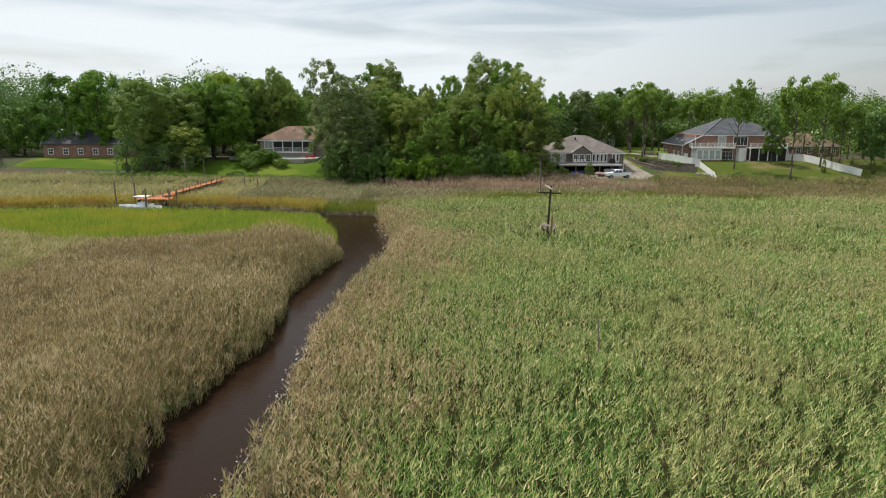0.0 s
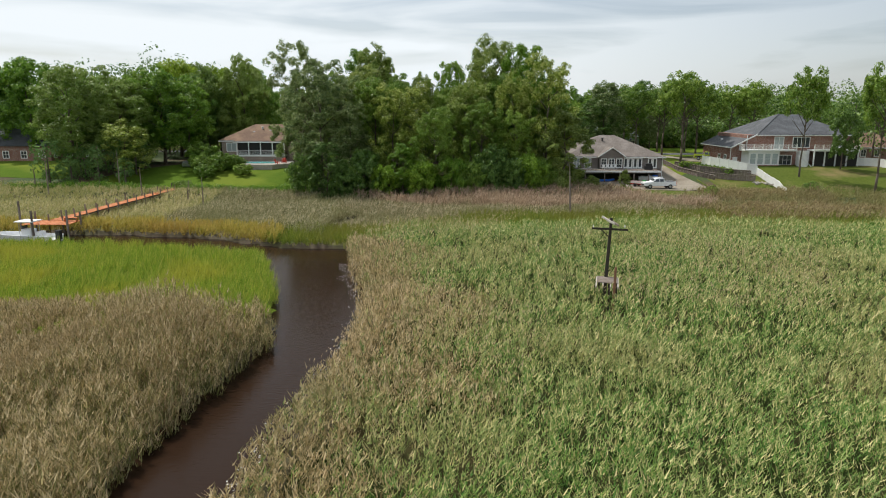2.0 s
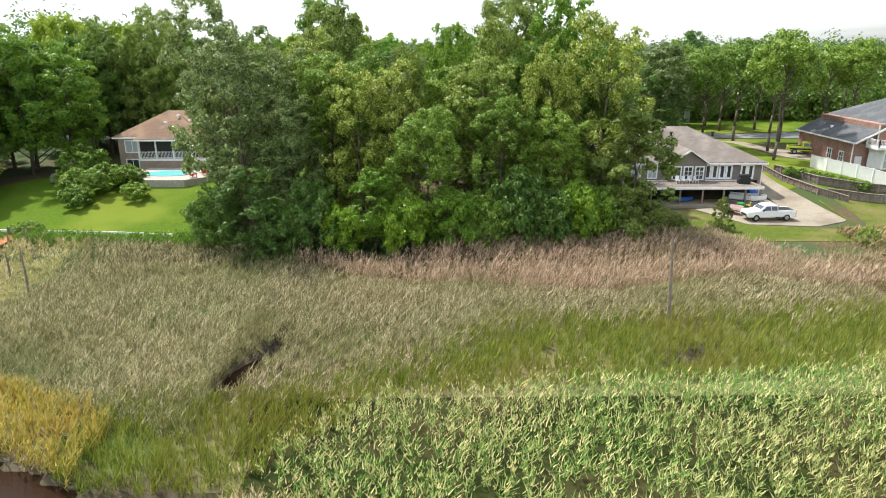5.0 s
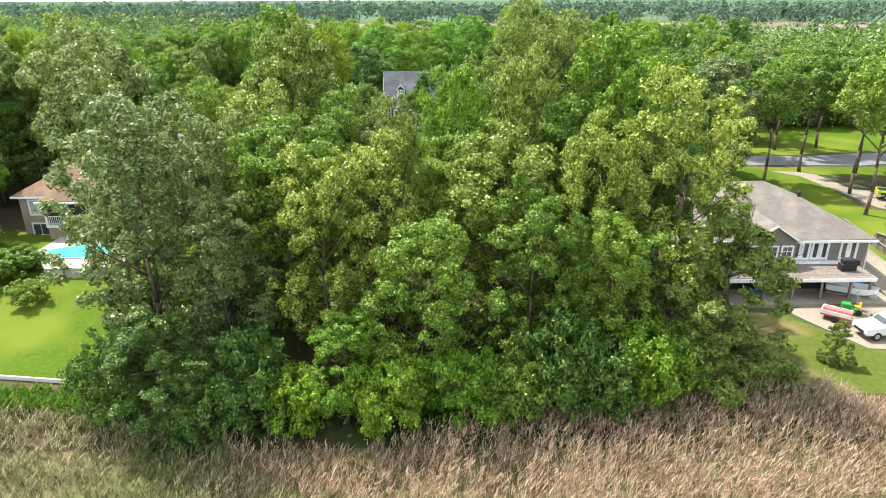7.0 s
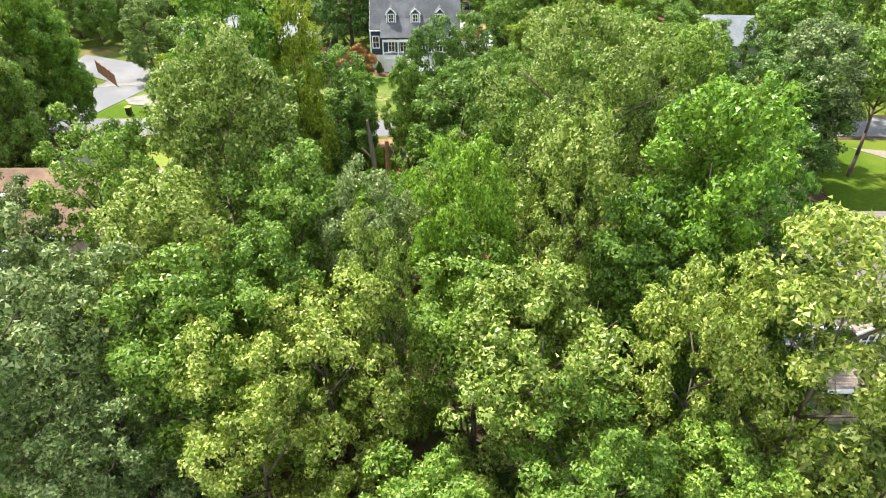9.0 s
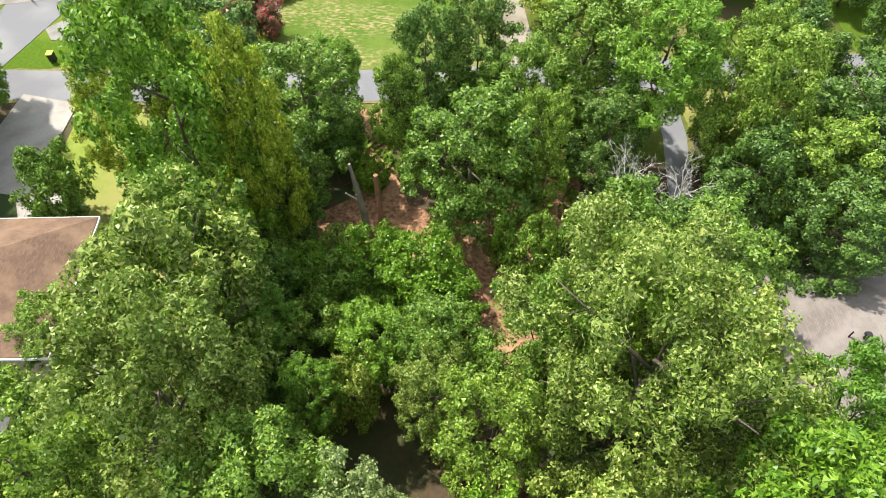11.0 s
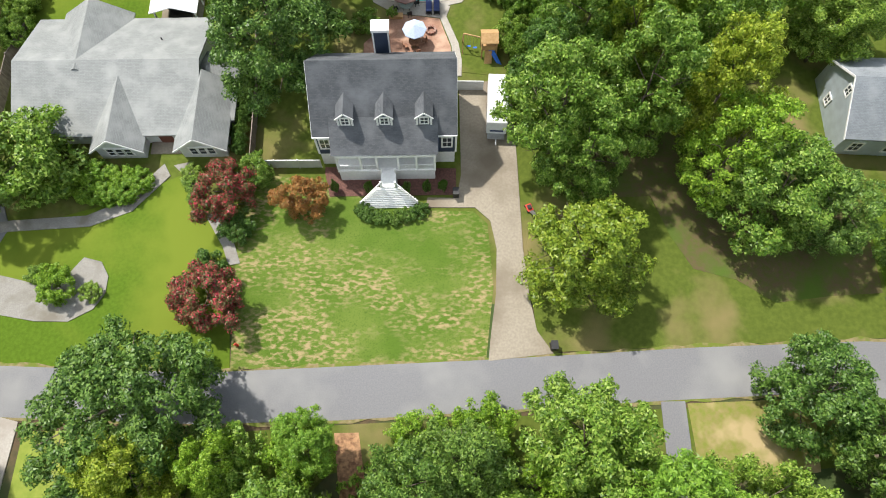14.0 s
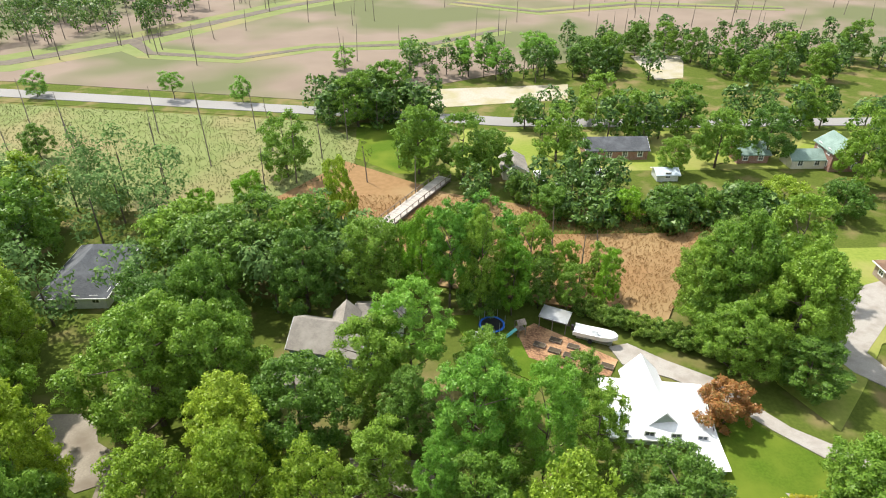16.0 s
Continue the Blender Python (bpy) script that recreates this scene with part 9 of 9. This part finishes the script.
for i in range(14):
    a, b = 2 * math.pi * i / 14, 2 * math.pi * (i + 1) / 14
    add_tube(bm, (0.5 * math.cos(a), 0.5 * math.sin(a), 0.16), (0.5 * math.cos(b), 0.5 * math.sin(b), 0.16), 0.17, 0.17, 8)
part("ring", bm, M_METAL_WHITE, fl)
kd = thing("outdoor_kitchen", "white counter unit against the rear wall", "counter", pose(-0.6, 233.0, 4.0))
part("cabinet", box(-1.8, -0.35, 0, 1.8, 0.35, 0.85), M_WHITE, kd)
part("worktop", box(-1.85, -0.4, 0.85, 1.85, 0.4, 0.92), M_GLASS_PALE, kd, "pale stone worktop")
cv = thing("planter", "green leafy planter box on the patio", "planter", pose(-2.4, 239.6, 4.0))
part("box", box(-0.8, -0.3, 0, 0.8, 0.3, 0.4), M_CEDAR, cv)
tree("HEDGE", -2.8, 239.6, 0.9, 0.6, 4.3)
tree("HEDGE", 1.9, 232.9, 0.9, 0.7, 4.0)
fp = thing("fire_pit", "low round brick fire pit", "fire pit", pose(1.6, 237.6, 4.0))
bm = bmesh.new()
for i in range(12):
    a = 2 * math.pi * i / 12
    add_box(bm, 0.5 * math.cos(a) - 0.13, 0.5 * math.sin(a) - 0.13, 0, 0.5 * math.cos(a) + 0.13, 0.5 * math.sin(a) + 0.13, 0.3)
part("ring", bm, M_BRICK, fp)

ps = thing("playset", "honey-coloured wooden playset with tower, swings and blue slide", "playset", pose(8.0, 234.6, 3.95))
for x in (-0.8, 0.8):
    for y in (-0.8, 0.8):
        part("post", box(x - 0.07, y - 0.07, 0, x + 0.07, y + 0.07, 2.6), M_CEDAR, ps)
part("platform", box(-0.85, -0.85, 1.3, 0.85, 0.85, 1.4), M_CEDAR, ps)
part("roof", gable_roof(-0.8, -0.8, 0.8, 0.8, 2.6, 3.2, "x", 0.15, 0.06), M_CEDAR, ps)
for y in (-0.82, 0.82):
    part("side_panel", box(-0.8, y - 0.03, 1.45, 0.8, y + 0.03, 2.0), M_CEDAR, ps)
part("slide", slab([(0.85, -1.6, 0.12), (1.4, -1.9, 0.12), (0.5, -0.8, 1.4), (-0.1, -0.85, 1.4)], 0.06), M_BLUE, ps, "blue plastic slide")
part("swing_beam", bar((-0.8, 0, 2.4), (-2.8, 0.6, 2.4), 0.1, 0.14), M_CEDAR, ps)
for s in (-0.8, 0.8):
    part("swing_leg", bar((-2.8, 0.6, 2.4), (-2.9, 0.6 + s, 0), 0.09, 0.09), M_CEDAR, ps)
for k in (0.35, 0.7):
    x, y = -0.8 - 2 * k, 0.6 * k
    sw = part("swing_seat", box(x - 0.22, y - 0.1, 0.5, x + 0.22, y + 0.1, 0.54), M_BLUE, ps)
    for s in (-0.2, 0.2):
        part("rope", tube((x + s, y, 0.54), (x + s, y, 2.35), 0.012, 0.012, 4), M_STEEL, sw)
part("ladder", slab([(-0.5, -1.6, 0.0), (0.3, -1.6, 0.0), (0.3, -0.9, 1.35), (-0.5, -0.9, 1.35)], 0.05), M_CEDAR, ps)


def trampoline(x, y, r, edge):
    t = thing("trampoline", "round black trampoline with coloured rim and net poles", "trampoline", pose(x, y, gz(x, y)))
    part("mat", tube((0, 0, 0.86), (0, 0, 0.9), r * 0.86, r * 0.86, 28), M_BLACK, t)
    bm = bmesh.new()
    for i in range(28):
        a, b = 2 * math.pi * i / 28, 2 * math.pi * (i + 1) / 28
        add_bar(bm, (r * 0.94 * math.cos(a), r * 0.94 * math.sin(a), 0.9), (r * 0.94 * math.cos(b), r * 0.94 * math.sin(b), 0.9), 0.34, 0.08)
    part("rim", bm, edge, t)
    for i in range(6):
        a = 2 * math.pi * i / 6
        part("leg", tube((r * math.cos(a), r * math.sin(a), 0), (r * math.cos(a), r * math.sin(a), 2.5), 0.04, 0.04, 6), M_STEEL, t)


trampoline(6.3, 258.8, 2.1, M_NAVY)
trampoline(15.2, 297.4, 2.0, M_BLUE)

# washed-up brush beside the ditch
rnd = random.Random(5)
heap = thing("brush_pile", "dark washed-up heap of bare brush and roots in the marsh", "brush", pose(-12.0, 113.8, 0.3))
for cx, cy, r in ((0.3, 1.9, 0.8), (-0.2, 0.2, 0.7), (0.0, -1.6, 0.9)):
    bm = bmesh.new()
    for i in range(70):
        a = rnd.uniform(0, 2 * math.pi)
        d = Vector((math.cos(a), math.sin(a), rnd.uniform(0.3, 1.6))).normalized() * rnd.uniform(0.5, 1.1) * r
        o = Vector((cx + rnd.gauss(0, 0.3), cy + rnd.gauss(0, 0.45), rnd.uniform(-0.1, 0.3)))
        add_tube(bm, o, o + d, 0.035, 0.012, 4)
    part("branches", bm, M_POLE, heap)
# fallen branches over the cleared ground
bm = bmesh.new()
for i in range(420):
    x, y = rnd.uniform(-9, 12), rnd.uniform(165, 186)
    if abs(y - np.interp(x, (-11, -5, 2, 8, 13), (179, 178, 175, 170, 172))) > 6:
        continue
    a, ln = rnd.uniform(0, math.pi), rnd.uniform(0.3, 1.6)
    z = gz(x, y) + 0.09
    add_tube(bm, (x, y, z), (x + math.cos(a) * ln, y + math.sin(a) * ln, z + rnd.uniform(0.02, 0.18)), 0.03, 0.012, 4)
tagged(part("branch_litter", bm, M_CEDAR_DARK), "broken sticks and branches scattered over the clearing", "branches", kind="stuff")

# bins, mailbox, mower beside the drives
for x, y, mat, lid in ((3.9, 216.8, M_BLACK, M_BLACK), (12.6, 200.9, M_BLACK, M_BLACK), (-40.6, 201.8, M_BLACK, M_LIME)):
    b = thing("wheelie_bin", "black wheeled rubbish bin", "bin", pose(x, y, drop(x, y, 0.1)))
    bm = box(-0.3, -0.35, 0.05, 0.3, 0.35, 1.0)
    part("body", bm, mat, b, bevel=0.04)
    part("lid", box(-0.33, -0.4, 1.0, 0.33, 0.4, 1.07), lid, b)
    for s in (-0.3, 0.3):
        part("wheel", tube((s - 0.04, 0.3, 0.1), (s + 0.04, 0.3, 0.1), 0.1, 0.1, 10), M_RUBBER, b)
pm = thing("push_mower", "small red push mower parked on the lawn", "mower", pose(11.3, 215.2, drop(11.3, 215.2, 0.06), 0, 0, 20))
part("deck", box(-0.3, -0.4, 0.1, 0.3, 0.4, 0.25), M_RED, pm)
part("engine", box(-0.18, -0.2, 0.25, 0.18, 0.2, 0.5), M_BLACK, pm)
part("handle", bar((0, -0.4, 0.25), (0, -1.2, 0.95), 0.4, 0.03), M_STEEL, pm)
for sx in (-0.33, 0.33):
    for sy in (-0.33, 0.33):
        part("wheel", tube((sx - 0.03, sy, 0.12), (sx + 0.03, sy, 0.12), 0.12, 0.12, 10), M_RUBBER, pm)
hy = thing("fire_hydrant", "red fire hydrant at the roadside bed", "hydrant", pose(-17.0, 201.6, drop(-17, 201.6)))
part("barrel", tube((0, 0, 0), (0, 0, 0.6), 0.13, 0.12, 10), M_RED, hy)
part("bonnet", tube((0, 0, 0.6), (0, 0, 0.78), 0.15, 0.04, 10), M_RED, hy)
part("outlet", tube((-0.24, 0, 0.42), (0.24, 0, 0.42), 0.07, 0.07, 8), M_RED, hy)

# north garden
sh = thing("shed", "open timber shed with corrugated metal roof", "shed", pose(25, 297.6, 3.9, 0, 0, -28))
part("roof", slab([(-2.3, -1.3, 2.2), (2.3, -1.3, 2.2), (2.3, 1.4, 2.7), (-2.3, 1.4, 2.7)], 0.06), M_STEEL, sh, "corrugated metal roof")
for x in (-2.1, 0, 2.1):
    for y in (-1.1, 1.2):
        part("post", box(x - 0.07, y - 0.07, 0, x + 0.07, y + 0.07, 2.3), M_WOOD_GREY, sh)
part("back_wall", box(-2.1, 1.2, 0, 2.1, 1.26, 2.3), M_WOOD_GREY, sh)
nb = thing("boat", "white motorboat on a trailer beside the shed", "boat", pose(30.6, 294.0, 4.5, 0, 0, -24))
part("hull", hull(6.6, 2.3, 1.1), M_METAL_WHITE, nb)
part("console", box(-0.6, -0.4, 0.6, 0.4, 0.4, 1.6), M_METAL_WHITE, nb, bevel=0.05)
part("outboard", box(-3.8, -0.22, 0.5, -3.3, 0.22, 1.5), M_BLACK, nb, bevel=0.06)
part("trailer_frame", box(-2.8, -0.7, -0.3, 2.6, 0.7, -0.1), M_STEEL, nb)
for s in (-1, 1):
    part("wheel", tube((-0.6, s * 0.8, -0.25), (-0.6, s * 1.02, -0.25), 0.32, 0.32, 12), M_RUBBER, nb)
gn = thing("football_goal", "white framed football goal on the lawn", "goal", pose(14.4, 293.4, 3.95, 0, 0, -24))
for x in (-2.2, 2.2):
    part("post", tube((x, 0, 0), (x, 0, 1.9), 0.06, 0.06, 8), M_WHITE, gn)
    part("stay", bar((x, 0, 1.9), (x, 1.1, 0), 0.05, 0.05), M_WHITE, gn)
part("crossbar", bar((-2.2, 0, 1.9), (2.2, 0, 1.9), 0.1, 0.1), M_WHITE, gn)
part("ground_bar", bar((-2.2, 1.1, 0.05), (2.2, 1.1, 0.05), 0.06, 0.06), M_WHITE, gn)
for i in range(12):
    part("net_cord", bar((-2.2 + i * 0.4, 0, 1.88), (-2.2 + i * 0.4, 1.1, 0.05), 0.02, 0.02), M_WHITE, gn)
sl = thing("playset", "small wooden climbing frame with teal slide", "playset", pose(19.4, 296.0, 3.95, 0, 0, 20))
for x in (-0.6, 0.6):
    for y in (-0.6, 0.6):
        part("post", box(x - 0.06, y - 0.06, 0, x + 0.06, y + 0.06, 2.2), M_WOOD_GREY, sl)
part("roof", gable_roof(-0.6, -0.6, 0.6, 0.6, 2.2, 2.8, "x", 0.12, 0.05), M_WOOD_GREY, sl)
part("platform", box(-0.65, -0.65, 1.1, 0.65, 0.65, 1.18), M_WOOD_GREY, sl)
part("slide", slab([(-2.4, -0.3, 0.1), (-2.4, 0.3, 0.1), (-0.65, 0.3, 1.2), (-0.65, -0.3, 1.2)], 0.06), M_TEAL, sl)
for i, (x, y) in enumerate(((22, 293), (24, 291.6), (26, 290.4), (24.6, 294), (27, 292.4), (29, 289.2), (31, 288))):
    b = thing("raised_bed", "timber raised vegetable bed on bare earth", "planter", pose(x, y, 3.98, 0, 0, -28), "vegetable beds")
    for a in ((-0.9, -0.5, 0.9, -0.44), (-0.9, 0.44, 0.9, 0.5), (-0.9, -0.44, -0.84, 0.44), (0.84, -0.44, 0.9, 0.44)):
        part("board", box(a[0], a[1], 0, a[2], a[3], 0.35), M_WOOD_GREY, b)
    part("soil", box(-0.84, -0.44, 0, 0.84, 0.44, 0.28), M_EARTH, b)

# boardwalk bridge over the inlet
br = thing("footbridge", "weathered grey timber road bridge with railings", "bridge", pose(2, 340, 3.3))
plank_run(br, (-4.8, 328.0), (9.6, 352.5), 3.2, 4.3, 60, M_WOOD_PALE, "plank", 0.1)
for s in (-1, 1):
    dx, dy = s * 1.55 * 0.862, -s * 1.55 * 0.507
    wpart("girder", bar((-4.8 + dx, 328 + dy, 4.0), (9.6 + dx, 352.5 + dy, 4.0), 0.25, 0.45), M_WOOD_GREY, br)
    wpart("handrail", bar((-4.8 + dx, 328 + dy, 5.25), (9.6 + dx, 352.5 + dy, 5.25), 0.1, 0.12), M_WOOD_GREY, br)
    for i in range(13):
        t = i / 12
        x, y = -4.8 + 14.4 * t + dx, 328 + 24.5 * t + dy
        wpart("post", box(x - 0.09, y - 0.09, 2.6, x + 0.09, y + 0.09, 5.3), M_WOOD_GREY, br)

# bare trunks in the north marsh
for x, y, H in ((-70, 352, 15), (-77, 362, 14), (-60, 366, 13), (-52, 349, 16), (-46, 362, 17), (-33, 371, 14), (-24, 352, 16), (-29, 343, 13), (-20, 366, 12), (-88, 380, 13), (-95, 366, 12),
                (-66, 384, 13), (-40, 384, 14), (-8, 352, 9), (-1, 360, 8), (29, 322, 9), (31.4, 309, 10), (36, 316, 7), (38, 341, 8), (-104, 392, 13), (-57, 392, 12), (-15, 378, 11), (52, 333, 8), (3, 346, 9)):
    snag(x, y, H, 0.6 * math.sin(x), 0.16)


# ---------------- far woods and far dead trunks, each one joined ----------------
def far_wood(name, label, spots, leaf, ll=1.5, k=150):
    """Many distant trees in one object: clumps of broad leaf sprays and a stem each."""
    co = []
    stems = bmesh.new()
    for x, y, H, R in spots:
        z = gz(x, y)
        m = 22
        d = unit(rng.normal(size=(m, 3)) + [0, 0, 0.15])
        c = np.array([x, y, z + H * 0.48]) + d * rng.uniform(0.55, 0.95, (m, 1)) * [R * 0.8, R * 0.8, H * 0.44]
        g = rng.integers(m, size=k)
        e = unit(rng.normal(size=(k, 3)) + 0.5 * d[g] + [0, 0, 0.4])
        p = c[g] + e * (0.7 + 0.4 * rng.random((k, 1))) * R * rng.uniform(0.26, 0.42, (m, 1))[g]
        n = unit(e * 0.8 + [0, 0, 0.25] + rng.normal(size=(k, 3)) * 0.35)
        sz = ll * (0.7 + 0.6 * rng.random(k)) * min(1.0, R / 4.5)
        co.append(sprays_at(p, n, sz, sz * 0.8))
        add_tube(stems, (x, y, z - 0.3), (x, y, z + H * 0.6), 0.22, 0.1, 4)
    ob = tagged(new(name, tris_object(name, np.concatenate(co), leaf)), label, "woods", kind="stuff")
    st = part(name + "_stems", stems, M_BARK)
    tagged(st, "trunks of the distant trees", "woods", kind="stuff")
    return ob


def fill(n, x0, x1, y0, y1, heights, clear=(), gap=4.0, ratio=(0.30, 0.40)):
    out, tries = [], 0
    while len(out) < n and tries < n * 25:
        tries += 1
        a, b = rng.uniform(x0, x1), rng.uniform(y0, y1)
        if any(u0 < a < u1 and v0 < b < v1 for u0, v0, u1, v1 in clear) or any((a - p) ** 2 + (b - q) ** 2 < gap * gap for p, q, _, _ in out):
            continue
        H = rng.uniform(*heights)
        out.append((a, b, H, H * rng.uniform(*ratio)))
    return out


CLEAR_WEST = ((-104, 160, -71, 186), (-60, 194, -36, 232), (-75, 195, 0, 204))
FAR_WEST = (fill(70, -170, -62, 184, 216, (21, 26), CLEAR_WEST, 5.0) + fill(26, -160, -104, 150, 184, (14, 20), (), 6) + fill(10, -70, -56, 142, 152, (5, 9), (), 3)
            + fill(46, -150, -70, 214, 300, (17, 22), (), 8) + fill(40, -120, -46, 300, 348, (13, 18), ((-60, 302, -45, 324),), 6.5) + fill(12, -46, -4, 300, 322, (12, 16), ((-16, 282, -2, 300),), 6))
FAR_EAST = (fill(36, 42, 112, 223, 232, (6, 10), ((36, 216, 60, 238),), 2.8, (0.42, 0.5)) + fill(46, 48, 190, 226, 254, (8, 13), ((36, 216, 60, 238),), 4.5, (0.40, 0.5)) + fill(52, 56, 180, 206, 250, (18, 22), ((40, 216, 60, 236), (44, 199, 84, 222)), 6) + fill(20, 86, 170, 160, 198, (14, 18), ((86, 172, 112, 196), (48, 184, 84, 204)), 6)
            + fill(46, 66, 150, 250, 292, (15, 20), ((58, 260, 76, 296),), 7) + fill(24, 100, 190, 292, 345, (13, 18), (), 8))
FAR_NORTH = (fill(16, 30, 78, 326, 336, (5, 8), (), 3.0, (0.5, 0.62)) + fill(12, 14, 48, 338, 346, (7, 11), (), 4) + fill(11, 36, 112, 374, 384, (11, 15), (), 5)
             + fill(46, 46, 230, 424, 472, (10, 14), ((80, 426, 102, 460), (164, 424, 208, 462)), 6) + fill(18, -4, 60, 426, 442, (10, 15), (), 5, (0.22, 0.3))
             + fill(14, -26, 8, 384, 398, (11, 15), (), 4) + fill(90, -300, -104, 474, 580, (14, 19), ((-140, 440, -90, 500),), 7) + fill(20, 100, 220, 340, 384, (10, 15), ((90, 350, 112, 366),), 6))
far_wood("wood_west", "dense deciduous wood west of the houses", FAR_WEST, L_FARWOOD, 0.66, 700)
far_wood("wood_east", "deciduous wood east of the gardens", FAR_EAST, L_DARK, 0.66, 700)
far_wood("wood_north", "trees along the highway and marsh edge", FAR_NORTH, L_DARK, 1.0, 460)
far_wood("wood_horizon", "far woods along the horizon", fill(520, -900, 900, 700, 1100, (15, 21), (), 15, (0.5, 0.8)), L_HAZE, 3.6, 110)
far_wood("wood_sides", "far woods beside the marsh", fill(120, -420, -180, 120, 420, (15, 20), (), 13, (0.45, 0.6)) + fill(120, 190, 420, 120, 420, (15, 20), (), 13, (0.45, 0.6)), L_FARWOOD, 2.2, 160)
sn = bmesh.new()
for i in range(170):
    if i < 80:
        x, y = rng.uniform(-230, -60), rng.uniform(440, 570)
    else:
        x, y = rng.uniform(-60, 260), rng.uniform(440, 640)
    H = rng.uniform(7, 15)
    z = gz(x, y)
    add_tube(sn, (x, y, z - 0.2), (x + rng.normal() * 0.5, y, z + H), 0.2, 0.07, 4)
tagged(part("far_snags", sn, M_WOOD_GREY), "distant bare dead trunks across the marsh", "dead trees", kind="stuff")
